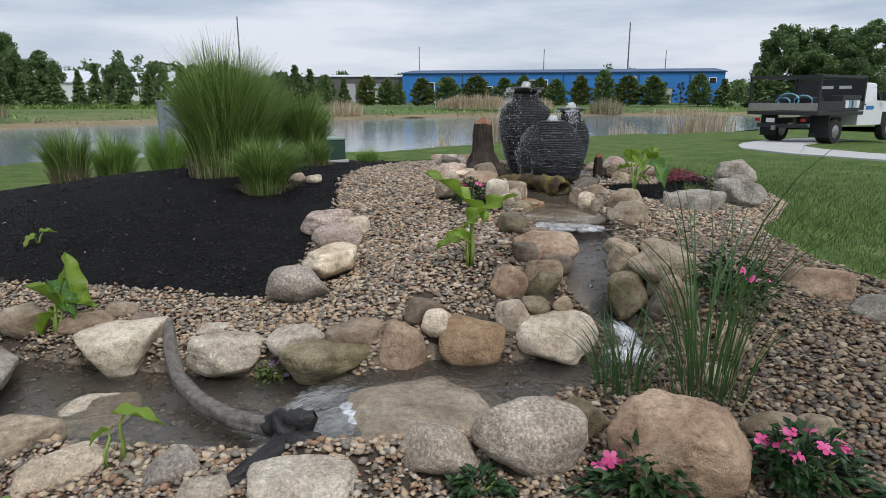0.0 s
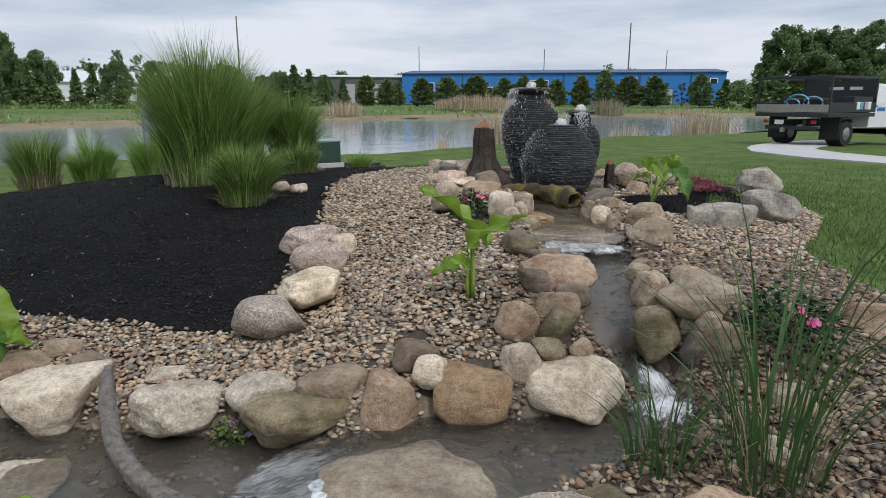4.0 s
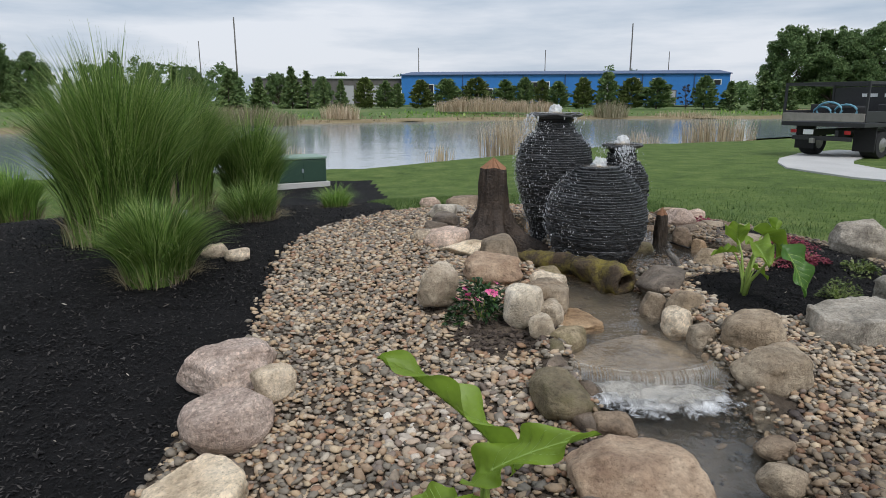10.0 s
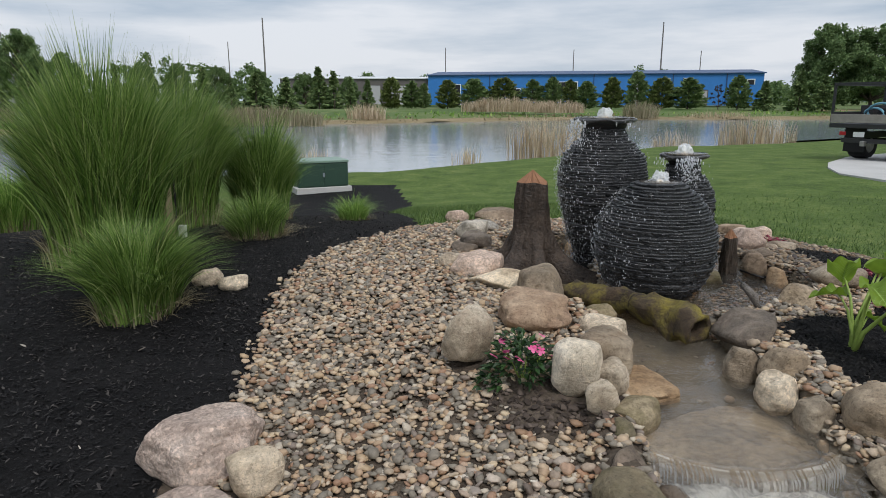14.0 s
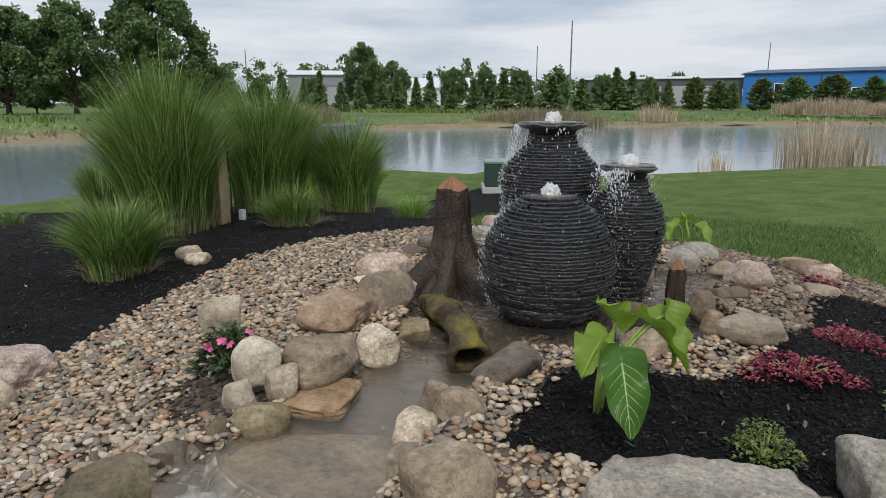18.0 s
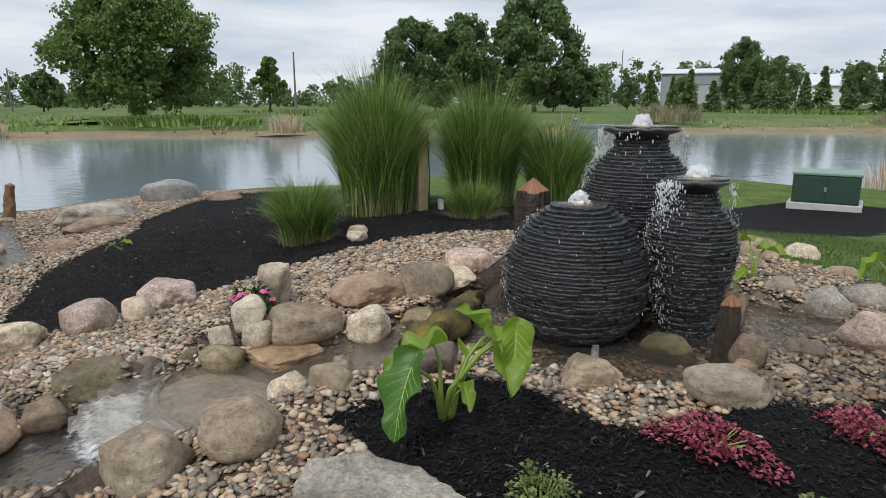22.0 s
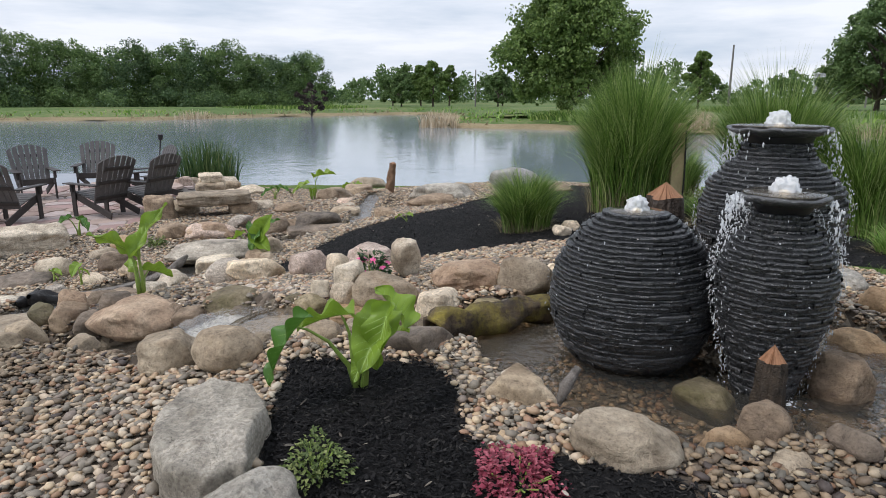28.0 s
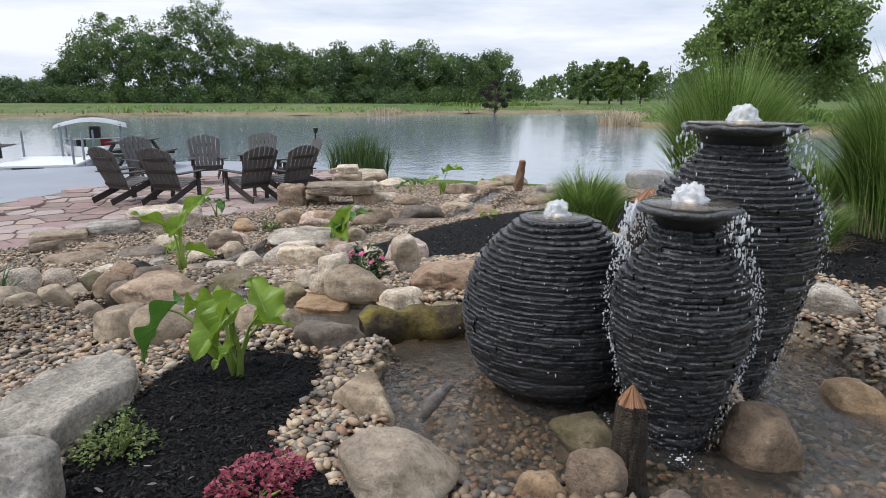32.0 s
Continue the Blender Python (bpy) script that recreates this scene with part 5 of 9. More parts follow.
def water_drops(rng, prof, z0, tall, n, rim, wet):
    """Beads and short threads of water running down and leaping off the slates."""
    out = []
    D, F1 = ICO[1]
    for k in range(n):
        a, s = rng.uniform(0, 2 * math.pi), rng.uniform(0.02, 0.93)
        if rng.uniform() < 0.86:
            a = radians(wet[int(rng.integers(0, len(wet)))]) + rng.normal(0, 0.17)
            s = rng.uniform(0.05, 0.93) ** 0.8
        r = profile_radius(prof, s) + rng.uniform(0.004, 0.028)
        if rim and rng.uniform() < 0.25:
            r = max(r, rim * rng.uniform(0.97, 1.04))
        w, l = rng.uniform(0.0010, 0.0034), rng.uniform(0.0015, 0.0055) * (2.6 if rng.uniform() < 0.15 else 1)
        out.append((D * np.array([w, w, l]) + np.array([r * math.cos(a), r * math.sin(a), z0 + s * tall]), F1))
    return join(out)


def spout_drops(rng, r0, z, bearing, n, fall):
    """Water thrown off the rim on one side, falling in broken strings."""
    out = []
    D, F1 = ICO[1]
    for k in range(n):
        s = rng.uniform(0, 1) ** 0.8
        a = radians(bearing) + rng.normal(0, 0.16 + 0.10 * s)
        r = r0 + 0.05 * s + rng.normal(0, 0.012)
        w = rng.uniform(0.0016, 0.0050) * (1.2 - 0.6 * s)
        out.append((D * np.array([w, w, w * rng.uniform(1.0, 3.6)]) + np.array([r * math.cos(a), r * math.sin(a), z - 0.01 - fall * s * s - 0.02 * rng.uniform(0, 1)]), F1))
    return join(out)


def urn(at, z0, z1, prof, courses, lip, seed, label, drops, spouts=(), wet=(0,)):
    """prof: (share of the height, radius). lip: radius of the rim's plate, 0 for none."""
    rng = np.random.default_rng(seed)
    u = thing("fountain_urn", (at[0], at[1], z0), label, "fountain urn", "slate fountain urns")
    tall = z1 - z0
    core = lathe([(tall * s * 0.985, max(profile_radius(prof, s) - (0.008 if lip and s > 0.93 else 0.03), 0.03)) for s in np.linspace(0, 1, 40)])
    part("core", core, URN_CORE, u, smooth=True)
    top = tall - (0.035 if lip else 0.0)
    singles, rest = 0, []
    for k in range(courses):
        s = (k + 0.5) / courses
        r = profile_radius(prof, s)
        if lip and s > 0.965:
            continue
        for a, V, Fs in slate_pieces(rng, r, s * top, top / courses, max(9, int(2 * math.pi * r / 0.17))):
            if singles < 300 and s > 0.30 and -2.3 < (a + math.pi) % (2 * math.pi) - math.pi < 0.3:
                part("slate", fast_mesh("slate", V, Fs, SLATE), None, u)
                singles += 1
            else:
                rest.append((V, Fs))
    V, Fs = join(rest)
    tagged(part("slate_rest", fast_mesh("slate_rest", V, Fs, SLATE), None, u), kind="stuff")
    if lip:
        bm = lathe([(tall - 0.040, lip * 0.72), (tall - 0.022, lip * 0.95), (tall - 0.013, lip), (tall - 0.005, lip * 0.985), (tall - 0.001, lip * 0.9), (tall - 0.012, lip * 0.6)], 48)
        for v in bm.verts:
            v.co *= 1 + 0.012 * noise.noise(v.co * 14)
        part("rim", bm, SLATE, u, "thin dark slate rim plate", smooth=True)
    else:
        part("top_plate", lathe([(tall - 0.02, 0.135), (tall - 0.004, 0.132), (tall + 0.003, 0.118), (tall + 0.001, 0.02)], 36), SLATE, u, "smooth wet slate cap", smooth=True)
    film = lathe([(tall + 0.001, (lip or 0.13) * 0.92), (tall + 0.006, (lip or 0.13) * 0.88), (tall + 0.010, 0.03)], 36)
    part("water_film", film, SLIDE, u, "film of water spreading over the rim", smooth=True)
    part("led_light", lathe([(tall - 0.004, 0.022), (tall + 0.010, 0.020), (tall + 0.013, 0.008)], 16), WARM_LED, u, "small warm light under the bubbling water", smooth=True)
    # bubbling head of water
    D, Fs = ICO[4]
    n = np.array([noise.fractal(Vector(p * 3.1 + np.array([seed, 0, 0])), 1.0, 2.0, 3) for p in D])
    B = D * (1 + 0.42 * n)[:, None] * np.array([0.050, 0.050, 0.060]) + np.array([0, 0, tall + 0.002])
    part("bubbling_water", fast_mesh("bubbling_water", B, Fs, FOAM, True), None, u, "white bubbling head of water")
    V, Fs = join([water_drops(rng, prof, 0, tall, drops, lip, wet)] + [spout_drops(rng, max(lip, 0.16), tall, b, n, f) for b, n, f in spouts])
    tagged(part("falling_water", fast_mesh("falling_water", V, Fs, DROPS, True), None, u, "beads of water running down the slates"), kind="stuff")
    return u


BIG_PROF = [(0.0, 0.145), (0.15, 0.180), (0.35, 0.248), (0.55, 0.300), (0.68, 0.308), (0.78, 0.284), (0.86, 0.218), (0.91, 0.160), (0.95, 0.146), (1.0, 0.168)]
MID_PROF = [(0.0, 0.105), (0.15, 0.128), (0.35, 0.176), (0.52, 0.212), (0.66, 0.222), (0.76, 0.204), (0.84, 0.158), (0.89, 0.118), (0.95, 0.108), (1.0, 0.125)]
ORB_PROF = [(0.0, 0.17), (0.08, 0.235), (0.20, 0.312), (0.35, 0.352), (0.50, 0.362), (0.65, 0.345), (0.78, 0.300), (0.88, 0.245), (0.95, 0.185), (1.0, 0.135)]
urn((0.91, 7.70), 0.60, 1.685, BIG_PROF, 58, 0.215, 1, "tall black stacked-slate urn with a wide rim, water running down", 1500, spouts=((185, 130, 0.35), (215, 90, 0.30), (60, 90, 0.35), (-60, 40, 0.3)), wet=(170, 190, 205, 225, 245, 70))
urn((1.42, 7.57), 0.58, 1.455, MID_PROF, 48, 0.160, 2, "slim black stacked-slate urn with a rim plate, wet with falling water", 1000, spouts=((-100, 220, 0.16), (-85, 90, 0.40), (65, 120, 0.30), (200, 50, 0.3)), wet=(-105, -90, 75, 90, 200))
urn((1.13, 7.08), 0.60, 1.325, ORB_PROF, 42, 0, 3, "round black stacked-slate ball fountain, water seeping over it", 700, wet=(165, 180, 195, 210, 230, 80))


# ---- stumps, log and driftwood ----
WOOD_DARK = plain("weathered_stump_wood", (0.050, 0.035, 0.025), 0.6, vary=0.8, scale=9, bump=0.03)
WOOD_BARK = plain("wet_brown_bark", (0.050, 0.036, 0.024), 0.55, vary=0.8, scale=26, bump=0.035)
WOOD_CUT = plain("cut_wood_face", (0.27, 0.135, 0.07), 0.75, vary=0.3, scale=20, bump=0.004)
WOOD_GREY = plain("grey_driftwood", (0.17, 0.15, 0.13), 0.8, vary=0.75, scale=26, bump=0.02)
WOOD_BLACK = plain("black_wet_driftwood", (0.018, 0.016, 0.015), 0.5, vary=0.4, scale=12, bump=0.012)
WOOD_MOSS = stone("mossy_log", (0.035, 0.026, 0.018), (0.07, 0.05, 0.032), (0.13, 0.10, 0.065), moss=0.95, green=(0.24, 0.20, 0.035), grain=25)
WOOD_SNAG = plain("brown_weathered_snag", (0.17, 0.10, 0.058), 0.8, vary=0.6, scale=14, bump=0.02)
WOOD_POST = plain("treated_post", (0.38, 0.30, 0.16), 0.8, vary=0.25, scale=10, bump=0.006)


def stump(x, y, z, h, r, seed, label, flare=2.3, peak=0.12, roots=5, lean=(0, 0), top_width=0.88, bark=None):
    rng = np.random.default_rng(seed)
    t = thing("tree_stump", (x, y, z), label, "stump", "stumps by the fountain")
    seg, V, Fs = 72, [], []
    lev = [(-0.06, flare), (0.03, flare * 0.86), (0.10, 1 + (flare - 1) * 0.60), (0.18, 1 + (flare - 1) * 0.40), (0.30, 1 + (flare - 1) * 0.22), (0.5, 1.10), (0.8, 0.99), (0.93, 0.5 + 0.5 * top_width), (1.0, top_width)]
    ls, lm = [q[0] for q in lev], [q[1] for q in lev]
    rows_ = 30
    for k in range(rows_ + 1):
        s = -0.06 + 1.06 * k / rows_
        m = float(np.interp(s, ls, lm))
        for i in range(seg):
            a = 2 * math.pi * i / seg
            lobe = 1 + (0.30 * (m - 0.9) * math.sin(roots * a + seed) if m > 1 else 0) + 0.06 * math.sin(5 * a + seed + 1.5 * s) - (0.20 if -1.9 < ((a + 2.9) % 6.283) - 3.1416 < -1.35 else 0)
            lobe += (0.26 if r < 0.08 else 0.15) * noise.noise(Vector((7 * math.cos(a), 7 * math.sin(a), s * 3.0 + seed))) + 0.07 * noise.noise(Vector((15 * math.cos(a), 15 * math.sin(a), s * 7.0 + seed)))
            x, y = r * m * lobe * math.cos(a), r * m * lobe * math.sin(a)
            cut = 1 - 0.10 * peak * max(0.0, math.sin(2 * a + seed)) ** 2 + 0.006 * math.sin(3 * a) if k == rows_ else s
            V.append((x + lean[0] * s * h, y + lean[1] * s * h, h * cut))
        if k:
            for i in range(seg):
                Fs.append(((k - 1) * seg + i, (k - 1) * seg + (i + 1) % seg, k * seg + (i + 1) % seg, k * seg + i))
    part("trunk", fast_mesh("trunk", V, Fs, bark or WOOD_DARK, True), None, t, "dark wet bark with furrows")
    top = V[-seg:]
    bm = bmesh.new()
    ring = [bm.verts.new(v) for v in top]
    inner = [bm.verts.new((0.5 * v[0], 0.5 * v[1], 0.5 * v[2] + 0.5 * h * (1 + peak) + rng.uniform(-0.002, 0.002))) for v in top]
    mid = bm.verts.new((lean[0] * h, lean[1] * h, h * (1.0 + peak)))
    for i in range(seg):
        bm.faces.new((ring[i], ring[(i + 1) % seg], inner[(i + 1) % seg], inner[i]))
        bm.faces.new((inner[i], inner[(i + 1) % seg], mid))
    part("cut_face", bm, WOOD_CUT, t, "orange-brown cut wood face")
    for k in range(roots):
        a = 2 * math.pi * k / roots + rng.uniform(-0.3, 0.3)
        q = r * rng.uniform(2.6, 4.4)
        part("root", tube_bm([(r * 0.7 * math.cos(a), r * 0.7 * math.sin(a), h * 0.14), (r * 1.5 * math.cos(a), r * 1.5 * math.sin(a), h * 0.03), (q * math.cos(a + 0.2), q * math.sin(a + 0.2), -0.06)], [r * 0.6, r * 0.48, r * 0.16], 10, 0.14, rng), WOOD_DARK, t, smooth=True)
    return t


stump(0.40, 7.34, 0.68, 0.61, 0.104, 3, "dark weathered tree stump with spreading roots beside the urns", peak=0.13, flare=3.3, roots=6)
stump(1.74, 7.48, 0.60, 0.310, 0.047, 5, "small cut stump with a blunt orange top in the basin", flare=1.5, peak=0.19, roots=4, top_width=0.86, bark=WOOD_BARK)
rng = np.random.default_rng(9)


def hollow_log(points, radii, hole, label):
    t = thing("hollow_log", (0, 0, 0), label, "log")
    fine = np.linspace(0, len(points) - 1, 4 * len(points) - 3)
    points = [tuple(np.interp(fine, range(len(radii)), [p[c] for p in points])[k] for c in range(3)) for k in range(len(fine))]
    radii = list(np.interp(fine, range(len(radii)), radii))
    V, Fs = tube(points, radii, 18, 0.06, rng)
    V = [v + Vector((noise.noise(v * 9), noise.noise(v * 9 + Vector((5, 0, 0))), noise.noise(v * 9 + Vector((0, 7, 0))))) * 0.045 + Vector((noise.noise(v * 30), noise.noise(v * 30 + Vector((5, 0, 0))), noise.noise(v * 30 + Vector((0, 7, 0))))) * 0.012 for v in V]
    V, Fs = V[:-2], [f for f in Fs if len(set(f)) == 4]
    n = len(V)
    end = [Vector(points[-1]) + (v - Vector(points[-1])) * hole for v in V[-18:]]
    d = (Vector(points[-2]) - Vector(points[-1])).normalized()
    V += end + [v + d * 0.16 for v in end]
    for k in range(18):
        Fs.append((n - 18 + k, n - 18 + (k + 1) % 18, n + (k + 1) % 18, n + k))
        Fs.append((n + k, n + (k + 1) % 18, n + 18 + (k + 1) % 18, n + 18 + k))
    part("log", fast_mesh("log", [v[:] for v in V], Fs, WOOD_MOSS, True), None, t)
    bm = bmesh.new()
    bm.faces.new([bm.verts.new(v) for v in V[-18:]])
    part("hollow", bm, WOOD_BLACK, t, "dark rotted hollow")
    return t


hollow_log([(0.50, 6.86, 0.675), (0.60, 6.77, 0.715), (0.75, 6.63, 0.735), (0.907, 6.476, 0.742), (1.0, 6.34, 0.735), (1.07, 6.23, 0.728), (1.11, 6.17, 0.722)], [0.045, 0.062, 0.074, 0.078, 0.076, 0.082, 0.086], 0.70, "mossy hollow log lying across the stream below the urns")
drift = thing("driftwood", (0, 0, 0), "curved grey driftwood branch lying across the pool", "driftwood")
def gnarl(points, radii, seg, rough, seed, mat=None):
    """A weathered limb: a bent tube, ridged along its length."""
    fine = np.linspace(0, len(points) - 1, 7 * len(points) - 6)
    P = [tuple(float(np.interp(f, range(len(points)), [p[c] for p in points])) for c in range(3)) for f in fine]
    R = [float(np.interp(f, range(len(radii)), radii)) for f in fine]
    for _ in range(3):
        P = [P[0]] + [tuple((P[k - 1][c] + 2 * P[k][c] + P[k + 1][c]) / 4 for c in range(3)) for k in range(1, len(P) - 1)] + [P[-1]]
    V, Fs = tube(P, R, seg)
    out = []
    for k, v in enumerate(V):
        ring, q = min(k // seg, len(P) - 1), k % seg
        c = Vector(P[ring]) if k < len(P) * seg else v
        a = 2 * math.pi * q / seg
        ridge = noise.noise(Vector((3.2 * math.cos(a), 3.2 * math.sin(a), ring * 0.09 + seed))) + 0.5 * noise.noise(Vector((7 * math.cos(a), 7 * math.sin(a), ring * 0.25 + seed)))
        out.append((c + (v - c) * (1 + rough * ridge))[:])
    return fast_mesh("limb", out, [f if len(set(f)) == 4 else (f[0], f[1], f[2], f[2]) for f in Fs], mat or (WOOD_GREY if seed < 50 else WOOD_BLACK), True)


part("branch", gnarl([(-1.55, 3.42, 0.36), (-1.53, 3.36, 0.30), (-1.49, 3.26, 0.21), (-1.38, 3.08, 0.13), (-1.20, 2.90, 0.10), (-1.00, 2.75, 0.10), (-0.82, 2.64, 0.12), (-0.70, 2.59, 0.14)], [0.014, 0.034, 0.038, 0.037, 0.037, 0.041, 0.042, 0.050], 20, 0.45, 3), None, drift)
part("fork", gnarl([(-0.80, 2.64, 0.13), (-0.70, 2.58, 0.16), (-0.62, 2.55, 0.19), (-0.57, 2.56, 0.22)], [0.046, 0.062, 0.05, 0.018], 16, 0.7, 61), None, drift, "black wet forked end")
part("fork", gnarl([(-0.70, 2.58, 0.14), (-0.67, 2.49, 0.13), (-0.70, 2.42, 0.12), (-0.78, 2.32, 0.10), (-0.88, 2.24, 0.08)], [0.05, 0.056, 0.05, 0.044, 0.018], 16, 0.7, 67), None, drift, "black wet forked end")
part("fork", gnarl([(-0.68, 2.47, 0.13), (-0.60, 2.46, 0.15), (-0.53, 2.47, 0.17)], [0.05, 0.042, 0.012], 14, 0.7, 71), None, drift, "black wet forked end")
part("fork", gnarl([(-0.66, 2.52, 0.12), (-0.72, 2.50, 0.19), (-0.74, 2.52, 0.235)], [0.05, 0.036, 0.012], 14, 0.7, 75), None, drift, "black wet forked end")
cable = thing("power_cable", (0, 0, 0), "thin black cable lying in the basin water", "cable")
part("cable", tube_bm([(1.80, 7.42, 0.70), (1.90, 7.30, 0.68), (2.02, 7.38, 0.69), (2.14, 7.50, 0.71), (2.22, 7.66, 0.74)], [0.008] * 5, 6), WOOD_BLACK, cable, smooth=True)
chunk = thing("driftwood", (1.62, 6.78, 0.66), "short grey driftwood chunk standing in the basin", "driftwood")
part("branch", tube_bm([(0.03, -0.03, -0.02), (0.0, 0.0, 0.05), (-0.05, 0.05, 0.11)], [0.012, 0.024, 0.016], 9, 0.2, rng), WOOD_GREY, chunk, smooth=True)
snag = thing("driftwood_post", (-8.7, 3.82, -0.12), "leaning brown driftwood post among stream stones", "driftwood")
part("trunk", gnarl([(0.06, -0.05, -0.04), (0.05, -0.03, 0.10), (0.03, 0.0, 0.30), (0.0, 0.02, 0.50), (0.01, 0.05, 0.66)], [0.115, 0.092, 0.078, 0.074, 0.062], 18, 0.35, 11, WOOD_SNAG), None, snag)
part("cut_face", tube_bm([(0.01, 0.05, 0.645), (0.012, 0.052, 0.675), (0.016, 0.056, 0.69)], [0.058, 0.05, 0.02], 9, 0.2, rng), WOOD_CUT, snag, "orange broken top")
part("root", gnarl([(0.05, -0.03, 0.12), (0.22, -0.16, 0.05), (0.38, -0.30, -0.02)], [0.07, 0.055, 0.02], 14, 0.4, 17, WOOD_SNAG), None, snag)
post = thing("wooden_post", (-2.36, 7.97, 0.60), "square weathered wooden post beside tall grass", "post")
bm = box(bmesh.new(), -0.055, 0.055, -0.055, 0.055, 0, 0.98, 0.006)
part("post", bm, WOOD_POST, post)
part("cable", tube_bm([(0.07, 0.05, 0.0), (0.075, 0.06, 0.5), (0.06, 0.05, 0.92)], [0.008, 0.008, 0.008], 6), WOOD_BLACK, post, "thin black cable")
junction = thing("junction_box", (-2.32, 8.18, 0.72), "small white plastic junction box in mulch", "junction box")
part("box", box(bmesh.new(), -0.03, 0.03, -0.02, 0.02, 0.0, 0.10, 0.004), WHITE_PLASTIC, junction)


# ---- white water ----
fr_ = np.random.default_rng(31)


def foam(name, spots, label):
    """Froth lying on the water: spots of (x, y, z, reach x, reach y, count, size)."""
    out = []
    D, F1 = ICO[2]
    for x, y, z, rx, ry, n, size in spots:
        for k in range(n):
            a, r = fr_.uniform(0, 2 * math.pi), fr_.normal(0, 0.5)
            s = size * fr_.uniform(0.35, 1.3) * max(0.25, 1 - abs(r) * 0.5)
            j = 1 + fr_.uniform(-0.25, 0.25, len(D))
            out.append((D * j[:, None] * np.array([s * fr_.uniform(0.7, 1.8), s, s * 0.28]) + np.array([x + rx * r * math.cos(a), y + ry * r * math.sin(a), z + fr_.uniform(-0.002, 0.006)]), F1))
    V, Fs = join(out)
    return tagged(new(name, fast_mesh(name, V, Fs, FOAM, True)), label, "water", kind="stuff")


def froth(x, y, z, rx, ry, turn, label, rise=0.02, dip=0.0):
    """A patch of broken white water, humped in the middle; rise is its hump, dip the slope along its length."""
    n = 26
    V, Fs = [], []
    for i in range(n):
        for j in range(n):
            u, v = -1 + 2 * i / (n - 1), -1 + 2 * j / (n - 1)
            q = max(0.0, 1 - u * u - v * v)
            V.append((u, v, (rise * q * (1 + 0.9 * noise.noise(Vector((u * 4 + x, v * 4, y)))) - dip * u) / 1.0))
    for i in range(n - 1):
        for j in range(n - 1):
            if (-1 + 2 * (i + 0.5) / (n - 1)) ** 2 + (-1 + 2 * (j + 0.5) / (n - 1)) ** 2 < 1.0:
                Fs.append((i * n + j, (i + 1) * n + j, (i + 1) * n + j + 1, i * n + j + 1))
    ob = new("fall_foam", fast_mesh("fall_foam", V, Fs, FROTH, True))
    ob.matrix_world = pose(x, y, z, 0, 0, turn) @ Matrix.Diagonal((rx, ry, 1, 1))
    return tagged(ob, label, "water", kind="stuff")


froth(0.95, 4.97, 0.566, 0.20, 0.38, -92, "white froth below the small fall", 0.025)
froth(0.93, 4.94, 0.570, 0.16, 0.36, -92, "churned white water at the foot of the small fall", 0.030)
froth(0.76, 4.99, 0.578, 0.15, 0.24, -75, "white water spilling off the small fall", 0.028)
froth(1.06, 3.62, 0.190, 0.16, 0.09, -70, "white water in the narrow run between boulders", 0.02, 0.05)
froth(1.04, 3.42, 0.158, 0.22, 0.17, -120, "white froth where the narrow run meets the lower water", 0.02)
froth(-0.50, 2.74, 0.095, 0.20, 0.26, 190, "white froth where the lower run drops into the pool", 0.02, 0.045)
froth(-0.64, 2.72, 0.045, 0.26, 0.26, 200, "white froth where the lower run drops into the pool", 0.025)
froth(-0.62, 3.05, 0.06, 0.24, 0.14, 215, "white water slipping round the flat boulder", 0.015, 0.02)
foam("fall_foam", [(1.0, 4.98, 0.553, 0.24, 0.05, 220, 0.008), (-0.56, 2.68, 0.07, 0.12, 0.14, 120, 0.008), (1.04, 3.45, 0.165, 0.10, 0.10, 80, 0.008)], "fine bubbles and spray round the falls")
foam("fall_foam", [(0.91, 7.42, 0.67, 0.16, 0.05, 30, 0.005), (1.45, 7.36, 0.67, 0.14, 0.05, 30, 0.005), (0.78, 7.12, 0.67, 0.05, 0.14, 30, 0.005), (1.58, 7.62, 0.67, 0.06, 0.10, 30, 0.005)], "fine froth where water drips into the basin")
# the curtain over the lip
lip = [(0.62, 5.17), (0.72, 5.10), (0.84, 5.06), (0.96, 5.05), (1.08, 5.07), (1.18, 5.11), (1.27, 5.18)]
V, Fs = [], []
for k in range(120):
    s = fr_.uniform(0, 5.999)
    i, q = int(s), s - int(s)
    x, y = lip[i][0] + q * (lip[i + 1][0] - lip[i][0]), lip[i][1] + q * (lip[i + 1][1] - lip[i][1])
    w, top, low = fr_.uniform(0.0012, 0.0045), 0.634, fr_.uniform(0.55, 0.61)
    b = len(V)
    for z, out, ww in ((top, 0.03, w), (top - 0.012, -0.004, w), ((top + low) / 2, -0.016, w * 0.7), (low, -0.022, w * 0.25)):
        V += [(x - ww, y + out, z), (x + ww, y + out - 0.001, z)]
    for q in range(3):
        Fs.append((b + 2 * q, b + 2 * q + 1, b + 2 * q + 3, b + 2 * q + 2))
tagged(new("water_curtain", fast_mesh("water_curtain", V, Fs, DROPS)), "thin threads of water falling over the spill stone", "water", kind="stuff")
V, Fs = [], []
for i, (x, y) in enumerate(lip):
    V += [(x, y + 0.05, 0.637), (x, y + 0.004, 0.634), (x, y - 0.010, 0.615), (x, y - 0.018, 0.58), (x, y - 0.020, 0.535)]
    if i:
        for e in range(4):
            a = (i - 1) * 5 + e
            Fs.append((a, a + 1, a + 6, a + 5))
tagged(new("water_sheet", fast_mesh("water_sheet", V, Fs, SLIDE, True)), "clear sheet of water bending over the spill stone", "water", kind="structure")


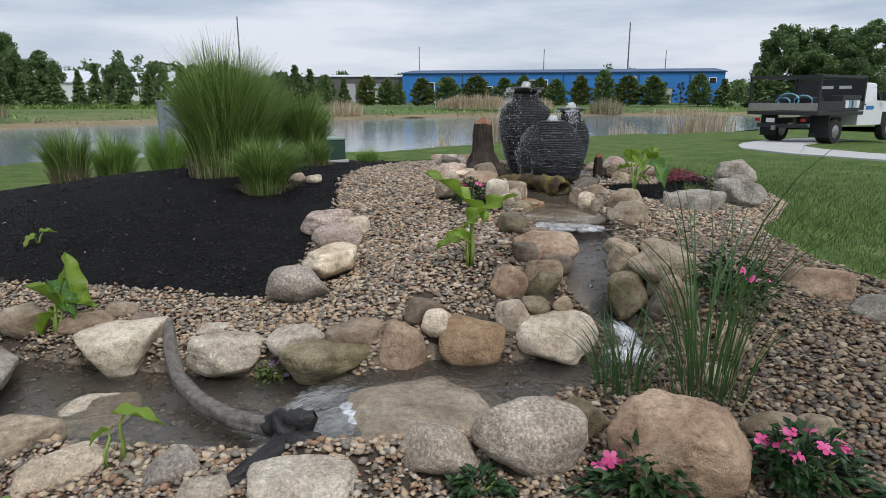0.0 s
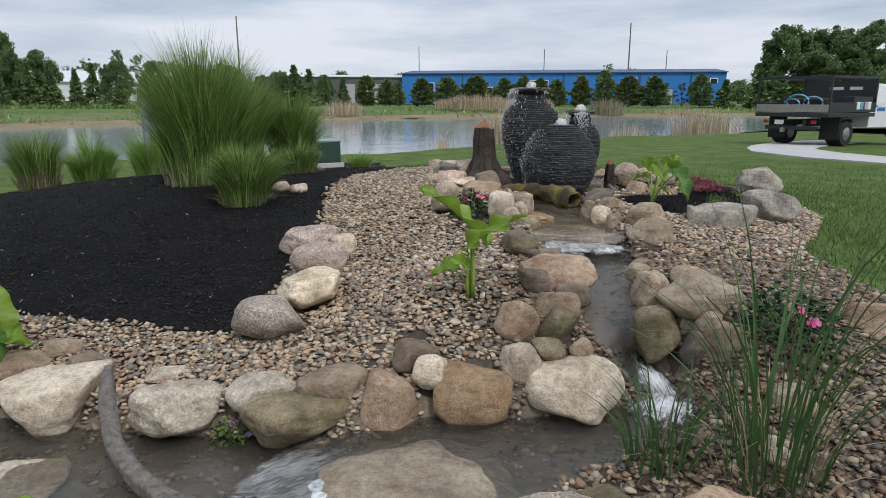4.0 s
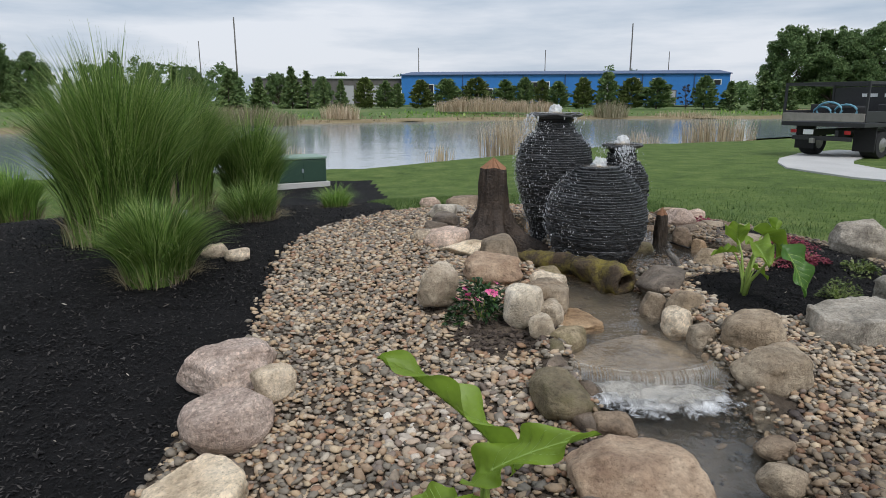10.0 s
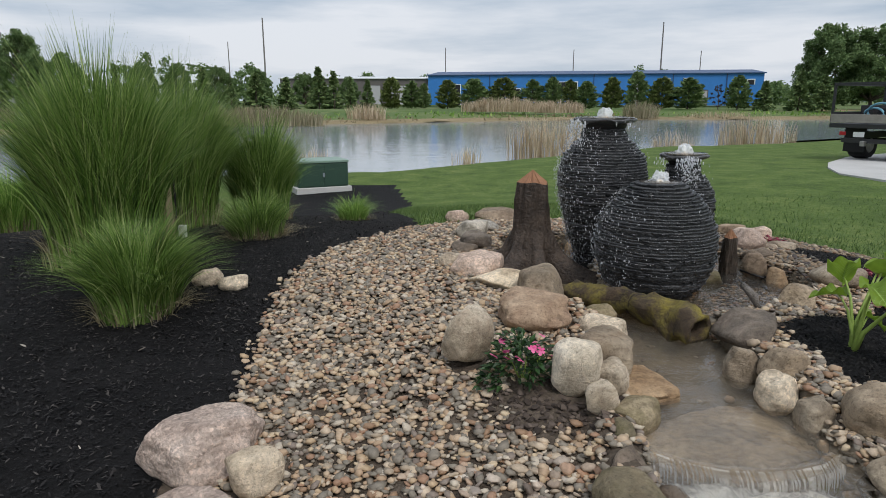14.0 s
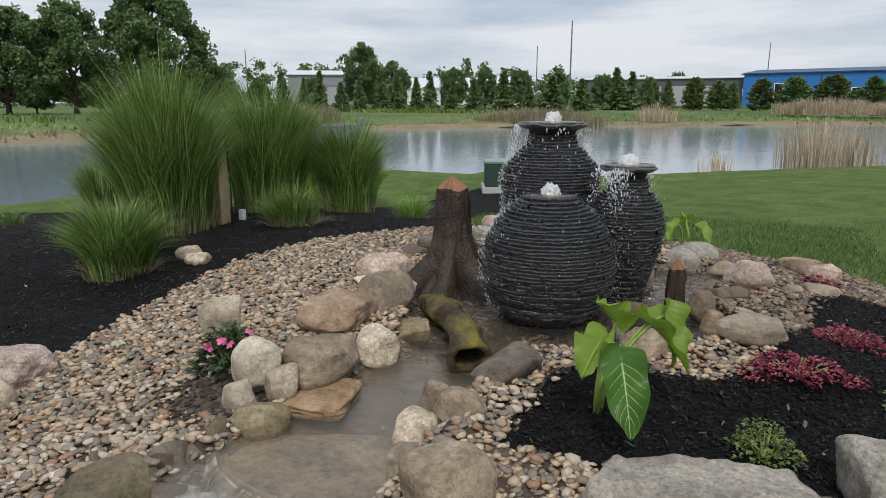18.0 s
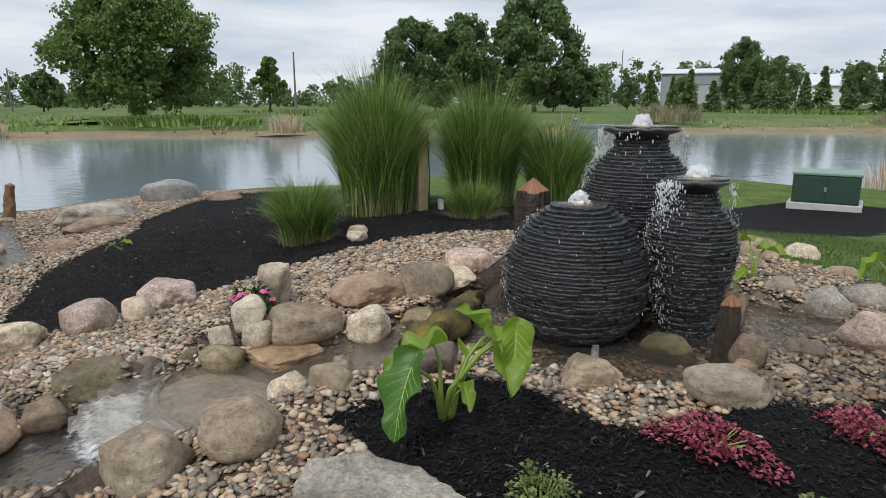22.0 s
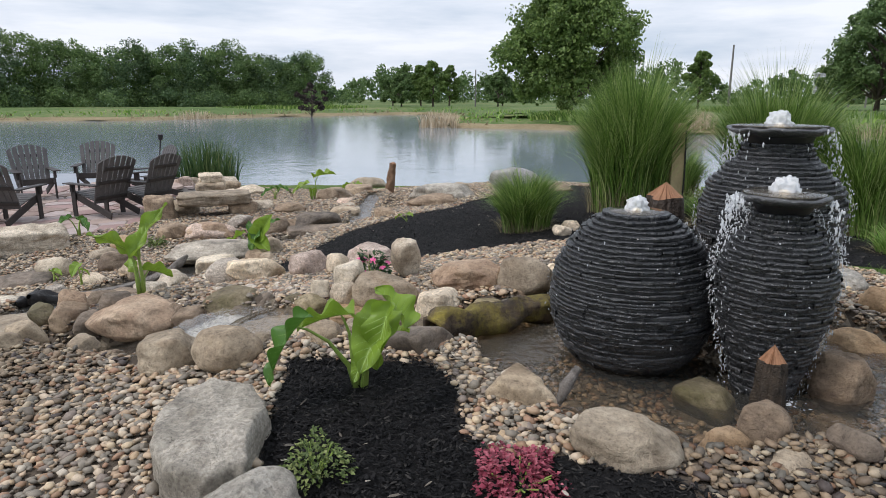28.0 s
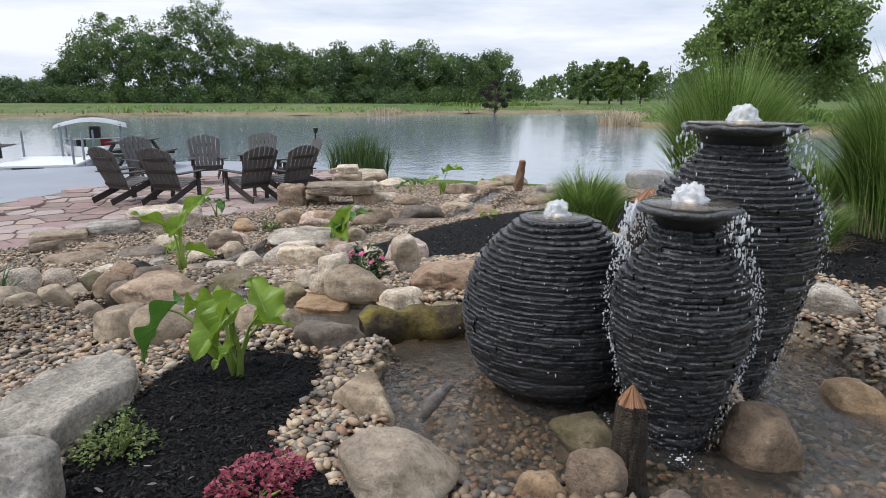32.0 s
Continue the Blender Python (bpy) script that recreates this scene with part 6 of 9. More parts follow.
# ---- river gravel and mulch ----
def pebble_mat():
    m, n, l, b = material("river_pebble", 0.62)
    o = n.new("ShaderNodeObjectInfo")
    r = ramp_node(n, [(0.0, (0.15, 0.115, 0.09)), (0.12, (0.42, 0.31, 0.22)), (0.25, (0.25, 0.21, 0.18)), (0.38, (0.50, 0.40, 0.30)), (0.5, (0.36, 0.19, 0.10)), (0.62, (0.58, 0.51, 0.42)), (0.75, (0.24, 0.18, 0.14)), (0.88, (0.46, 0.36, 0.25)), (1.0, (0.70, 0.64, 0.55))])
    l.new(o.outputs["Random"], r.inputs[0])
    t = noise_node(n, l, coords(n, l), 60.0, 4.0, 0.65)
    f = ramp_node(n, [(0.3, (0.6, 0.6, 0.6)), (0.7, (1.2, 1.2, 1.2))])
    l.new(t.outputs["Fac"], f.inputs[0])
    l.new(mix_node(n, l, 0.6, r.outputs[0], f.outputs[0], "MULTIPLY"), b.inputs["Base Color"])
    return m


PEBBLE = pebble_mat()


def free_of_rocks(x, y, k=0.42):
    ok = np.ones(x.shape, bool)
    for a, b, w, d in ROCKS:
        ok &= np.hypot(x - a, y - b) > k * min(w, d)
    return ok


def pebbles(rng, x, y, size, level):
    D, Fs = ICO[level]
    n = len(x)
    sc = np.stack([size * rng.uniform(0.75, 1.35, n), size * rng.uniform(0.7, 1.05, n), size * rng.uniform(0.30, 0.58, n)], 1) / 2
    a, t = rng.uniform(0, 2 * math.pi, n), rng.normal(0, 0.32, n)
    jit = 1 + rng.uniform(-0.30, 0.20, (n, len(D)))
    P = D[None] * jit[..., None] * sc[:, None]
    c, s = np.cos(t)[:, None], np.sin(t)[:, None]
    P = np.stack([P[..., 0] * c - P[..., 2] * s, P[..., 1], P[..., 0] * s + P[..., 2] * c], -1)
    c, s = np.cos(a)[:, None], np.sin(a)[:, None]
    P = np.stack([P[..., 0] * c - P[..., 1] * s, P[..., 0] * s + P[..., 1] * c, P[..., 2]], -1)
    P += np.stack([x, y, land(x, y) + size * rng.uniform(0.10, 0.42, n)], 1)[:, None]
    return P.reshape(-1, 3), (np.arange(n)[:, None, None] * len(D) + Fs[None]).reshape(-1, 3)


gr = np.random.default_rng(5)
x, y = gr.uniform(-11.3, 3.5, 400000), gr.uniform(-0.4, 9.6, 400000)
ok = inside(GARDEN, x, y) & ~inside(PATIO, x, y)
mw = inside(MULCH_WEST, x + gr.normal(0, 0.03, len(x)), y + gr.normal(0, 0.03, len(x)))
me_ = inside(MULCH_EAST, x + gr.normal(0, 0.025, len(x)), y)
ok &= ~(mw | me_) & free_of_rocks(x, y)
for name, run in RUNS.items():
    d = run_field(run, x, y)[0]
    ok &= (d > -0.03) | ((d > -0.6) & (gr.uniform(0, 1, len(x)) < (0.55 if name == "basin" else 0.02 if name == "upper_run" else 0.10)))
far = (x < -3.2) | (y < 1.6)
ok &= ~far | (gr.uniform(0, 1, len(x)) < 0.42)
x, y, far = x[ok], y[ok], far[ok]
size = 0.020 + 0.042 * gr.beta(1.3, 2.8, len(x))
clod = np.hypot((x - 0.36) / 0.30, (y - 5.50) / 0.22) < gr.uniform(0.6, 1.15, len(x))
gravel = thing("gravel_bed", (0, 0, 0), "mixed tan, grey and brown rounded river gravel", "gravel", kind="stuff")
# the pebbles that lie nearest are pieces of their own
single = np.nonzero(~clod & (x > -0.22) & (x < 0.42) & (y > 4.45) & (y < 5.2))[0][:300]
for k in single:
    V, Fs = pebbles(gr, x[k:k + 1], y[k:k + 1], size[k:k + 1] * 1.1, 2)
    mid = V.mean(0)
    ob = part("pebble", fast_mesh("pebble", V - mid, Fs, PEBBLE, True), None, gravel)
    ob.location = mid
clod_or_single = clod.copy()
clod_or_single[single] = True
east = (x + 0.25 * (y - 2) > 0.72 + gr.normal(0, 0.12, len(x))) & (y < 4.7 + gr.normal(0, 0.15, len(x)))
east |= (x > 1.7) & (y > 7.05) & (run_field(BASIN, x, y)[0] > 0)
back = (x < -1.7) | (y < 2.3) | (y > 7.7)
for keep, mat, fine in ((~back & ~far & ~clod_or_single & ~east, GRAVEL, 1), (back & ~far & ~clod_or_single & ~east, GRAVEL, 0), (~far & ~clod_or_single & east, DARK_GRAVEL, 1)):
    V, Fs = pebbles(gr, x[keep], y[keep], size[keep] * (1.15 if fine == 0 else 1), fine)
    part("gravel", fast_mesh("gravel", V, Fs, mat, True), None, gravel)
V, Fs = pebbles(gr, x[clod], y[clod], size[clod] * 0.8, 1)
part("soil_clods", fast_mesh("soil_clods", V, Fs, CLODS), None, gravel)
V, Fs = pebbles(gr, x[far], y[far], size[far] * 1.4, 0)
part("gravel", fast_mesh("gravel", V, Fs, GRAVEL, True), None, gravel)


def chips(rng, x, y, length):
    n = len(x)
    L = length * rng.uniform(0.5, 1.4, n)
    w, h = L * rng.uniform(0.16, 0.45, n), L * rng.uniform(0.05, 0.14, n)
    a, t = rng.uniform(0, 2 * math.pi, n), rng.normal(0, 0.35, n)
    base = np.array([[-1, 0, 0], [-0.5, 1, 0.2], [0.6, 0.8, 0.3], [1, 0, 0], [0.4, -1, 0.1], [-0.6, -0.8, 0.3], [0, 0.1, 1]], float)
    P = base[None] * np.stack([L / 2, w / 2, h], 1)[:, None]
    c, s = np.cos(t)[:, None], np.sin(t)[:, None]
    P = np.stack([P[..., 0] * c - P[..., 2] * s, P[..., 1], P[..., 0] * s + P[..., 2] * c], -1)
    c, s = np.cos(a)[:, None], np.sin(a)[:, None]
    P = np.stack([P[..., 0] * c - P[..., 1] * s, P[..., 0] * s + P[..., 1] * c, P[..., 2]], -1)
    P += np.stack([x, y, land(x, y) + 0.004 + rng.uniform(0, 0.012, n)], 1)[:, None]
    f = np.array([[k, (k + 1) % 6, 6] for k in range(6)])
    return P.reshape(-1, 3), (np.arange(n)[:, None, None] * 7 + f[None]).reshape(-1, 3)


x, y = gr.uniform(-9.8, 3.3, 290000), gr.uniform(4.0, 12.0, 290000)
ok = (inside(MULCH_WEST, x, y) & ((x > -4.5) & (y < 9) | (gr.uniform(0, 1, len(x)) < 0.3))) | (inside(MULCH_EAST, x, y))
x, y = x[ok], y[ok]
x2, y2 = gr.uniform(1.4, 3.3, 26000), gr.uniform(5.5, 8.3, 26000)
ok = inside(MULCH_EAST, x2, y2)
x, y = np.concatenate([x, x2[ok]]), np.concatenate([y, y2[ok]])
for keep, mat, label in ((x < 1.3, CHIPS, "black shredded bark mulch with grey fibres covering the bed"), (x >= 1.3, EAST_CHIPS, "fresh black shredded mulch round low plants")):
    V, Fs = chips(gr, x[keep], y[keep], 0.024 if mat is CHIPS else 0.021)
    tagged(new("mulch_chips", fast_mesh("mulch_chips", V, Fs, mat)), label, "mulch", kind="stuff")

pick = gr.choice(len(x), 260, replace=False)
V, Fs = chips(gr, x[pick], y[pick], 0.032)
V[:, 2] += 0.012
tagged(new("wood_fibre", fast_mesh("wood_fibre", V, Fs, PALE_CHIPS)), "pale wood fibres scattered over the black mulch", "wood fibre", kind="stuff")


# ---- grasses ----
def grass_clump(x, y, h, spread, n, lean, seed, label, mat=None, dry=0.12, width=0.010, sink=0.03, droop=1.0, ell=(1, 1), name="ornamental_grass"):
    rng = np.random.default_rng(seed)
    c = thing(name, (x, y, height(x, y) - sink), label, "ornamental grass" if name == "ornamental_grass" else "reeds", "ornamental grasses" if name == "ornamental_grass" else "reeds round the pond")
    V, Fs = blades(rng, n, spread, h, lean, width, 6, droop, ell=ell)
    if n <= 70:
        k = len(V) // n
        for i in range(n):
            part("blade", fast_mesh("blade", V[i * k:(i + 1) * k], Fs[:len(Fs) // n], mat or BLADE), None, c)
    else:
        W, G = blades(rng, max(6, n // 14), spread, h * 0.98, lean * (1.3 if lean < 0.7 else 1.05), width * 0.6, 8, droop * 1.2, ell=ell)
        V, Fs = join([(V, Fs), (W, G)])
        tagged(part("foliage", fast_mesh("foliage", V, Fs, mat or BLADE), None, c), kind="stuff")
    if n > 1400 and mat is None:
        V, Fs = blades(rng, n // 16, spread, h * 0.92, lean * (1.3 if lean < 0.7 else 1.0), width * 0.8, 8, droop * 1.2, ell=ell)
        tagged(part("pale_foliage", fast_mesh("pale_foliage", V, Fs, BRIGHT_BLADE), None, c, "pale-ribbed outer blades"), kind="stuff")
    if dry:
        V, Fs = blades(rng, int(n * dry) + 8, spread * 1.2, h * (0.30 if n > 2000 else 0.42), lean * 1.7, width * 0.8, 4, droop, ell=ell)
        tagged(part("dry_foliage", fast_mesh("dry_foliage", V, Fs, DRY_BLADE), None, c, "straw-coloured dry blades at the foot"), kind="stuff")
    return c


grass_clump(-2.60, 7.60, 1.76, 0.35, 4800, 0.22, 21, "tall arching green maiden grass in the mulch bed", width=0.010, droop=2.0)
grass_clump(-2.72, 8.95, 1.74, 0.34, 4400, 0.24, 22, "tall arching green maiden grass beside a wooden post", width=0.010, droop=2.0)
grass_clump(-2.11, 9.55, 1.32, 0.24, 2600, 0.40, 24, "upright green grass clump at the back of the mulch bed", width=0.010, droop=1.3)
grass_clump(-1.86, 6.58, 0.74, 0.20, 2200, 0.80, 23, "low arching fountain grass in black mulch", width=0.008, dry=0.25)
grass_clump(-1.72, 8.22, 0.52, 0.19, 1100, 0.95, 25, "low tufted grass with straw blades in black mulch", width=0.007, dry=0.6)
grass_clump(-1.15, 9.35, 0.36, 0.12, 500, 1.1, 26, "small yellowish grass tuft at the bed's end", BRIGHT_BLADE, width=0.006, dry=0.6)
grass_clump(-4.60, 13.0, 1.45, 0.32, 1900, 0.55, 27, "bright variegated arching grass by the pond", BRIGHT_BLADE, width=0.014)
grass_clump(-5.55, 12.9, 1.38, 0.32, 1700, 0.55, 28, "bright green arching grass behind the mulch bed", BRIGHT_BLADE, width=0.013)
grass_clump(-5.35, 10.4, 1.00, 0.24, 1300, 0.62, 29, "bright green arching grass behind the mulch bed", BRIGHT_BLADE, width=0.013, dry=0.2)
grass_clump(-5.05, 8.6, 0.95, 0.20, 1300, 0.52, 30, "green grass clump with straw plumes by the mulch bed", width=0.010, dry=0.4)
grass_clump(-6.6, 8.3, 0.35, 0.09, 250, 1.2, 31, "small grass tuft at the mulch bed's edge", width=0.006, dry=0.5)
FAR_REED = island("far_reed", [(0.0, (0.15, 0.15, 0.075)), (0.5, (0.285, 0.2475, 0.15)), (1.0, (0.45, 0.39, 0.27))], 0.9)
# dry cattails standing in the shallows
for k, (x, y, n, sx, sy, h) in enumerate([(2.9, 28.9, 420, 1.6, 0.5, 1.9), (10.0, 36.3, 260, 1.1, 0.6, 1.7), (13.4, 34.8, 420, 1.9, 0.6, 1.7), (-0.2, 26.2, 60, 0.6, 0.3, 0.8), (-4.6, 21.6, 130, 0.7, 0.4, 1.1)]):
    grass_clump(x, y, h, 1.0, n, 0.12, 200 + k, "straw-coloured dry cattail stand at the pond's edge", REED, dry=0, width=0.03, ell=(sx, sy), name="cattail_stand")
for k, (x, y, n, sx, sy, h, m) in enumerate([(4.2, 83.6, 1900, 5.5, 1.4, 2.2, REED), (10.5, 84.2, 900, 3.0, 1.2, 2.0, REED), (-11.0, 70.4, 400, 2.0, 1.0, 2.0, REED), (20.5, 85.2, 600, 2.2, 1.2, 2.5, FAR_REED), (-20.0, 61.4, 3000, 6.5, 1.8, 2.2, FAR_REED), (-34.8, 47.0, 1100, 3.0, 1.8, 1.8, FAR_REED), (-48.6, -1.0, 420, 1.4, 1.6, 1.7, REED), (-42.0, 17.5, 300, 1.2, 1.2, 1.9, REED), (-66.0, -31.5, 260, 4.0, 1.0, 1.3, REED), (30.0, 86.0, 300, 4.0, 0.8, 1.2, REED)]):
    grass_clump(x, y, h, 1.0, n, 0.34, 220 + k, "straw-coloured reeds along the far bank", m, dry=0, width=0.05, ell=(sx, sy), name="cattail_stand", sink=0.1)
# living cattails
grass_clump(1.15, 2.66, 1.40, 0.15, 70, 0.66, 240, "tall green cattails at the stream's edge", CATTAIL, dry=0.5, width=0.010, droop=1.0, name="cattail_clump")
grass_clump(0.82, 2.80, 0.52, 0.14, 60, 0.85, 241, "arching green sedge standing in the water", CATTAIL, dry=0.1, width=0.010, name="sedge_clump")
grass_clump(-11.7, -1.75, 1.55, 0.75, 520, 0.46, 242, "green cattail stand at the pond's edge by the patio", CATTAIL, dry=0, width=0.028, droop=0.7, ell=(0.7, 1.2), name="cattail_clump")
# the far grassy spit and bank
V, Fs = join([blades(np.random.default_rng(260 + k), n, 1.0, h, 0.5, 0.16, 2, base=(x, y, height(x, y) - 0.1), ell=(sx, sy)) for k, (x, y, sx, sy, h, n) in enumerate([(-52.0, 12.0, 9, 6, 0.9, 2600), (-70.0, 30.0, 30, 8, 0.8, 1500), (-95.0, -30.0, 16, 10, 0.7, 1500), (-40.0, 75.0, 14, 5, 0.8, 1300)])])
tagged(new("tall_meadow_grass", fast_mesh("tall_meadow_grass", V, Fs, BLADE)), "tall uncut meadow grass on the far banks", "grass", kind="stuff")


# ---- broad-leaved plants ----
TARO_LEAF = island("taro_leaf", [(0.0, (0.129, 0.232, 0.019)), (0.5, (0.212, 0.335, 0.033)), (1.0, (0.325, 0.447, 0.073))], 0.42, fine=9.0, trans=0.4, spec=0.4)
TARO_DARK = island("taro_leaf_dark", [(0.0, (0.05, 0.14, 0.02)), (1.0, (0.10, 0.22, 0.035))], 0.42, fine=9.0, trans=0.35)
TARO_VEIN = plain("taro_vein", (0.27, 0.40, 0.09), 0.5, vary=0.15)
TARO_STEM = plain("taro_stem", (0.24, 0.33, 0.07), 0.45, vary=0.2)
LEAF_SMALL = island("impatiens_leaf", [(0.0, (0.010, 0.032, 0.008)), (0.6, (0.022, 0.06, 0.014)), (1.0, (0.045, 0.10, 0.025))], 0.45, trans=0.15)
LEAF_RED = island("burgundy_leaf", [(0.0, (0.10, 0.012, 0.022)), (0.5, (0.27, 0.035, 0.065)), (1.0, (0.45, 0.13, 0.16))], 0.5, trans=0.2)
LEAF_SAGE = island("sage_green_leaf", [(0.0, (0.055, 0.085, 0.020)), (0.6, (0.13, 0.18, 0.045)), (1.0, (0.26, 0.29, 0.10))], 0.55, trans=0.2)
PETAL_PINK = island("pink_petal", [(0.0, (0.62, 0.05, 0.20)), (0.6, (0.78, 0.10, 0.30)), (1.0, (0.85, 0.22, 0.42))], 0.5, trans=0.25)
PETAL_VIOLET = island("violet_petal", [(0.0, (0.30, 0.10, 0.45)), (1.0, (0.55, 0.35, 0.62))], 0.5, trans=0.25)


def taro_blade(length, width, droop, fold, wave=0.05):
    """One heart-shaped leaf, hung from its stalk at the origin and running along +x, ribbed between the side veins."""
    nu, nv = 46, 13
    V, Fs = [], []
    for i in range(nu):
        u = -0.30 + 1.30 * i / (nu - 1)
        if u < 0:
            hw = width / 2 * math.sqrt(max(0.0, 1 - (u / 0.30) ** 2)) * 0.92
        else:
            hw = width / 2 * (0.92 + 0.25 * u) * max(0.0, 1 - u ** 2.2) ** 0.8
        for j in range(nv):
            v = -1 + 2 * j / (nv - 1)
            cut = 0.0 if u > -0.02 or abs(v) > 0.25 else (0.25 - abs(v)) * min(1.0, -u * 4)
            rib = 0.010 * length / 0.3 * math.sin(u * 42 - abs(v) * 12) * abs(v) ** 0.7 * (1.1 - abs(v))
            edge = wave * length * math.sin(u * 11 + 2 * v) * v * v
            V.append((u * length + cut * length * 0.6, v * hw, -droop * length * max(u, 0) ** 1.8 + fold * abs(v) * hw + rib + edge))
    for i in range(nu - 1):
        for j in range(nv - 1):
            a = i * nv + j
            Fs.append((a, a + 1, a + nv + 1, a + nv))
    return np.array(V), np.array(Fs)


def taro_veins(V, nu, nv):
    """The pale midrib and side veins of one leaf, thin ribbons just proud of both its faces."""
    G = V.reshape(nu, nv, 3)
    c = nv // 2
    lines = [([G[i, c] for i in range(8, nu - 1, 2)], 0.0035)]
    for i in range(9, nu - 10, 5):
        for s in (-1, 1):
            lines.append(([G[min(nu - 1, i + 2 * k), c + s * k] for k in range(c)], 0.0016))
    out = []
    for pts, w in lines:
        pts = np.array(pts)
        d = np.gradient(pts, axis=0)
        side = np.cross(d, [0, 0, 1.0])
        side /= np.linalg.norm(side, axis=1)[:, None] + 1e-9
        taper = np.linspace(0.7, 0.25, len(pts))[:, None] * w
        for lift in (0.0014, -0.0014):
            R = np.stack([pts - side * taper + [0, 0, lift], pts + side * taper + [0, 0, lift]], 1).reshape(-1, 3)
            out.append((R, np.array([[2 * k, 2 * k + 1, 2 * k + 3, 2 * k + 2] for k in range(len(pts) - 1)])))
    return join(out)


def taro(x, y, leaves, label, seed, name="taro_plant", foot=0.0):
    """leaves: (bearing, stalk reach, stalk height, leaf length, width, pitch of the leaf, dark)."""
    t = thing(name, (x, y, height(x, y) + foot - 0.02), label, "plant", "elephant-ear plants")
    rng = np.random.default_rng(seed)
    for bearing, reach, tall, ln, wd, pitch, dark in leaves:
        a = radians(bearing)
        top = Vector((reach * math.cos(a), reach * math.sin(a), tall))
        bx, by = rng.uniform(-0.03, 0.03, 2)
        pts = [(bx, by, 0), (bx + 0.15 * top.x, by + 0.15 * top.y, tall * 0.4), (0.55 * top.x, 0.55 * top.y, tall * 0.8), tuple(top)]
        part("stem", tube_bm(pts, [0.020 * (0.5 + ln), 0.014 * (0.5 + ln), 0.010 * (0.5 + ln), 0.006], 7), TARO_STEM, t, smooth=True)
        V, Fs = taro_blade(ln, wd, rng.uniform(0.15, 0.45), rng.uniform(0.40, 0.85), rng.uniform(0.05, 0.12))
        m = pose(*top, 0, pitch, bearing + rng.uniform(-14, 14)) @ pose(0, 0, 0, rng.uniform(-18, 18), 0, 0)
        W, G = taro_veins(V, 46, 13)
        W = np.array([(m @ Vector(v))[:] for v in W])
        V = np.array([(m @ Vector(v))[:] for v in V])
        lf = part("leaf", fast_mesh("leaf", V, Fs, TARO_DARK if dark else TARO_LEAF, True), None, t)
        if ln > 0.13:
            part("vein", fast_mesh("vein", W, G, TARO_VEIN), None, lf, "pale leaf veins")
    return t


def taro_of(x, y, z, leaves, label, seed):
    """leaves: where the stalk meets the leaf (x, y, z), the leaf's tip (x, y, z), its width, dark or not; all from the plant's foot."""
    t = thing("taro_plant", (x, y, z), label, "plant", "elephant-ear plants")
    rng = np.random.default_rng(seed)
    for ax, ay, az, tx, ty, tz, wd, dark, *face in leaves:
        a, e = Vector((ax, ay, az)), Vector((tx, ty, tz)) - Vector((ax, ay, az))
        ln = e.length
        bx, by = rng.uniform(-0.02, 0.02, 2)
        pts = [(bx, by, -0.03), (bx + 0.15 * ax, by + 0.15 * ay, az * 0.35), (0.50 * ax, 0.50 * ay, az * 0.75), (0.85 * ax, 0.85 * ay, az * 0.96), (ax, ay, az)]
        part("stem", tube_bm(pts, [0.021 * (0.45 + ln), 0.015 * (0.45 + ln), 0.010 * (0.45 + ln), 0.007 * (0.45 + ln), 0.004], 8), TARO_STEM, t, smooth=True)
        V, Fs = taro_blade(ln, wd, rng.uniform(0.15, 0.34), rng.uniform(0.50, 0.95), rng.uniform(0.07, 0.13))
        ux = e.normalized()
        up = Vector(face or (0, 0, 1)).normalized()
        uz = (up - ux * ux.dot(up)).normalized()
        uy = uz.cross(ux)
        m = Matrix.Translation(a) @ Matrix((ux, uy, uz)).transposed().to_4x4() @ pose(0, 0, 0, rng.uniform(-16, 16), 0, 0)
        W, G = taro_veins(V, 46, 13)
        W = np.array([(m @ Vector(v))[:] for v in W])
        V = np.array([(m @ Vector(v))[:] for v in V])
        lf = part("leaf", fast_mesh("leaf", V, Fs, TARO_DARK if dark else TARO_LEAF, True), None, t)
        part("vein", fast_mesh("vein", W, G, TARO_VEIN), None, lf, "pale leaf veins")
    return t


taro_of(0.147, 4.047, 0.530, [(0.018, 0.027, 0.339, -0.235, 0.085, 0.611, 0.105, 0, 0.85, 0.10, 0.45), (0.026, -0.043, 0.296, 0.221, -0.157, 0.500, 0.115, 0, -0.5, -0.35, 0.8), (-0.097, 0.006, 0.130, -0.233, 0.099, 0.085, 0.13, 0, -0.1, -0.4, 0.9), (-0.037, -0.047, 0.170, -0.087, -0.147, 0.240, 0.09, 0, 0, -0.8, 0.5)], "bright green elephant-ear plant growing in river gravel", 1)
taro_of(1.735, 5.985, 0.700, [(0.119, -0.195, 0.288, 0.197, -0.333, 0.128, 0.15, 1), (0.192, 0.157, 0.369, 0.253, 0.111, 0.200, 0.11, 0), (0.005, 0.165, 0.300, -0.035, 0.085, 0.422, 0.14, 0), (0.013, -0.060, 0.305, -0.005, -0.247, 0.270, 0.13, 0), (0.131, 0.128, 0.329, 0.306, 0.086, 0.233, 0.16, 0), (0.065, 0.035, 0.150, 0.145, 0.015, 0.110, 0.06, 0), (-0.035, 0.115, 0.230, -0.135, 0.175, 0.230, 0.10, 0)], "leafy yellow-green elephant-ear plant in black mulch", 2)
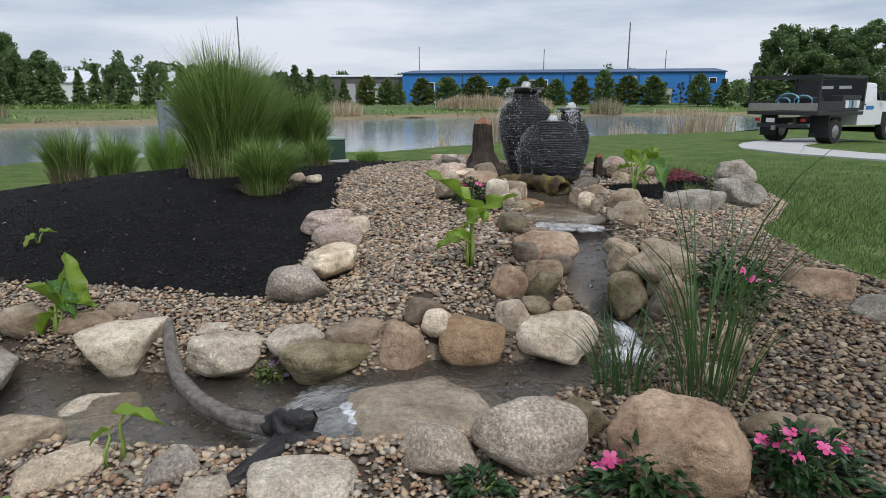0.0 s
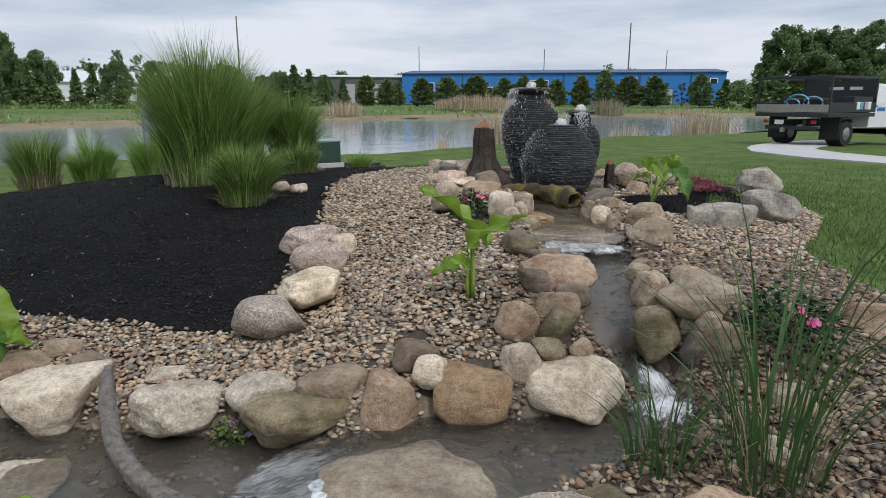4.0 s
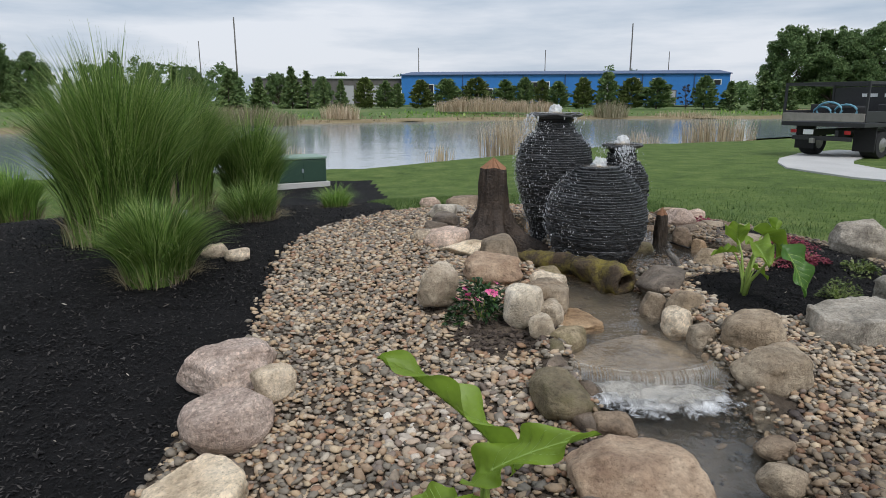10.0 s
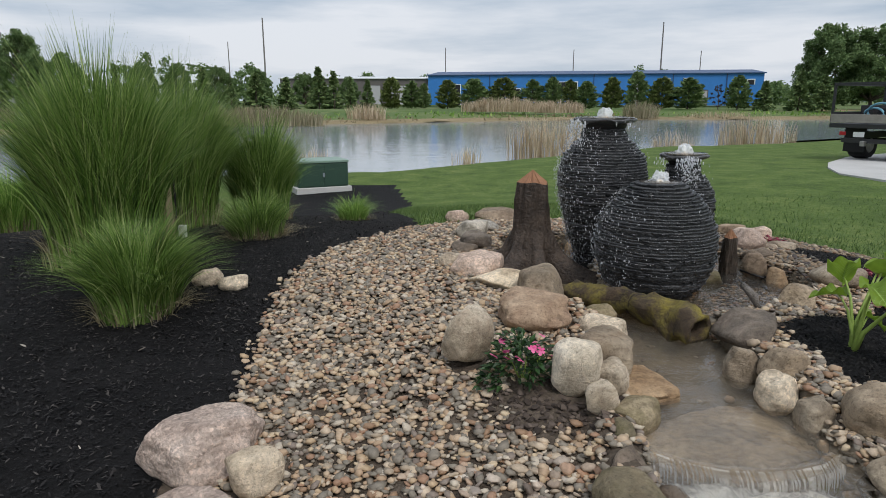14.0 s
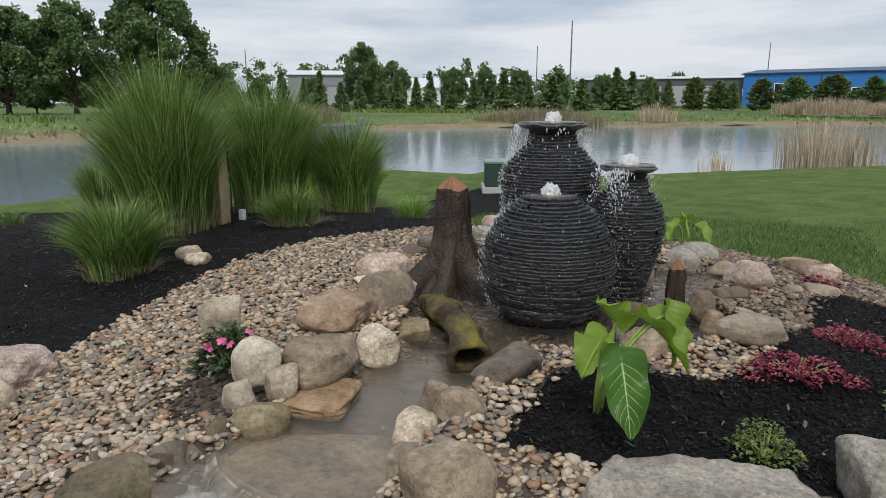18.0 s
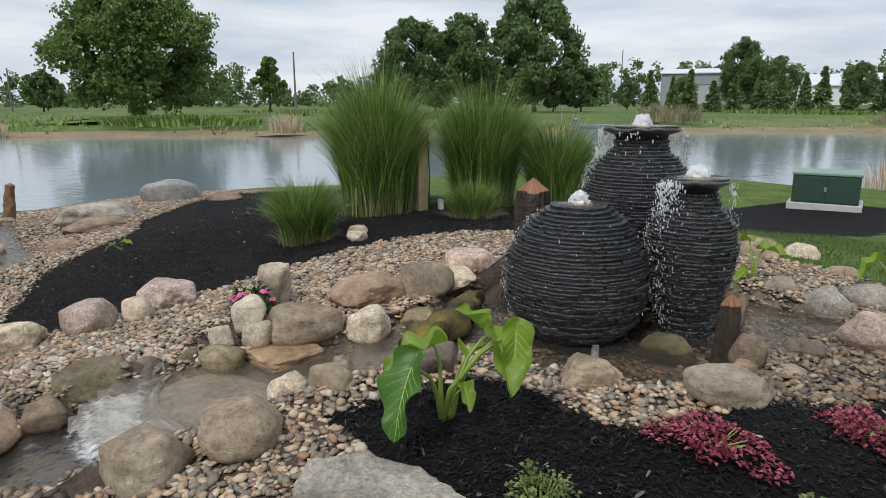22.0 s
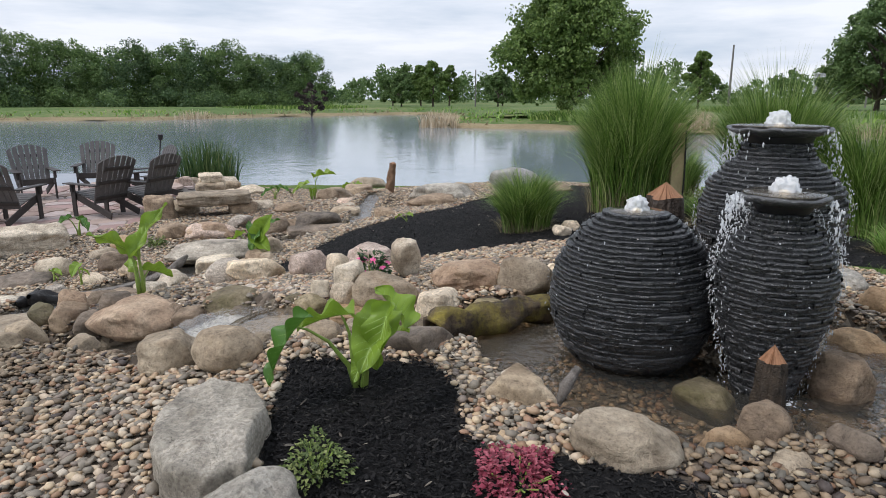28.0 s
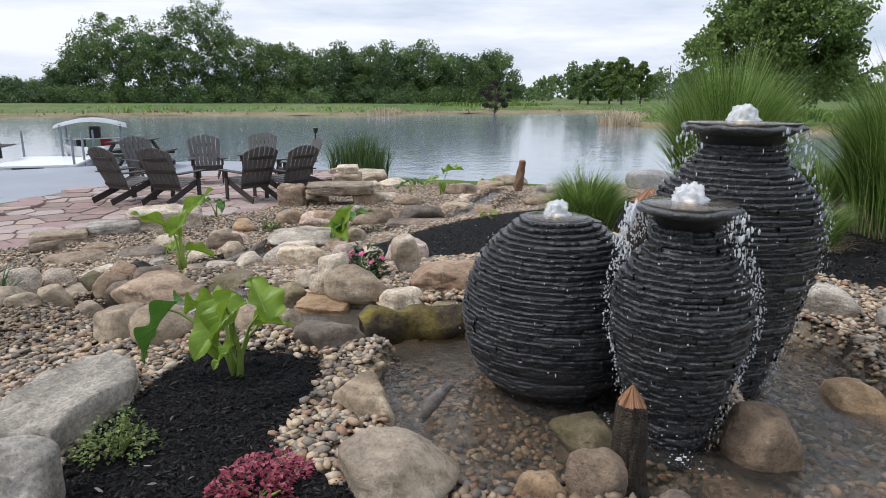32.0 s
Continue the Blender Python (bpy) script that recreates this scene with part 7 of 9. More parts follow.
taro_of(-2.390, 3.740, 0.140, [(0.017, 0.061, 0.275, 0.055, 0.17, 0.475, 0.21, 0, 0.8, 0.1, 0.5), (0.0, 0.02, 0.29, 0.163, -0.03, 0.149, 0.14, 1), (0.0, 0.0, 0.20, -0.12, 0.00, 0.350, 0.18, 0, 0.7, 0.2, 0.6), (0.06, 0.05, 0.19, 0.16, 0.20, 0.13, 0.17, 0, 0.7, 0.1, 0.6), (-0.02, -0.02, 0.12, -0.10, -0.05, 0.02, 0.13, 0)], "green elephant-ear plant among stones at the pool", 3)
taro(1.50, 9.35, [(100, 0.08, 0.26, 0.18, 0.13, 10, 0), (240, 0.10, 0.22, 0.16, 0.12, 35, 0), (330, 0.12, 0.20, 0.16, 0.12, 30, 0)], "small yellow-green elephant-ear plant at the lawn's edge", 4)
taro(-1.38, 2.42, [(20, 0.05, 0.22, 0.16, 0.10, 10, 0), (170, 0.03, 0.15, 0.10, 0.05, 20, 0)], "small green water plant standing in the pool", 5, foot=0.02)
taro(-3.1, 3.35, [(120, 0.12, 0.38, 0.24, 0.16, -30, 1), (300, 0.12, 0.30, 0.24, 0.16, 30, 0), (30, 0.10, 0.2, 0.18, 0.14, 45, 0), (200, 0.10, 0.34, 0.22, 0.14, -20, 1)], "elephant-ear plant at the second stream", 6)
taro(-3.9, 0.50, [(60, 0.12, 0.26, 0.2, 0.14, 20, 1), (200, 0.12, 0.24, 0.2, 0.14, 30, 1), (320, 0.1, 0.28, 0.18, 0.12, 10, 1)], "dark green elephant-ear plant beside patio boulders", 7)
taro(-8.2, 2.35, [(90, 0.12, 0.50, 0.36, 0.24, -20, 0), (300, 0.14, 0.34, 0.3, 0.2, 20, 0), (200, 0.1, 0.2, 0.2, 0.16, 45, 0)], "bright green elephant-ear plant near the pond", 8)
taro(-8.9, 1.3, [(80, 0.1, 0.30, 0.26, 0.10, 10, 1), (200, 0.12, 0.28, 0.26, 0.10, 15, 1), (320, 0.12, 0.26, 0.26, 0.10, 15, 1)], "dark-leaved canna plant near the pond", 9)
taro(-10.2, 2.6, [(60, 0.1, 0.26, 0.24, 0.16, 0, 0), (260, 0.12, 0.22, 0.2, 0.14, 20, 0)], "small elephant-ear plant among shore stones", 10)
taro(-3.35, 5.15, [(60, 0.05, 0.12, 0.1, 0.08, 0, 0), (260, 0.05, 0.1, 0.1, 0.07, 20, 0)], "tiny yellow-green elephant-ear plant in gravel", 12)
taro(-1.6, 1.95, [(60, 0.05, 0.14, 0.1, 0.07, 0, 0), (220, 0.06, 0.12, 0.1, 0.07, 20, 0)], "tiny green elephant-ear plant among stones", 13)
taro(1.08, 8.55, [(30, 0.06, 0.22, 0.16, 0.10, 0, 0), (160, 0.05, 0.26, 0.14, 0.10, 5, 0), (280, 0.10, 0.08, 0.16, 0.08, 25, 0)], "small yellow-green elephant-ear plant behind the urns", 14)


def leaves_at(rng, P, D, length, width, fold=0.25):
    """Small folded leaves at points P that point along D."""
    n = len(P)
    D = D / np.linalg.norm(D, axis=1)[:, None]
    S = np.cross(D, np.tile([0, 0, 1.0], (n, 1)) + rng.normal(0, 0.25, (n, 3)))
    S /= np.linalg.norm(S, axis=1)[:, None] + 1e-9
    N = np.cross(S, D)
    L, W = (length * rng.uniform(0.65, 1.2, n))[:, None], (width * rng.uniform(0.7, 1.2, n))[:, None]
    mid = P + D * L * 0.5
    V = np.stack([P, mid + S * W / 2 + N * W * fold, P + D * L - N * L * 0.15, mid - S * W / 2 + N * W * fold, mid], 1)
    f = np.array([[0, 4, 1], [1, 4, 2], [2, 4, 3], [3, 4, 0]])
    return V.reshape(-1, 3), (np.arange(n)[:, None, None] * 5 + f[None]).reshape(-1, 3)


def bedding(name, x, y, rx, ry, h, n, length, width, mat, label, seed, flowers=0, petal=None, size=0.04, dz=0.0):
    rng = np.random.default_rng(seed)
    t = thing(name, (x, y, height(x, y) - 0.01 + dz), label, "flower" if flowers else "plant", "bedding plants")
    a, r, u = rng.uniform(0, 2 * math.pi, n), np.sqrt(rng.uniform(0, 1, n)), rng.uniform(0.25, 1.0, n)
    r = r * (1 + 0.30 * np.sin(2 * a + seed) + 0.22 * np.sin(5 * a + 2 * seed))
    top = np.sqrt(np.maximum(0.08, 1 - 0.85 * r * r)) * (1 + 0.2 * np.sin(3 * a + seed))
    P = np.stack([rx * r * np.cos(a), ry * r * np.sin(a), h * top * u], 1)
    D = np.stack([np.cos(a) * (0.3 + r), np.sin(a) * (0.3 + r), rng.uniform(-0.25, 0.7, n)], 1) + rng.normal(0, 0.3, (n, 3))
    V, Fs = leaves_at(rng, P, D, length, width)
    tagged(part("foliage", fast_mesh("foliage", V, Fs, mat), None, t), kind="stuff")
    st = bmesh.new()
    for k in range(9):
        b = rng.uniform(0, 2 * math.pi)
        rod(st, (0, 0, 0), (0.6 * rx * math.cos(b), 0.6 * ry * math.sin(b), h * 0.7), 0.004, 0.002, 5)
    tagged(part("stalk", st, TARO_STEM, t), kind="stuff")
    for k in range(flowers):
        b, q = rng.uniform(0, 2 * math.pi), math.sqrt(rng.uniform(0.05, 1.0))
        c = Vector((rx * q * math.cos(b), ry * q * math.sin(b), h * math.sqrt(1 - 0.8 * q * q) * rng.uniform(0.92, 1.1)))
        bm = bmesh.new()
        m = Matrix.Translation(c) @ Euler((rng.normal(0, 0.5), rng.normal(0, 0.5), rng.uniform(0, 6))).to_matrix().to_4x4()
        for i in range(5):
            w = 2 * math.pi * i / 5
            s = size * rng.uniform(0.85, 1.15)
            pts = [(0, 0, 0), (0.35, -0.30, 0.06), (0.85, -0.36, 0.02), (1.0, 0, -0.05), (0.85, 0.36, 0.02), (0.35, 0.30, 0.06)]
            vs = [bm.verts.new(m @ Vector((s * (p * math.cos(w) - o * math.sin(w)), s * (p * math.sin(w) + o * math.cos(w)), s * z + 0.001 * i))) for p, o, z in pts]
            bm.faces.new(vs)
        part("blossom", bm, petal, t)
    return t


bedding("impatiens", 0.23, 5.66, 0.14, 0.12, 0.22, 430, 0.046, 0.022, LEAF_SMALL, "dark-leaved impatiens with rose-pink blossoms in gravel", 1, 12, PETAL_PINK, 0.021)
bedding("impatiens", 0.72, 2.10, 0.17, 0.14, 0.17, 300, 0.07, 0.032, LEAF_SMALL, "dark-leaved impatiens with pink blossoms beside a boulder", 2, 7, PETAL_PINK, 0.032)
bedding("impatiens", 1.28, 2.10, 0.20, 0.15, 0.20, 380, 0.07, 0.032, LEAF_SMALL, "dark-leaved impatiens with pink blossoms beside a boulder", 3, 11, PETAL_PINK, 0.034)
bedding("impatiens", 0.12, 2.15, 0.10, 0.09, 0.09, 150, 0.06, 0.028, LEAF_SMALL, "small dark-leaved impatiens in front gravel", 4)
bedding("impatiens", 1.58, 3.45, 0.22, 0.20, 0.24, 420, 0.06, 0.028, LEAF_SMALL, "dark-leaved impatiens with a few pink blossoms", 5, 5, PETAL_PINK, 0.028)
bedding("violas", -0.98, 3.36, 0.085, 0.07, 0.13, 220, 0.035, 0.022, LEAF_SAGE, "small violas with violet blossoms at the pool's edge", 6, 6, PETAL_VIOLET, 0.018)
bedding("coral_bells", 2.36, 6.62, 0.17, 0.14, 0.085, 1000, 0.019, 0.015, LEAF_RED, "burgundy-leaved low plant in black mulch", 7)
bedding("coral_bells", 2.55, 7.11, 0.15, 0.13, 0.085, 900, 0.019, 0.015, LEAF_RED, "burgundy-leaved low plant in black mulch", 8)
bedding("coral_bells", 2.44, 8.49, 0.13, 0.10, 0.06, 170, 0.034, 0.028, LEAF_RED, "burgundy-leaved low plant near the lawn", 9)
bedding("low_shrub", 2.28, 5.99, 0.11, 0.10, 0.14, 520, 0.018, 0.014, LEAF_SAGE, "grey-green low leafy shrub in black mulch", 10)
bedding("low_shrub", 2.77, 6.61, 0.13, 0.10, 0.09, 240, 0.03, 0.022, LEAF_SAGE, "yellow-green creeping plant in black mulch", 12)
bedding("low_shrub", -3.4, 1.95, 0.16, 0.13, 0.13, 200, 0.04, 0.03, LEAF_SAGE, "small pale green leafy plant among stones", 13)
bedding("low_shrub", -4.55, 3.35, 0.12, 0.10, 0.07, 120, 0.03, 0.02, LEAF_SAGE, "small creeping plant at the second stream", 14)

# ---- lawn blades near the path of the camera ----
lr = np.random.default_rng(88)
x, y = lr.uniform(1.8, 8.0, 90000), lr.uniform(1.0, 14.0, 90000)
keep = ~inside(GARDEN, x, y) & (lr.uniform(0, 1, len(x)) < np.exp(-np.maximum(0, np.hypot(x - 3.0, y - 5.0) - 1.5) / 3.0))
x, y = x[keep], y[keep]
x2, y2 = lr.uniform(-1.2, 3.0, 16000), lr.uniform(8.8, 13.0, 16000)
k2 = ~inside(GARDEN, x2, y2) & ~inside(MULCH_WEST, x2, y2)
x, y = np.concatenate([x, x2[k2]]), np.concatenate([y, y2[k2]])
n = len(x)
a, h, w = lr.uniform(0, 6.28, n), lr.uniform(0.03, 0.065, n), lr.uniform(0.003, 0.006, n)
z, lx, ly = land(x, y) - 0.005, lr.normal(0, 0.025, n), lr.normal(0, 0.025, n)
V = np.stack([np.stack([x - w * np.cos(a), y - w * np.sin(a), z], 1), np.stack([x + w * np.cos(a), y + w * np.sin(a), z], 1), np.stack([x + lx, y + ly, z + h], 1)], 1).reshape(-1, 3)
tagged(new("lawn_grass", fast_mesh("lawn_grass", V, np.arange(3 * n).reshape(-1, 3), LAWN_BLADE)), "short mown green lawn grass", "grass", kind="stuff")


# ---- trees ----
def crown(rng, clusters, leaves, size, cl_r):
    """Leaf cards gathered in clumps, each card a bent pair of triangles."""
    out = []
    for c in clusters:
        n = leaves
        d = rng.normal(size=(n, 3))
        d /= np.linalg.norm(d, axis=1)[:, None]
        p = np.asarray(c[:3]) + d * (cl_r * c[3] * rng.uniform(0.15, 1.0, n) ** 0.45)[:, None] * np.array([1, 1, 0.8])
        u = rng.normal(size=(n, 3))
        u /= np.linalg.norm(u, axis=1)[:, None]
        v = np.cross(u, d + rng.normal(0, 0.5, (n, 3)))
        v /= np.linalg.norm(v, axis=1)[:, None] + 1e-9
        s = (size * rng.uniform(0.6, 1.3, n))[:, None]
        V = np.stack([p - u * s, p + v * s * 0.6, p + u * s, p - v * s * 0.6], 1).reshape(-1, 3)
        out.append((V, np.arange(4 * n).reshape(-1, 4)))
    return join(out)


def tree_meshes(seed, h, w, bare=0.18, clusters=46, leaves=70, leaf=0.22, mat=None, flat=1.0, limbs=15):
    """Trunk with limbs that each carry a lobe of the crown, so that the outline is broken and sky shows between lobes."""
    rng = np.random.default_rng(seed)
    lobes, tr = [], []
    lo, hi = h * bare, h * 0.93
    tr.append(tube([(0, 0, -0.3), (0.02 * w, 0, h * 0.2), (-0.02 * w, 0.02 * w, h * 0.5), (0.01 * w, 0, h * 0.9)], [0.030 * h, 0.022 * h, 0.014 * h, 0.003 * h], 8))
    for k in range(limbs):
        u = (k + rng.uniform(0.1, 0.9)) / limbs
        a = k * 2.4 + rng.uniform(-0.5, 0.5)
        reach = w / 2 * math.sin(math.pi * min(1.0, 0.20 + 0.72 * u)) ** 0.8 * rng.uniform(0.5, 0.85)
        z = lo + (hi - lo) * (0.12 + 0.80 * u)
        size = w * rng.uniform(0.10, 0.18) * (1.0 - 0.2 * u)
        c = (reach * math.cos(a), reach * math.sin(a), z)
        lobes.append((c, size))
        z0 = max(h * 0.10, z - reach * 0.9)
        tr.append(tube([(0, 0, z0), (c[0] * 0.5, c[1] * 0.5, z0 + (z - z0) * 0.45), c], [0.011 * h, 0.007 * h, 0.002 * h], 6))
    lobes.append(((0, 0, h * 0.86), w * 0.16))
    lobes.append(((0, 0, h * (bare + 0.5 * (1 - bare))), w * 0.24))
    cl = []
    for k in range(clusters):
        c, size = lobes[k % len(lobes)]
        d = rng.normal(size=3)
        d *= rng.uniform(0.35, 1.05) / np.linalg.norm(d)
        cl.append((c[0] + d[0] * size, c[1] + d[1] * size, min(h, max(lo * 0.8, c[2] + d[2] * size * 0.8)), rng.uniform(0.5, 1.3)))
    V, Fs = crown(rng, cl, leaves, leaf, w * 0.082)
    cm = fast_mesh("crown", V, Fs, mat or LEAF_OAK)
    V, Fs = join([(np.array([v[:] for v in a]), np.array(b)) for a, b in tr])
    return fast_mesh("trunk", V, Fs, BARK, True), cm


def conifer_meshes(seed, h, w, mat, dense=1.0, column=0.0):
    """A spruce (column 0) or a bushy evergreen (column 1) of sprays on whorled boughs, ragged at the edge."""
    rng = np.random.default_rng(seed)
    n = int(2300 * dense)
    whorls = 15
    boughs = []
    for k in range(whorls * 9):
        s = min(0.985, (k // 9 + rng.uniform(0.0, 0.9)) / whorls)
        full = (math.sin(math.pi * min(1.0, s * 0.70 + 0.30)) ** 0.6 if column else (1 - s) ** 0.9) * rng.uniform(0.66, 1.14)
        boughs.append((s, rng.uniform(0, 2 * math.pi), max(0.05, full) * w / 2))
    B = np.array(boughs)
    i = rng.integers(0, len(B), n)
    s, a, reach = B[i, 0], B[i, 1] + rng.normal(0, 0.16, n), B[i, 2]
    q = rng.uniform(0.15, 1.0, n) ** 0.6
    tilt = (0.12 if column else -0.22)
    p = np.stack([reach * q * np.cos(a), reach * q * np.sin(a), np.minimum(0.05 * h + s * h * 0.94 + reach * q * tilt * 0.6 + rng.normal(0, 0.016 * h, n), h)], 1)
    o = np.stack([np.cos(a), np.sin(a), rng.uniform(-0.5, 0.4, n) + column * 0.7], 1) + rng.normal(0, 0.35, (n, 3))
    o /= np.linalg.norm(o, axis=1)[:, None]
    t = np.cross(o, rng.normal(size=(n, 3)))
    t /= np.linalg.norm(t, axis=1)[:, None]
    k = (0.038 * h * rng.uniform(0.5, 1.6, n))[:, None]
    V = np.stack([p - o * k, p + t * k * 0.5, p + o * k * 1.3, p - t * k * 0.5], 1).reshape(-1, 3)
    cm = fast_mesh("crown", V, np.arange(4 * n).reshape(-1, 4), mat)
    V, Fs = tube([(0, 0, -0.2), (0, 0, h * 0.5), (0, 0, h * 0.95)], [0.02 * h, 0.014 * h, 0.003 * h], 6)
    return fast_mesh("trunk", [v[:] for v in V], Fs, BARK, True), cm


def plant_tree(meshes, x, y, label, name="tree", group="", turn=0.0, z=None):
    t = thing(name, (x, y, height(x, y) - 0.05 if z is None else z), label, "tree", group, turn=turn)
    part("trunk", meshes[0], None, t)
    part("crown", meshes[1], None, t)
    return t


# ---- trees across the water ----
EVERGREEN = [conifer_meshes(40 + k, 4.2, 3.3, LEAF_SPRUCE if k % 3 else LEAF_YEL, 1.9, 1.0) for k in range(5)]
SPRUCE = [conifer_meshes(50 + k, 5.0, 3.0, LEAF_SPRUCE, 1.3, 0.0) for k in range(4)]


def hedge_tree(k, x, y, top, wide, kind="column"):
    base = height(x, y)
    m = (EVERGREEN[k % 5] if kind == "column" else SPRUCE[k % 4])
    t = plant_tree(m, x, y, "clipped dark evergreen tree on the far bank" if kind == "column" else "dark green spruce tree on the far bank", "evergreen_tree" if kind == "column" else "spruce_tree", "evergreens along the far bank", turn=57.0 * k)
    s = (top - base) / (4.2 if kind == "column" else 5.6)
    for c in t.children:
        c.scale = (wide / 3.2 * (1.2 if kind == "column" else 1.15),) * 2 + (s,)
    return t


for k, (x, y, top, wide) in enumerate([(-23.8, 104.4, 7.5, 4.1), (-21.6, 104.9, 6.9, 3.6), (-19.1, 105.4, 5.9, 2.3), (-16.5, 105.9, 5.5, 2.7), (-28.4, 103.2, 5.6, 3.2), (-32.8, 101.9, 5.9, 4.1), (44.9, 96.9, 6.4, 3.4), (47.5, 95.6, 5.9, 3.6), (41.0, 98.7, 5.0, 3.5)]):
    hedge_tree(k, x, y, top, wide, "spruce")
for k, (x, y, top, wide) in enumerate([(-12.9, 106.4, 5.3, 2.9), (-9.7, 106.7, 4.7, 2.7), (-7.8, 106.9, 4.4, 1.8), (-4.1, 107.1, 4.9, 3.2), (0.1, 107.2, 5.1, 4.1), (4.7, 107.0, 5.3, 4.1), (9.1, 106.7, 4.9, 3.5), (12.2, 106.4, 5.3, 2.7), (14.8, 106.1, 4.9, 2.5), (17.2, 105.7, 4.7, 3.2)]):
    hedge_tree(k, x, y, top, wide)
for k, (x, y, top, wide) in enumerate([(21.0, 105.0, 5.2, 2.9), (24.6, 104.2, 6.0, 3.2), (28.0, 103.3, 5.2, 3.5), (31.5, 102.2, 5.0, 4.1), (37.8, 100.0, 5.3, 2.9)]):
    hedge_tree(k + 3, x, y, top, wide)
for k, (x, y, top, wide) in enumerate([(-60.1, 71.3, 6.5, 2.8), (-58.0, 73.2, 5.7, 2.0), (-56.4, 74.6, 6.6, 2.8), (-54.2, 76.4, 5.0, 2.6), (-52.2, 77.9, 5.6, 2.3), (-49.8, 79.7, 6.1, 2.8), (-48.0, 80.8, 6.4, 2.8), (-45.7, 82.3, 5.7, 2.3), (-44.1, 83.3, 6.6, 2.8), (-41.5, 84.8, 4.9, 2.6), (-38.8, 86.2, 5.6, 2.8), (-35.1, 88.0, 6.7, 3.6), (-32.0, 89.3, 5.2, 2.4), (-29.0, 90.5, 5.9, 4.0), (-25.3, 91.8, 5.4, 3.2)]):
    hedge_tree(k, x, y, top, wide, "spruce")
bare = tree_meshes(77, 4.0, 2.8, 0.05, 16, 30, 0.12, LEAF_PLUM)
plant_tree(bare, 35.4, 100.9, "small reddish half-bare tree on the far bank")
big_oak = tree_meshes(60, 13.8, 14.5, 0.04, 440, 130, 0.175, LEAF_OAK, limbs=34)
plant_tree(big_oak, -62.0, 10.1, "broad spreading green tree on the grassy spit")
oak2 = tree_meshes(61, 12.8, 11.0, 0.06, 300, 110, 0.18, LEAF_DARK, limbs=28)
oak3 = tree_meshes(62, 12.6, 11.5, 0.06, 300, 110, 0.18, LEAF_DARK, limbs=28)
plant_tree(oak3, -75.2, 44.2, "large dark broad-leaved tree on the far bank", group="trees on the far bank")
plant_tree(oak2, -72.2, 50.0, "large dark broad-leaved tree on the far bank", group="trees on the far bank", turn=80)
big = plant_tree(oak3, -67.0, 57.6, "large dark broad-leaved tree on the far bank", group="trees on the far bank", turn=140)
for c in big.children:
    c.scale = (1.15, 1.15, 1.25)
cone = tree_meshes(63, 8.0, 4.4, 0.08, 240, 80, 0.17, LEAF_OAK)
plant_tree(cone, -88.4, 28.3, "small upright green tree in the meadow")
small = tree_meshes(64, 6.2, 5.2, 0.06, 150, 80, 0.19, LEAF_DARK)
for k, (x, y) in enumerate([(-104.3, -15.3), (-106.1, 0.6), (-118.2, -19.8), (-120.9, 0.7), (-105.2, -10.1), (-119.2, -14.6), (-120.0, -9.3)]):
    plant_tree(small if k < 4 else cone, x, y, "rounded dark tree standing in the far meadow", group="trees in the far meadow", turn=70 * k)
for k, (x, y) in enumerate([(-77.5, 41.0), (-74.5, 46.8), (-71.5, 52.5), (-68.0, 55.5), (-66.5, 60.5), (-64.5, 63.5)]):
    plant_tree(small, x, y, "low dark tree under the large trees on the far bank", group="trees on the far bank", turn=47 * k)
plum = tree_meshes(65, 5.4, 4.8, 0.25, 26, 70, 0.16, LEAF_PLUM)
plant_tree(plum, -76.3, -21.2, "small purple-leaved tree on the far bank")
for k, (x, y) in enumerate([(53.7, 107.3), (58.9, 104.5), (63.7, 101.7)]):
    plant_tree(oak3 if k % 2 else oak2, x, y, "tall dark broad-leaved tree behind the pond", group="trees behind the pond", turn=50 * k)
for k, (x, y) in enumerate([(-71.6, 108.5)]):
    plant_tree(cone, x, y, "tall dark broad-leaved tree behind the pond", group="trees behind the pond", turn=33 + 50 * k)

for k, (x, y, tall) in enumerate([(-61.0, 91.0, 10.7), (-67.5, 86.0, 5.5), (-56.6, 93.0, 7.8), (-51.0, 103.0, 7.4), (-46.0, 105.0, 7.1), (-40.5, 107.0, 7.0), (-35.0, 110.0, 6.4), (-28.0, 112.0, 6.1), (-78.0, 85.0, 5.4), (-88.0, 78.0, 5.6), (-21.0, 114.0, 5.3)]):
    t = plant_tree((oak2, oak3)[k % 2], x, y, "dark broad-leaved tree behind the row of spruces", group="trees behind the spruces", turn=61 * k)
    for c in t.children:
        c.scale = (tall / 15.5, tall / 15.5, tall / 12.7)

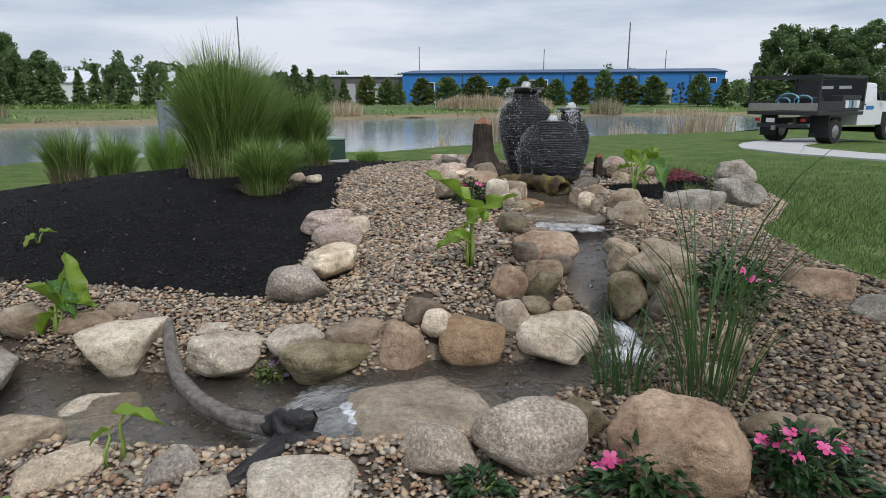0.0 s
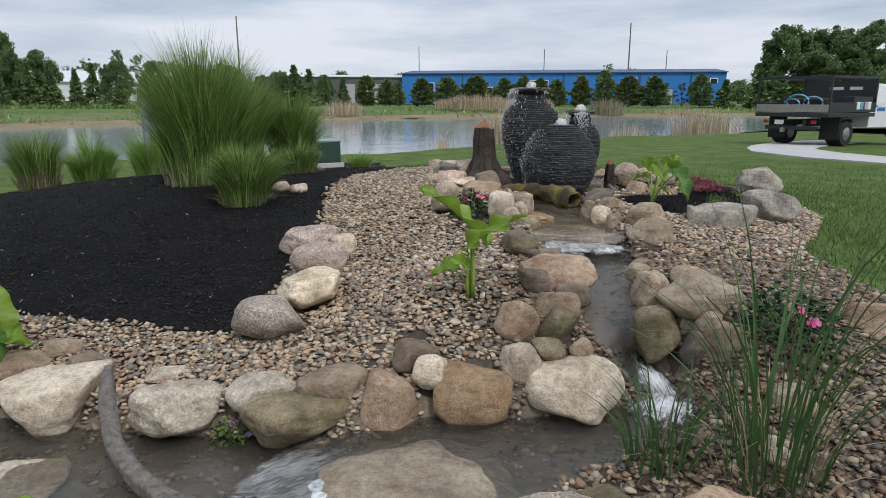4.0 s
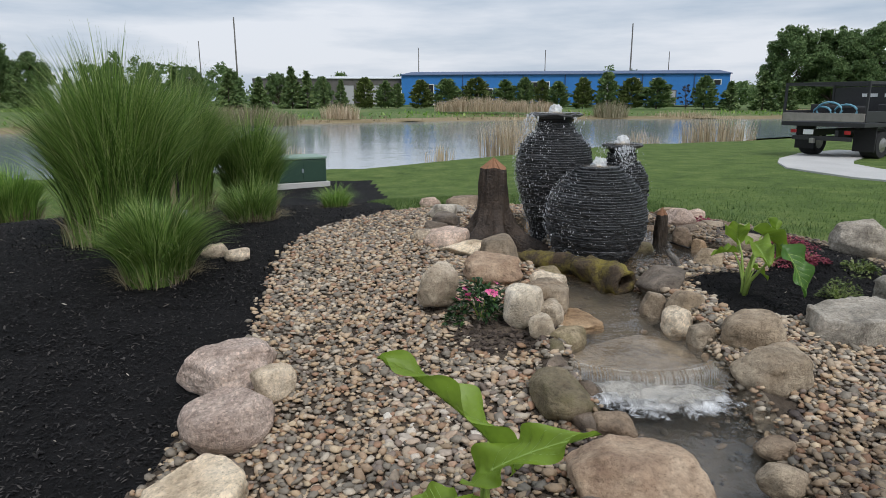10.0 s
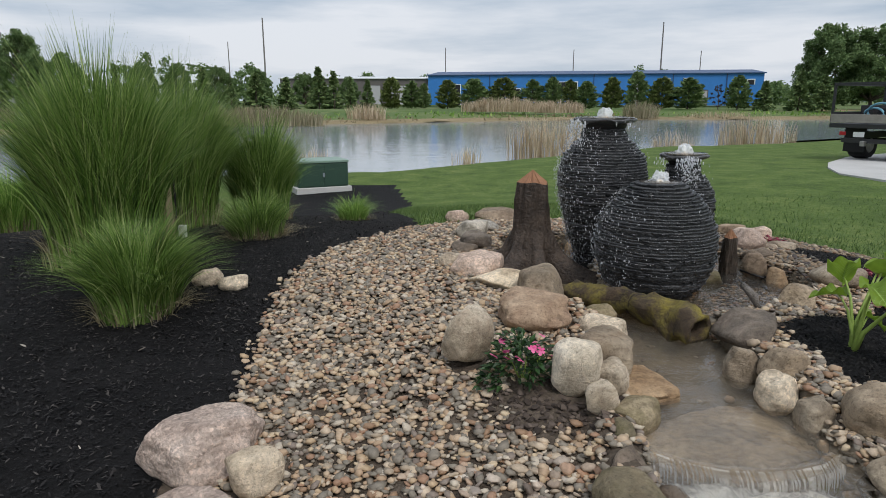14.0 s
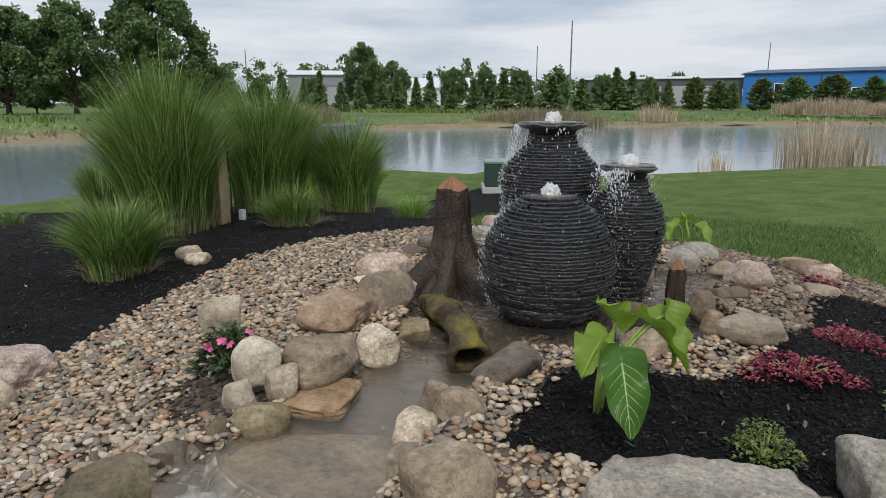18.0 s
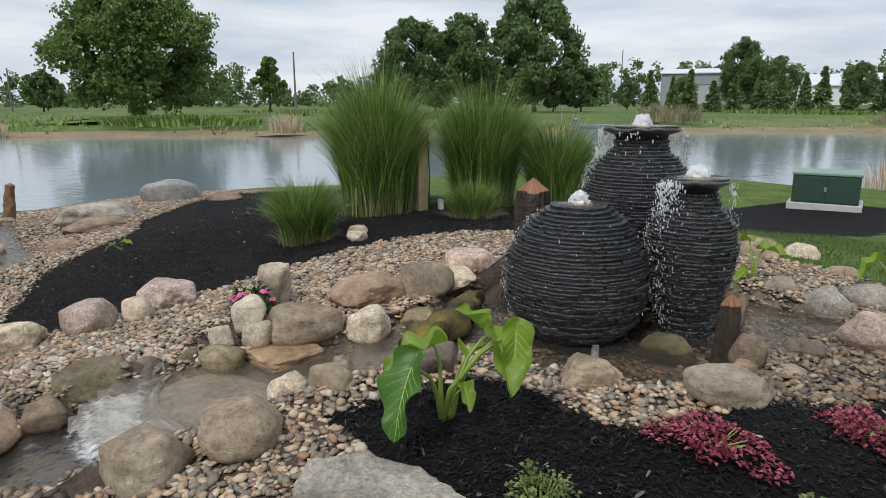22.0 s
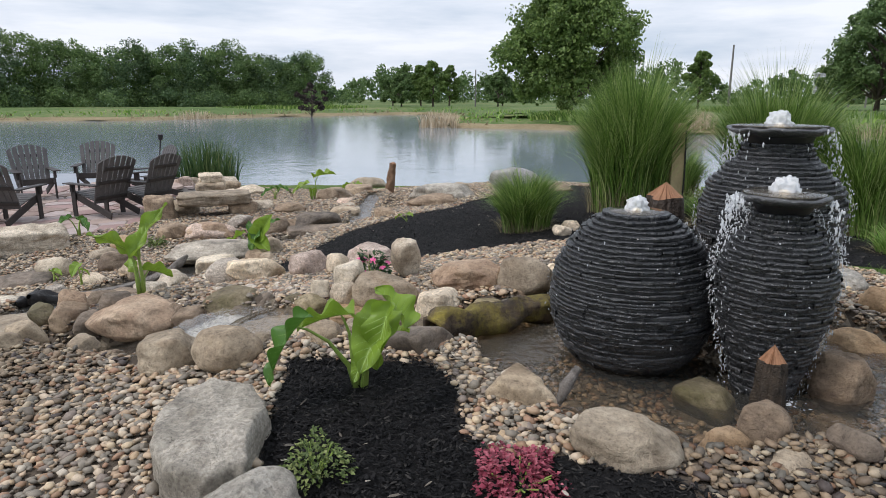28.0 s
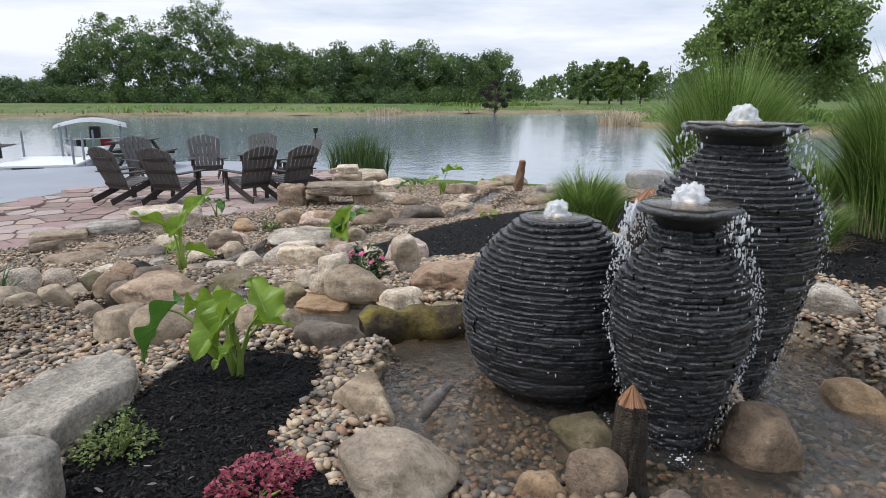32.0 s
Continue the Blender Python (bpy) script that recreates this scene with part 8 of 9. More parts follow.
# the woods on the west shore, and a low line of trees round the rest of the horizon
rng = np.random.default_rng(70)
tree_list = []
for k in range(103):
    s = (k - 17 + rng.uniform(0, 1)) / 95
    back = rng.uniform(0, 10)
    bx, by = -68.0 - 46.5 * s - back * 0.8, -96.0 + 73.0 * s - back * 0.45
    tall = 9.1 + 1.2 * math.sin(s * 21) + rng.uniform(-1.0, 1.3) + back * 0.10
    tall += 10.0 * math.exp(-((s - 0.265) / 0.05) ** 2) + 4.5 * math.exp(-((s - 0.13) / 0.06) ** 2) + 2.6 * math.exp(-((s - 0.545) / 0.03) ** 2)
    tall *= min(1.0, max(0.42, 0.62 + s * 6))
    wide = tall * rng.uniform(0.42, 0.62)
    tone = int(rng.integers(0, 3))
    mine = []
    for q in range(int(15 + wide * 1.3)):
        d = rng.normal(size=3)
        d /= np.linalg.norm(d)
        d *= rng.uniform(0.3, 1.0) ** 0.4
        mine.append((bx + d[0] * wide / 2, by + d[1] * wide / 2, 0.5 + tall * (0.52 + 0.44 * d[2]), rng.uniform(0.6, 1.35)))
    for q in range(9):
        mine.append((bx + 2.2 + rng.normal(0, 2.0), by + 1.6 + rng.normal(0, 2.0), rng.uniform(0.3, 2.8), 1.2))
    tree_list.append((tone, mine))
pieces, index = [], []
for tone, mine in tree_list:
    V, Fs = crown(rng, mine, 100, 0.17, 1.15)
    pieces.append((V, Fs))
    index += [tone] * len(Fs)
V, Fs = join(pieces)
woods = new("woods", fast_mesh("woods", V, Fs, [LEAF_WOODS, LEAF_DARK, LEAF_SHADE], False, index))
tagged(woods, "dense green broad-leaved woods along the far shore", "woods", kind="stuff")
cl = []
for k in range(420):
    a = rng.uniform(-1.15, 2.35)
    dist = rng.uniform(185, 240)
    tall = (7.6 + 2.0 * math.sin(a * 19) + 1.6 * math.sin(a * 43) + 4.5 * math.exp(-((a - 0.72) / 0.30) ** 2) - 2.2 * math.exp(-((a + 0.15) / 0.35) ** 2)) * rng.uniform(0.7, 1.2)
    for q in range(13):
        u = rng.uniform(0.05, 1.0)
        cl.append((-dist * math.sin(a) + rng.normal(0, 2.4 * (1.15 - u)), 5 + dist * math.cos(a) + rng.normal(0, 2.4 * (1.15 - u)), 1 + tall * u, rng.uniform(0.6, 1.1)))
V, Fs = crown(rng, cl, 24, 0.5, 1.8)
belt = new("far_tree_belt", fast_mesh("far_tree_belt", V, Fs, LEAF_DARK))
tagged(belt, "low dark belt of trees along the horizon", "woods", kind="stuff")

# ---- buildings ----
BLUE = plain("blue_steel_siding", (0.036, 0.19, 0.52), 0.5, vary=0.08, scale=2)
BLUE_TRIM = plain("dark_blue_trim", (0.03, 0.07, 0.16), 0.5, vary=0.1)
TAUPE = plain("brown_grey_siding", (0.115, 0.105, 0.10), 0.6, vary=0.1, scale=2)
WHITE_ROOF = plain("white_metal_roof", (0.62, 0.64, 0.66), 0.5, vary=0.08, scale=2)
GREY_WALL = plain("grey_wall", (0.28, 0.29, 0.31), 0.6, vary=0.1, scale=2)
DARK_GAP = plain("dark_doorway", (0.015, 0.015, 0.017), 0.7)
WHITE_PAINT = plain("white_paint", (0.74, 0.75, 0.75), 0.45, vary=0.06)
PALE_DOOR = plain("pale_door", (0.40, 0.40, 0.41), 0.5, vary=0.08)


def hall(x0, y0, x1, y1, deep, eave, ridge, z, wall, roof, label, doors, name="warehouse", ridge_at=0.5):
    """A long shed; x0..x1 its front, doors: (share along the front, width, sill, head, material)."""
    L = math.hypot(x1 - x0, y1 - y0)
    t = thing(name, (x0, y0, z), label, "building", turn=math.degrees(math.atan2(y1 - y0, x1 - x0)))
    bm = bmesh.new()
    prof = [(0, 0), (0, eave), (deep * ridge_at, ridge - 0.12), (deep, eave), (deep, 0)]
    a, b = [bm.verts.new((0, p, q)) for p, q in prof], [bm.verts.new((L, p, q)) for p, q in prof]
    bm.faces.new(a)
    bm.faces.new(b[::-1])
    for k in range(5):
        bm.faces.new((a[k], b[k], b[(k + 1) % 5], a[(k + 1) % 5]))
    part("wall", bm, wall, t)
    bm = bmesh.new()
    prof = [(-0.35, eave - 0.14), (-0.35, eave + 0.03), (deep * ridge_at, ridge + 0.05), (deep + 0.35, eave + 0.03), (deep + 0.35, eave - 0.14), (deep * ridge_at, ridge - 0.1)]
    a, b = [bm.verts.new((-0.3, p, q)) for p, q in prof], [bm.verts.new((L + 0.3, p, q)) for p, q in prof]
    bm.faces.new(a)
    bm.faces.new(b[::-1])
    for k in range(6):
        bm.faces.new((a[k], b[k], b[(k + 1) % 6], a[(k + 1) % 6]))
    part("roof", bm, roof, t)
    for s, w, lo, hi, m in doors:
        d = part("door", box(bmesh.new(), s * L - w / 2, s * L + w / 2, -0.06, 0.05, lo, hi), m, t)
        f = bmesh.new()
        for q in ((s * L - w / 2 - 0.15, s * L - w / 2, lo, hi), (s * L + w / 2, s * L + w / 2 + 0.15, lo, hi), (s * L - w / 2 - 0.15, s * L + w / 2 + 0.15, hi, hi + 0.15)):
            box(f, q[0], q[1], -0.1, 0.05, q[2], q[3])
        part("door_frame", f, WHITE_PAINT if m is DARK_GAP else TAUPE, d)
    return t


blue = hall(-9.6, 143.0, 54.8, 132.0, 22, 6.1, 7.1, 0.9, BLUE, BLUE_TRIM, "long bright blue steel warehouse with dark doorways", [(0.095, 1.3, 0, 4.1, DARK_GAP), (0.285, 1.3, 0, 3.2, DARK_GAP), (0.435, 4.6, 2.6, 4.5, DARK_GAP), (0.575, 1.8, 0, 4.2, DARK_GAP), (0.65, 1.2, 0, 4.2, PALE_DOOR), (0.83, 2.4, 0, 2.8, PALE_DOOR), (0.965, 1.2, 3.9, 4.8, DARK_GAP)])
for s in (0.20, 0.39, 0.52, 0.75, 0.90):
    part("downpipe", box(bmesh.new(), s * 65.3 - 0.08, s * 65.3 + 0.08, -0.16, 0, 0, 6.0), BLUE_TRIM, blue)
for s in (0.735, 0.785):
    part("vent_hood", box(bmesh.new(), s * 65.3 - 0.45, s * 65.3 + 0.45, -0.5, 0, 4.3, 5.2, 0.05), PALE_DOOR, blue, "pale metal vent hood")
hall(-40.5, 141.0, -9.8, 144.5, 18, 5.4, 6.0, 1.0, TAUPE, WHITE_ROOF, "long brown-grey shed with pale garage doors", [(0.30, 3.4, 0, 3.9, PALE_DOOR), (0.46, 3.4, 0, 3.9, PALE_DOOR), (0.62, 3.4, 0, 3.9, PALE_DOOR), (0.80, 3.4, 0, 3.9, PALE_DOOR)], "storage_shed")
hall(-85.0, 100.0, -70.0, 112.0, 14, 5.6, 6.6, 1.4, GREY_WALL, WHITE_ROOF, "grey industrial hall with a pale roof behind spruces", [(0.4, 3.0, 0, 3.4, PALE_DOOR)], "storage_shed")
hall(-66.0, 112.0, -44.0, 121.0, 14, 3.2, 5.2, 1.3, WHITE_PAINT, WHITE_ROOF, "low white building with a white metal roof", [(0.3, 1.2, 0, 2.2, DARK_GAP), (0.6, 3.0, 0, 2.6, PALE_DOOR)], "house")

# ---- poles ----
POLE = plain("weathered_pole", (0.17, 0.16, 0.15), 0.8, vary=0.2)
for x, y, top, r in [(-48.2, 155.8, 20.4, 0.24), (-55.6, 153.2, 15.0, 0.16), (-6.8, 163.0, 14.3, 0.14), (23.2, 161.4, 13.7, 0.14), (42.3, 157.4, 19.2, 0.22), (50.3, 155.0, 12.9, 0.14), (-118.8, 108.1, 19.5, 0.22), (-111.8, 115.8, 13.9, 0.15), (-93.1, 132.2, 15.1, 0.15), (-101.9, 35.9, 10.0, 0.2), (-105.9, -3.1, 6.8, 0.14)]:
    p = thing("utility_pole", (x, y, height(x, y) - 0.3), "tall weathered utility pole against the sky", "utility pole", "utility poles")
    part("pole", rod(bmesh.new(), (0, 0, 0), (0, 0, top - height(x, y)), r, r * 0.6, 8), POLE, p)



# ---- green utility cabinet and grey dock gate ----
GREEN_BOX = plain("green_steel", (0.028, 0.062, 0.042), 0.45, vary=0.15)
GREEN_LID = plain("pale_green_lid", (0.20, 0.29, 0.23), 0.5, vary=0.1)
CONCRETE = ground_mat("pale_concrete", [(0.3, (0.38, 0.37, 0.35)), (0.5, (0.47, 0.46, 0.44)), (0.7, (0.55, 0.54, 0.52))], 0.9, 40, rough=0.85, bump=0.004)
GREY_STEEL = plain("galvanised_steel", (0.26, 0.29, 0.32), 0.5, metal=0.3, vary=0.12)
cab = thing("utility_cabinet", (-3.22, 16.60, height(-3.22, 16.60) - 0.02), "dark green steel utility cabinet on a concrete pad", "utility box", turn=28)
part("pad", box(bmesh.new(), -0.58, 0.58, -0.46, 0.46, 0.0, 0.13, 0.012), CONCRETE, cab, "pale concrete pad")
part("body", box(bmesh.new(), -0.52, 0.52, -0.40, 0.40, 0.13, 0.62, 0.012), GREEN_BOX, cab)
part("lid", box(bmesh.new(), -0.54, 0.54, -0.42, 0.42, 0.62, 0.67, 0.012), GREEN_LID, cab, "pale green sloping lid")
for s in (-0.26, 0.26):
    part("door", box(bmesh.new(), s - 0.245, s + 0.245, -0.412, -0.396, 0.16, 0.60, 0.004), GREEN_BOX, cab)
part("latch", box(bmesh.new(), -0.02, 0.02, -0.43, -0.41, 0.34, 0.42, 0.004), GREY_STEEL, cab)
gate = thing("dock_gate", (-5.52, 12.67, height(-5.52, 12.67) - 0.05), "grey steel dock railing with posts and riveted panels", "railing", turn=41)
gz = 1.55 - height(-5.52, 12.67)
for s in (0.0, 1.08):
    g = part("post", box(bmesh.new(), s - 0.05, s + 0.05, -0.05, 0.05, 0, gz, 0.008), GREY_STEEL, gate)
    part("cap", box(bmesh.new(), s - 0.06, s + 0.06, -0.06, 0.06, gz, gz + 0.04, 0.01), GREY_STEEL, g)
for z in (gz - 0.12, gz - 0.42):
    part("rail", box(bmesh.new(), 0.05, 1.03, -0.03, 0.03, z, z + 0.06, 0.004), GREY_STEEL, gate)
for k in range(2):
    part("panel", box(bmesh.new(), 0.07 + 0.48 * k, 0.51 + 0.48 * k, -0.012, 0.012, gz - 0.50, gz - 0.07, 0.003), GREY_STEEL, gate)

# ---- concrete path ----
PATH = [(8.4, 18.9), (9.3, 20.6), (11.4, 23.5), (14.0, 25.8), (15.2, 24.6), (12.6, 22.0), (11.0, 20.0), (10.0, 18.4), (9.65, 16.8), (9.85, 15.2), (11.5, 12.9), (14.5, 10.4), (13.6, 9.2), (10.4, 11.4), (8.7, 13.2), (7.9, 15.0), (7.75, 17.2)]
path = thing("concrete_path", (0, 0, 0), "pale concrete path curving through the lawn", "path", kind="structure")
bm = bmesh.new()
vs = [bm.verts.new((x, y, height(x, y) + 0.035)) for x, y in PATH]
f = bm.faces.new(vs)
bmesh.ops.triangulate(bm, faces=[f])
bmesh.ops.subdivide_edges(bm, edges=list(bm.edges), cuts=5, use_grid_fill=True)
for v in bm.verts:
    v.co.z = height(v.co.x, v.co.y) + 0.035
ex = bmesh.ops.extrude_face_region(bm, geom=list(bm.faces))
for v in [g for g in ex["geom"] if isinstance(g, bmesh.types.BMVert)]:
    v.co.z -= 0.10
part("slab", bm, CONCRETE, path)

# ---- flatbed truck ----
BLACK_STEEL = plain("black_steel", (0.022, 0.022, 0.024), 0.45, vary=0.25, spec=0.5)
TRUCK_WHITE = plain("white_truck_paint", (0.72, 0.73, 0.74), 0.3, vary=0.04, spec=0.5)
RUBBER = plain("black_rubber", (0.020, 0.020, 0.021), 0.8, vary=0.2)
RIM = plain("steel_rim", (0.34, 0.33, 0.31), 0.4, metal=0.7, vary=0.15)
PLANK = plain("grey_plank", (0.28, 0.26, 0.23), 0.85, vary=0.2, scale=6)
RED_LENS = plain("red_lens", (0.35, 0.02, 0.02), 0.3, vary=0.1)
GLASS_DARK = plain("dark_glass", (0.02, 0.025, 0.03), 0.08, vary=0.05, spec=0.6)
HOSE = plain("blue_hose", (0.16, 0.36, 0.46), 0.5, vary=0.15)
BLUE_MARK = plain("blue_mark", (0.03, 0.16, 0.42), 0.5, vary=0.05)
th = (math.cos(0.544), math.sin(0.544))
tr = thing("flatbed_truck", (10.835, 21.505, 0.156), "white pickup truck with a black flatbed parked on the path", "truck", turn=math.degrees(math.atan2(th[1], th[0])))
# x runs towards the cab, y to the left, z up
part("deck", box(bmesh.new(), 0, 2.65, -1.2, 1.2, 0.90, 1.02, 0.01), BLACK_STEEL, tr)
part("tail_board", box(bmesh.new(), -0.02, 0.03, -1.17, 1.17, 1.05, 1.28, 0.006), PLANK, tr, "weathered grey plank across the tail")
for s in (-1, 1):
    part("side_rail", box(bmesh.new(), 0.05, 2.6, s * 1.17 - 0.025, s * 1.17 + 0.025, 1.04, 1.34, 0.006), BLACK_STEEL, tr)
    for x in (0.04, 2.6):
        part("rack_post", box(bmesh.new(), x - 0.03, x + 0.03, s * 1.17 - 0.03, s * 1.17 + 0.03, 1.04, 2.12, 0.004), BLACK_STEEL, tr)
    part("rack_rail", box(bmesh.new(), 0.0, 2.65, s * 1.17 - 0.03, s * 1.17 + 0.03, 2.06, 2.14, 0.004), BLACK_STEEL, tr)
    part("tool_box", box(bmesh.new(), 1.35, 2.45, s * 0.98 - 0.2, s * 0.98 + 0.16, 1.05, 1.52, 0.012), BLACK_STEEL, tr)
    part("mud_flap", box(bmesh.new(), 0.75, 0.79, s * 0.86 - 0.3, s * 0.86 + 0.3, 0.20, 0.90, 0.004), RUBBER, tr)
    part("tail_lamp", box(bmesh.new(), -0.03, 0.01, s * 0.78 - 0.08, s * 0.78 + 0.08, 0.70, 0.80, 0.004), RED_LENS, tr)
for x in (0.04, 2.6):
    part("rack_bar", box(bmesh.new(), x - 0.03, x + 0.03, -1.17, 1.17, 2.06, 2.14, 0.004), BLACK_STEEL, tr)
hb = part("headboard", box(bmesh.new(), 2.60, 2.65, -1.2, 1.2, 1.04, 2.04, 0.006), BLACK_STEEL, tr)
for y0, y1 in ((-0.75, -0.35), (-0.15, 0.30)):
    part("mark", box(bmesh.new(), 2.588, 2.599, y0, y1, 1.74, 1.84), WHITE_PLASTIC, hb, "pale lettering bar")
part("bumper", box(bmesh.new(), 0.06, 0.16, -0.85, 0.85, 0.50, 0.62, 0.01), BLACK_STEEL, tr)
part("number_plate", box(bmesh.new(), 0.045, 0.058, 0.22, 0.52, 0.66, 0.80, 0.003), WHITE_PLASTIC, tr, "pale blank number plate")
part("hitch", box(bmesh.new(), -0.06, 0.08, 0.14, 0.26, 0.42, 0.56, 0.015), RIM, tr)
for s in (-0.42, 0.42):
    part("frame_rail", box(bmesh.new(), 0.1, 5.0, s - 0.05, s + 0.05, 0.62, 0.80, 0.006), BLACK_STEEL, tr)
part("pump", box(bmesh.new(), 1.0, 1.7, -0.4, 0.5, 1.05, 1.48, 0.06), RUBBER, tr, "dark machine lashed on the deck")
for k, (a, b, c) in enumerate([(0.5, 0.42, 0.10), (0.75, 0.36, -0.25), (0.6, 0.30, 0.35)]):
    pts = [(a + b * 0.6 * math.cos(q) * 0.4, c + b * math.cos(q), 1.12 + b * (1.0 + math.sin(q)) * 0.55) for q in np.linspace(-2.2, 4.0, 16)]
    part("hose", tube_bm(pts, [0.03] * 16, 8), HOSE, tr, "coiled pale blue hose", smooth=True)
for k, (y, m) in enumerate([(-1.02, WHITE_PLASTIC), (-1.0, HOSE), (-1.03, PALE_DOOR), (-1.01, WHITE_PLASTIC)]):
    part("jug", box(bmesh.new(), 1.5 + 0.22 * k, 1.68 + 0.22 * k, y - 0.2, y - 0.05, 1.12, 1.36, 0.02), m, tr, "small container on the side shelf")
# cab
bm = bmesh.new()
prof = [(2.75, 0.55), (2.75, 1.30), (2.87, 1.86), (3.10, 1.93), (3.90, 1.90), (3.85, 1.34), (5.70, 1.20), (5.77, 0.95), (5.77, 0.55)]
ring = []
for y, sq in ((-0.98, 0.0), (-0.92, 0.05), (0.92, 0.05), (0.98, 0.0)):
    ring.append([bm.verts.new((x, y * (0.90 if z > 1.4 else 1.0), z + (0.03 if sq and z > 1.1 else 0))) for x, z in prof])
for a, b in zip(ring, ring[1:]):
    for k in range(len(prof)):
        bm.faces.new((a[k], a[(k + 1) % len(prof)], b[(k + 1) % len(prof)], b[k]))
bm.faces.new(ring[0][::-1])
bm.faces.new(ring[-1])
bmesh.ops.recalc_face_normals(bm, faces=list(bm.faces))
body = part("cab", bm, TRUCK_WHITE, tr, "white cab")
for s in (-1, 1):
    bm = bmesh.new()
    vs = [bm.verts.new((x, s * y, z)) for x, y, z in ((2.97, 0.965, 1.36), (3.03, 0.905, 1.80), (3.85, 0.90, 1.80), (4.33, 0.96, 1.38))]
    bm.faces.new(vs if s > 0 else vs[::-1])
    bmesh.ops.solidify(bm, geom=list(bm.faces), thickness=0.02)
    part("side_window", bm, GLASS_DARK, body)
    part("mirror", box(bmesh.new(), 4.10, 4.20, s * 1.10 - 0.10, s * 1.10 + 0.10, 1.36, 1.66, 0.02), BLACK_STEEL, body)
    part("door_mark", box(bmesh.new(), 3.20, 3.70, s * 0.982 - 0.004, s * 0.982 + 0.004, 1.06, 1.18), BLUE_MARK, body, "blue lettering bar")
    part("door_handle", box(bmesh.new(), 3.00, 3.15, s * 0.99 - 0.015, s * 0.99 + 0.015, 1.20, 1.25, 0.005), BLACK_STEEL, body)
    # no opening is cut: a black panel stands in for the wheel well's shade
    part("wheel_arch", box(bmesh.new(), 4.30, 5.20, s * 0.985 - 0.012, s * 0.985 + 0.012, 0.50, 0.98, 0.01), RUBBER, body, "black panel standing in for the shaded wheel opening")


def wheel(x, y, r, w):
    t = part("wheel", rod(bmesh.new(), (x, y - w / 2, r), (x, y + w / 2, r), r * 0.55, None, 20), RIM, tr)
    bm = lathe([(-w / 2, r * 0.60), (-w / 2, r * 0.94), (-w * 0.36, r), (w * 0.36, r), (w / 2, r * 0.94), (w / 2, r * 0.60)], 28)
    bmesh.ops.transform(bm, matrix=Matrix.Translation((x, y, r)) @ Matrix.Rotation(radians(90), 4, "X"), verts=list(bm.verts))
    part("tyre", bm, RUBBER, t, smooth=False)
    for s in (-1, 1):
        part("hub", rod(bmesh.new(), (x, y + s * w * 0.5, r), (x, y + s * (w * 0.5 + 0.03), r), r * 0.5, r * 0.2, 14), RIM, t)


for s in (-1, 1):
    wheel(1.25, s * 0.90, 0.39, 0.46)
    wheel(4.75, s * 0.90, 0.39, 0.26)

# ---- patio ----
FLAG = [plain(n, c, 0.8, vary=0.2, scale=5, bump=0.006) for n, c in (("rose_flagstone", (0.30, 0.20, 0.18)), ("buff_flagstone", (0.37, 0.28, 0.235)), ("brown_flagstone", (0.25, 0.18, 0.15)), ("grey_flagstone", (0.37, 0.30, 0.275)))]
patio = thing("patio", (0, 0, 0), "irregular rose and buff flagstone patio", "patio", kind="structure")
pr = np.random.default_rng(17)
cells = []
for i in range(-24, 2):
    for j in range(-11, 4):
        cells.append((i * 0.46 + 0.23 * (j % 2) + pr.uniform(-0.21, 0.21), j * 0.42 + pr.uniform(-0.19, 0.19)))
cells = [c for c in cells if inside(PATIO, [c[0]], [c[1]])[0]]
CC = np.array(cells)
for k, (cx_, cy_) in enumerate(cells):
    near = CC[np.argsort(np.hypot(CC[:, 0] - cx_, CC[:, 1] - cy_))[1:11]]
    ring = []
    for a in np.linspace(0, 2 * math.pi, 25)[:-1]:
        d = np.array([math.cos(a), math.sin(a)])
        r = 0.34
        for q in near - np.array([cx_, cy_]):
            h = d @ q / np.linalg.norm(q)
            if h > 0.05:
                r = min(r, (np.linalg.norm(q) / 2 - 0.018) / h)
        ring.append((cx_ + d[0] * r, cy_ + d[1] * r))
    zt = height(cx_, cy_) + pr.uniform(0.012, 0.024)
    bm = bmesh.new()
    top = [bm.verts.new((x, y, zt)) for x, y in ring]
    low = [bm.verts.new((x + (x - cx_) * 0.03, y + (y - cy_) * 0.03, zt - 0.05)) for x, y in ring]
    bm.faces.new(top)
    for i in range(len(ring)):
        bm.faces.new((low[i], low[(i + 1) % len(ring)], top[(i + 1) % len(ring)], top[i]))
    part("flagstone", bm, FLAG[int(pr.integers(0, 4))], patio)
# grey concrete with the sky's blue reflection put into its base colour
APRON = ground_mat("sky_tinted_concrete", [(0.3, (0.25, 0.27, 0.30)), (0.5, (0.30, 0.32, 0.35)), (0.7, (0.35, 0.37, 0.40))], 0.7, 30, rough=0.7, bump=0.003)
SLAB_OUT = [(-1.9, -2.7), (-3.8, -3.9), (-5.5, -4.6), (-8.0, -4.7), (-10.2, -3.4), (-10.8, -1.9), (-12.0, -3.6), (-11.4, -6.9), (-8.6, -8.7), (-5.0, -11.0), (-1.0, -8.0), (0.0, -4.0)]
bm = bmesh.new()
f = bm.faces.new([bm.verts.new((x, y, -0.13)) for x, y in SLAB_OUT])
ex = bmesh.ops.extrude_face_region(bm, geom=[f])
for v in [g for g in ex["geom"] if isinstance(g, bmesh.types.BMVert)]:
    v.co.z = -1.0
bmesh.ops.recalc_face_normals(bm, faces=list(bm.faces))
tagged(new("concrete_apron", bm_mesh("concrete_apron", bm, APRON)), "smooth grey concrete apron between patio and dock", "pavement", kind="structure")

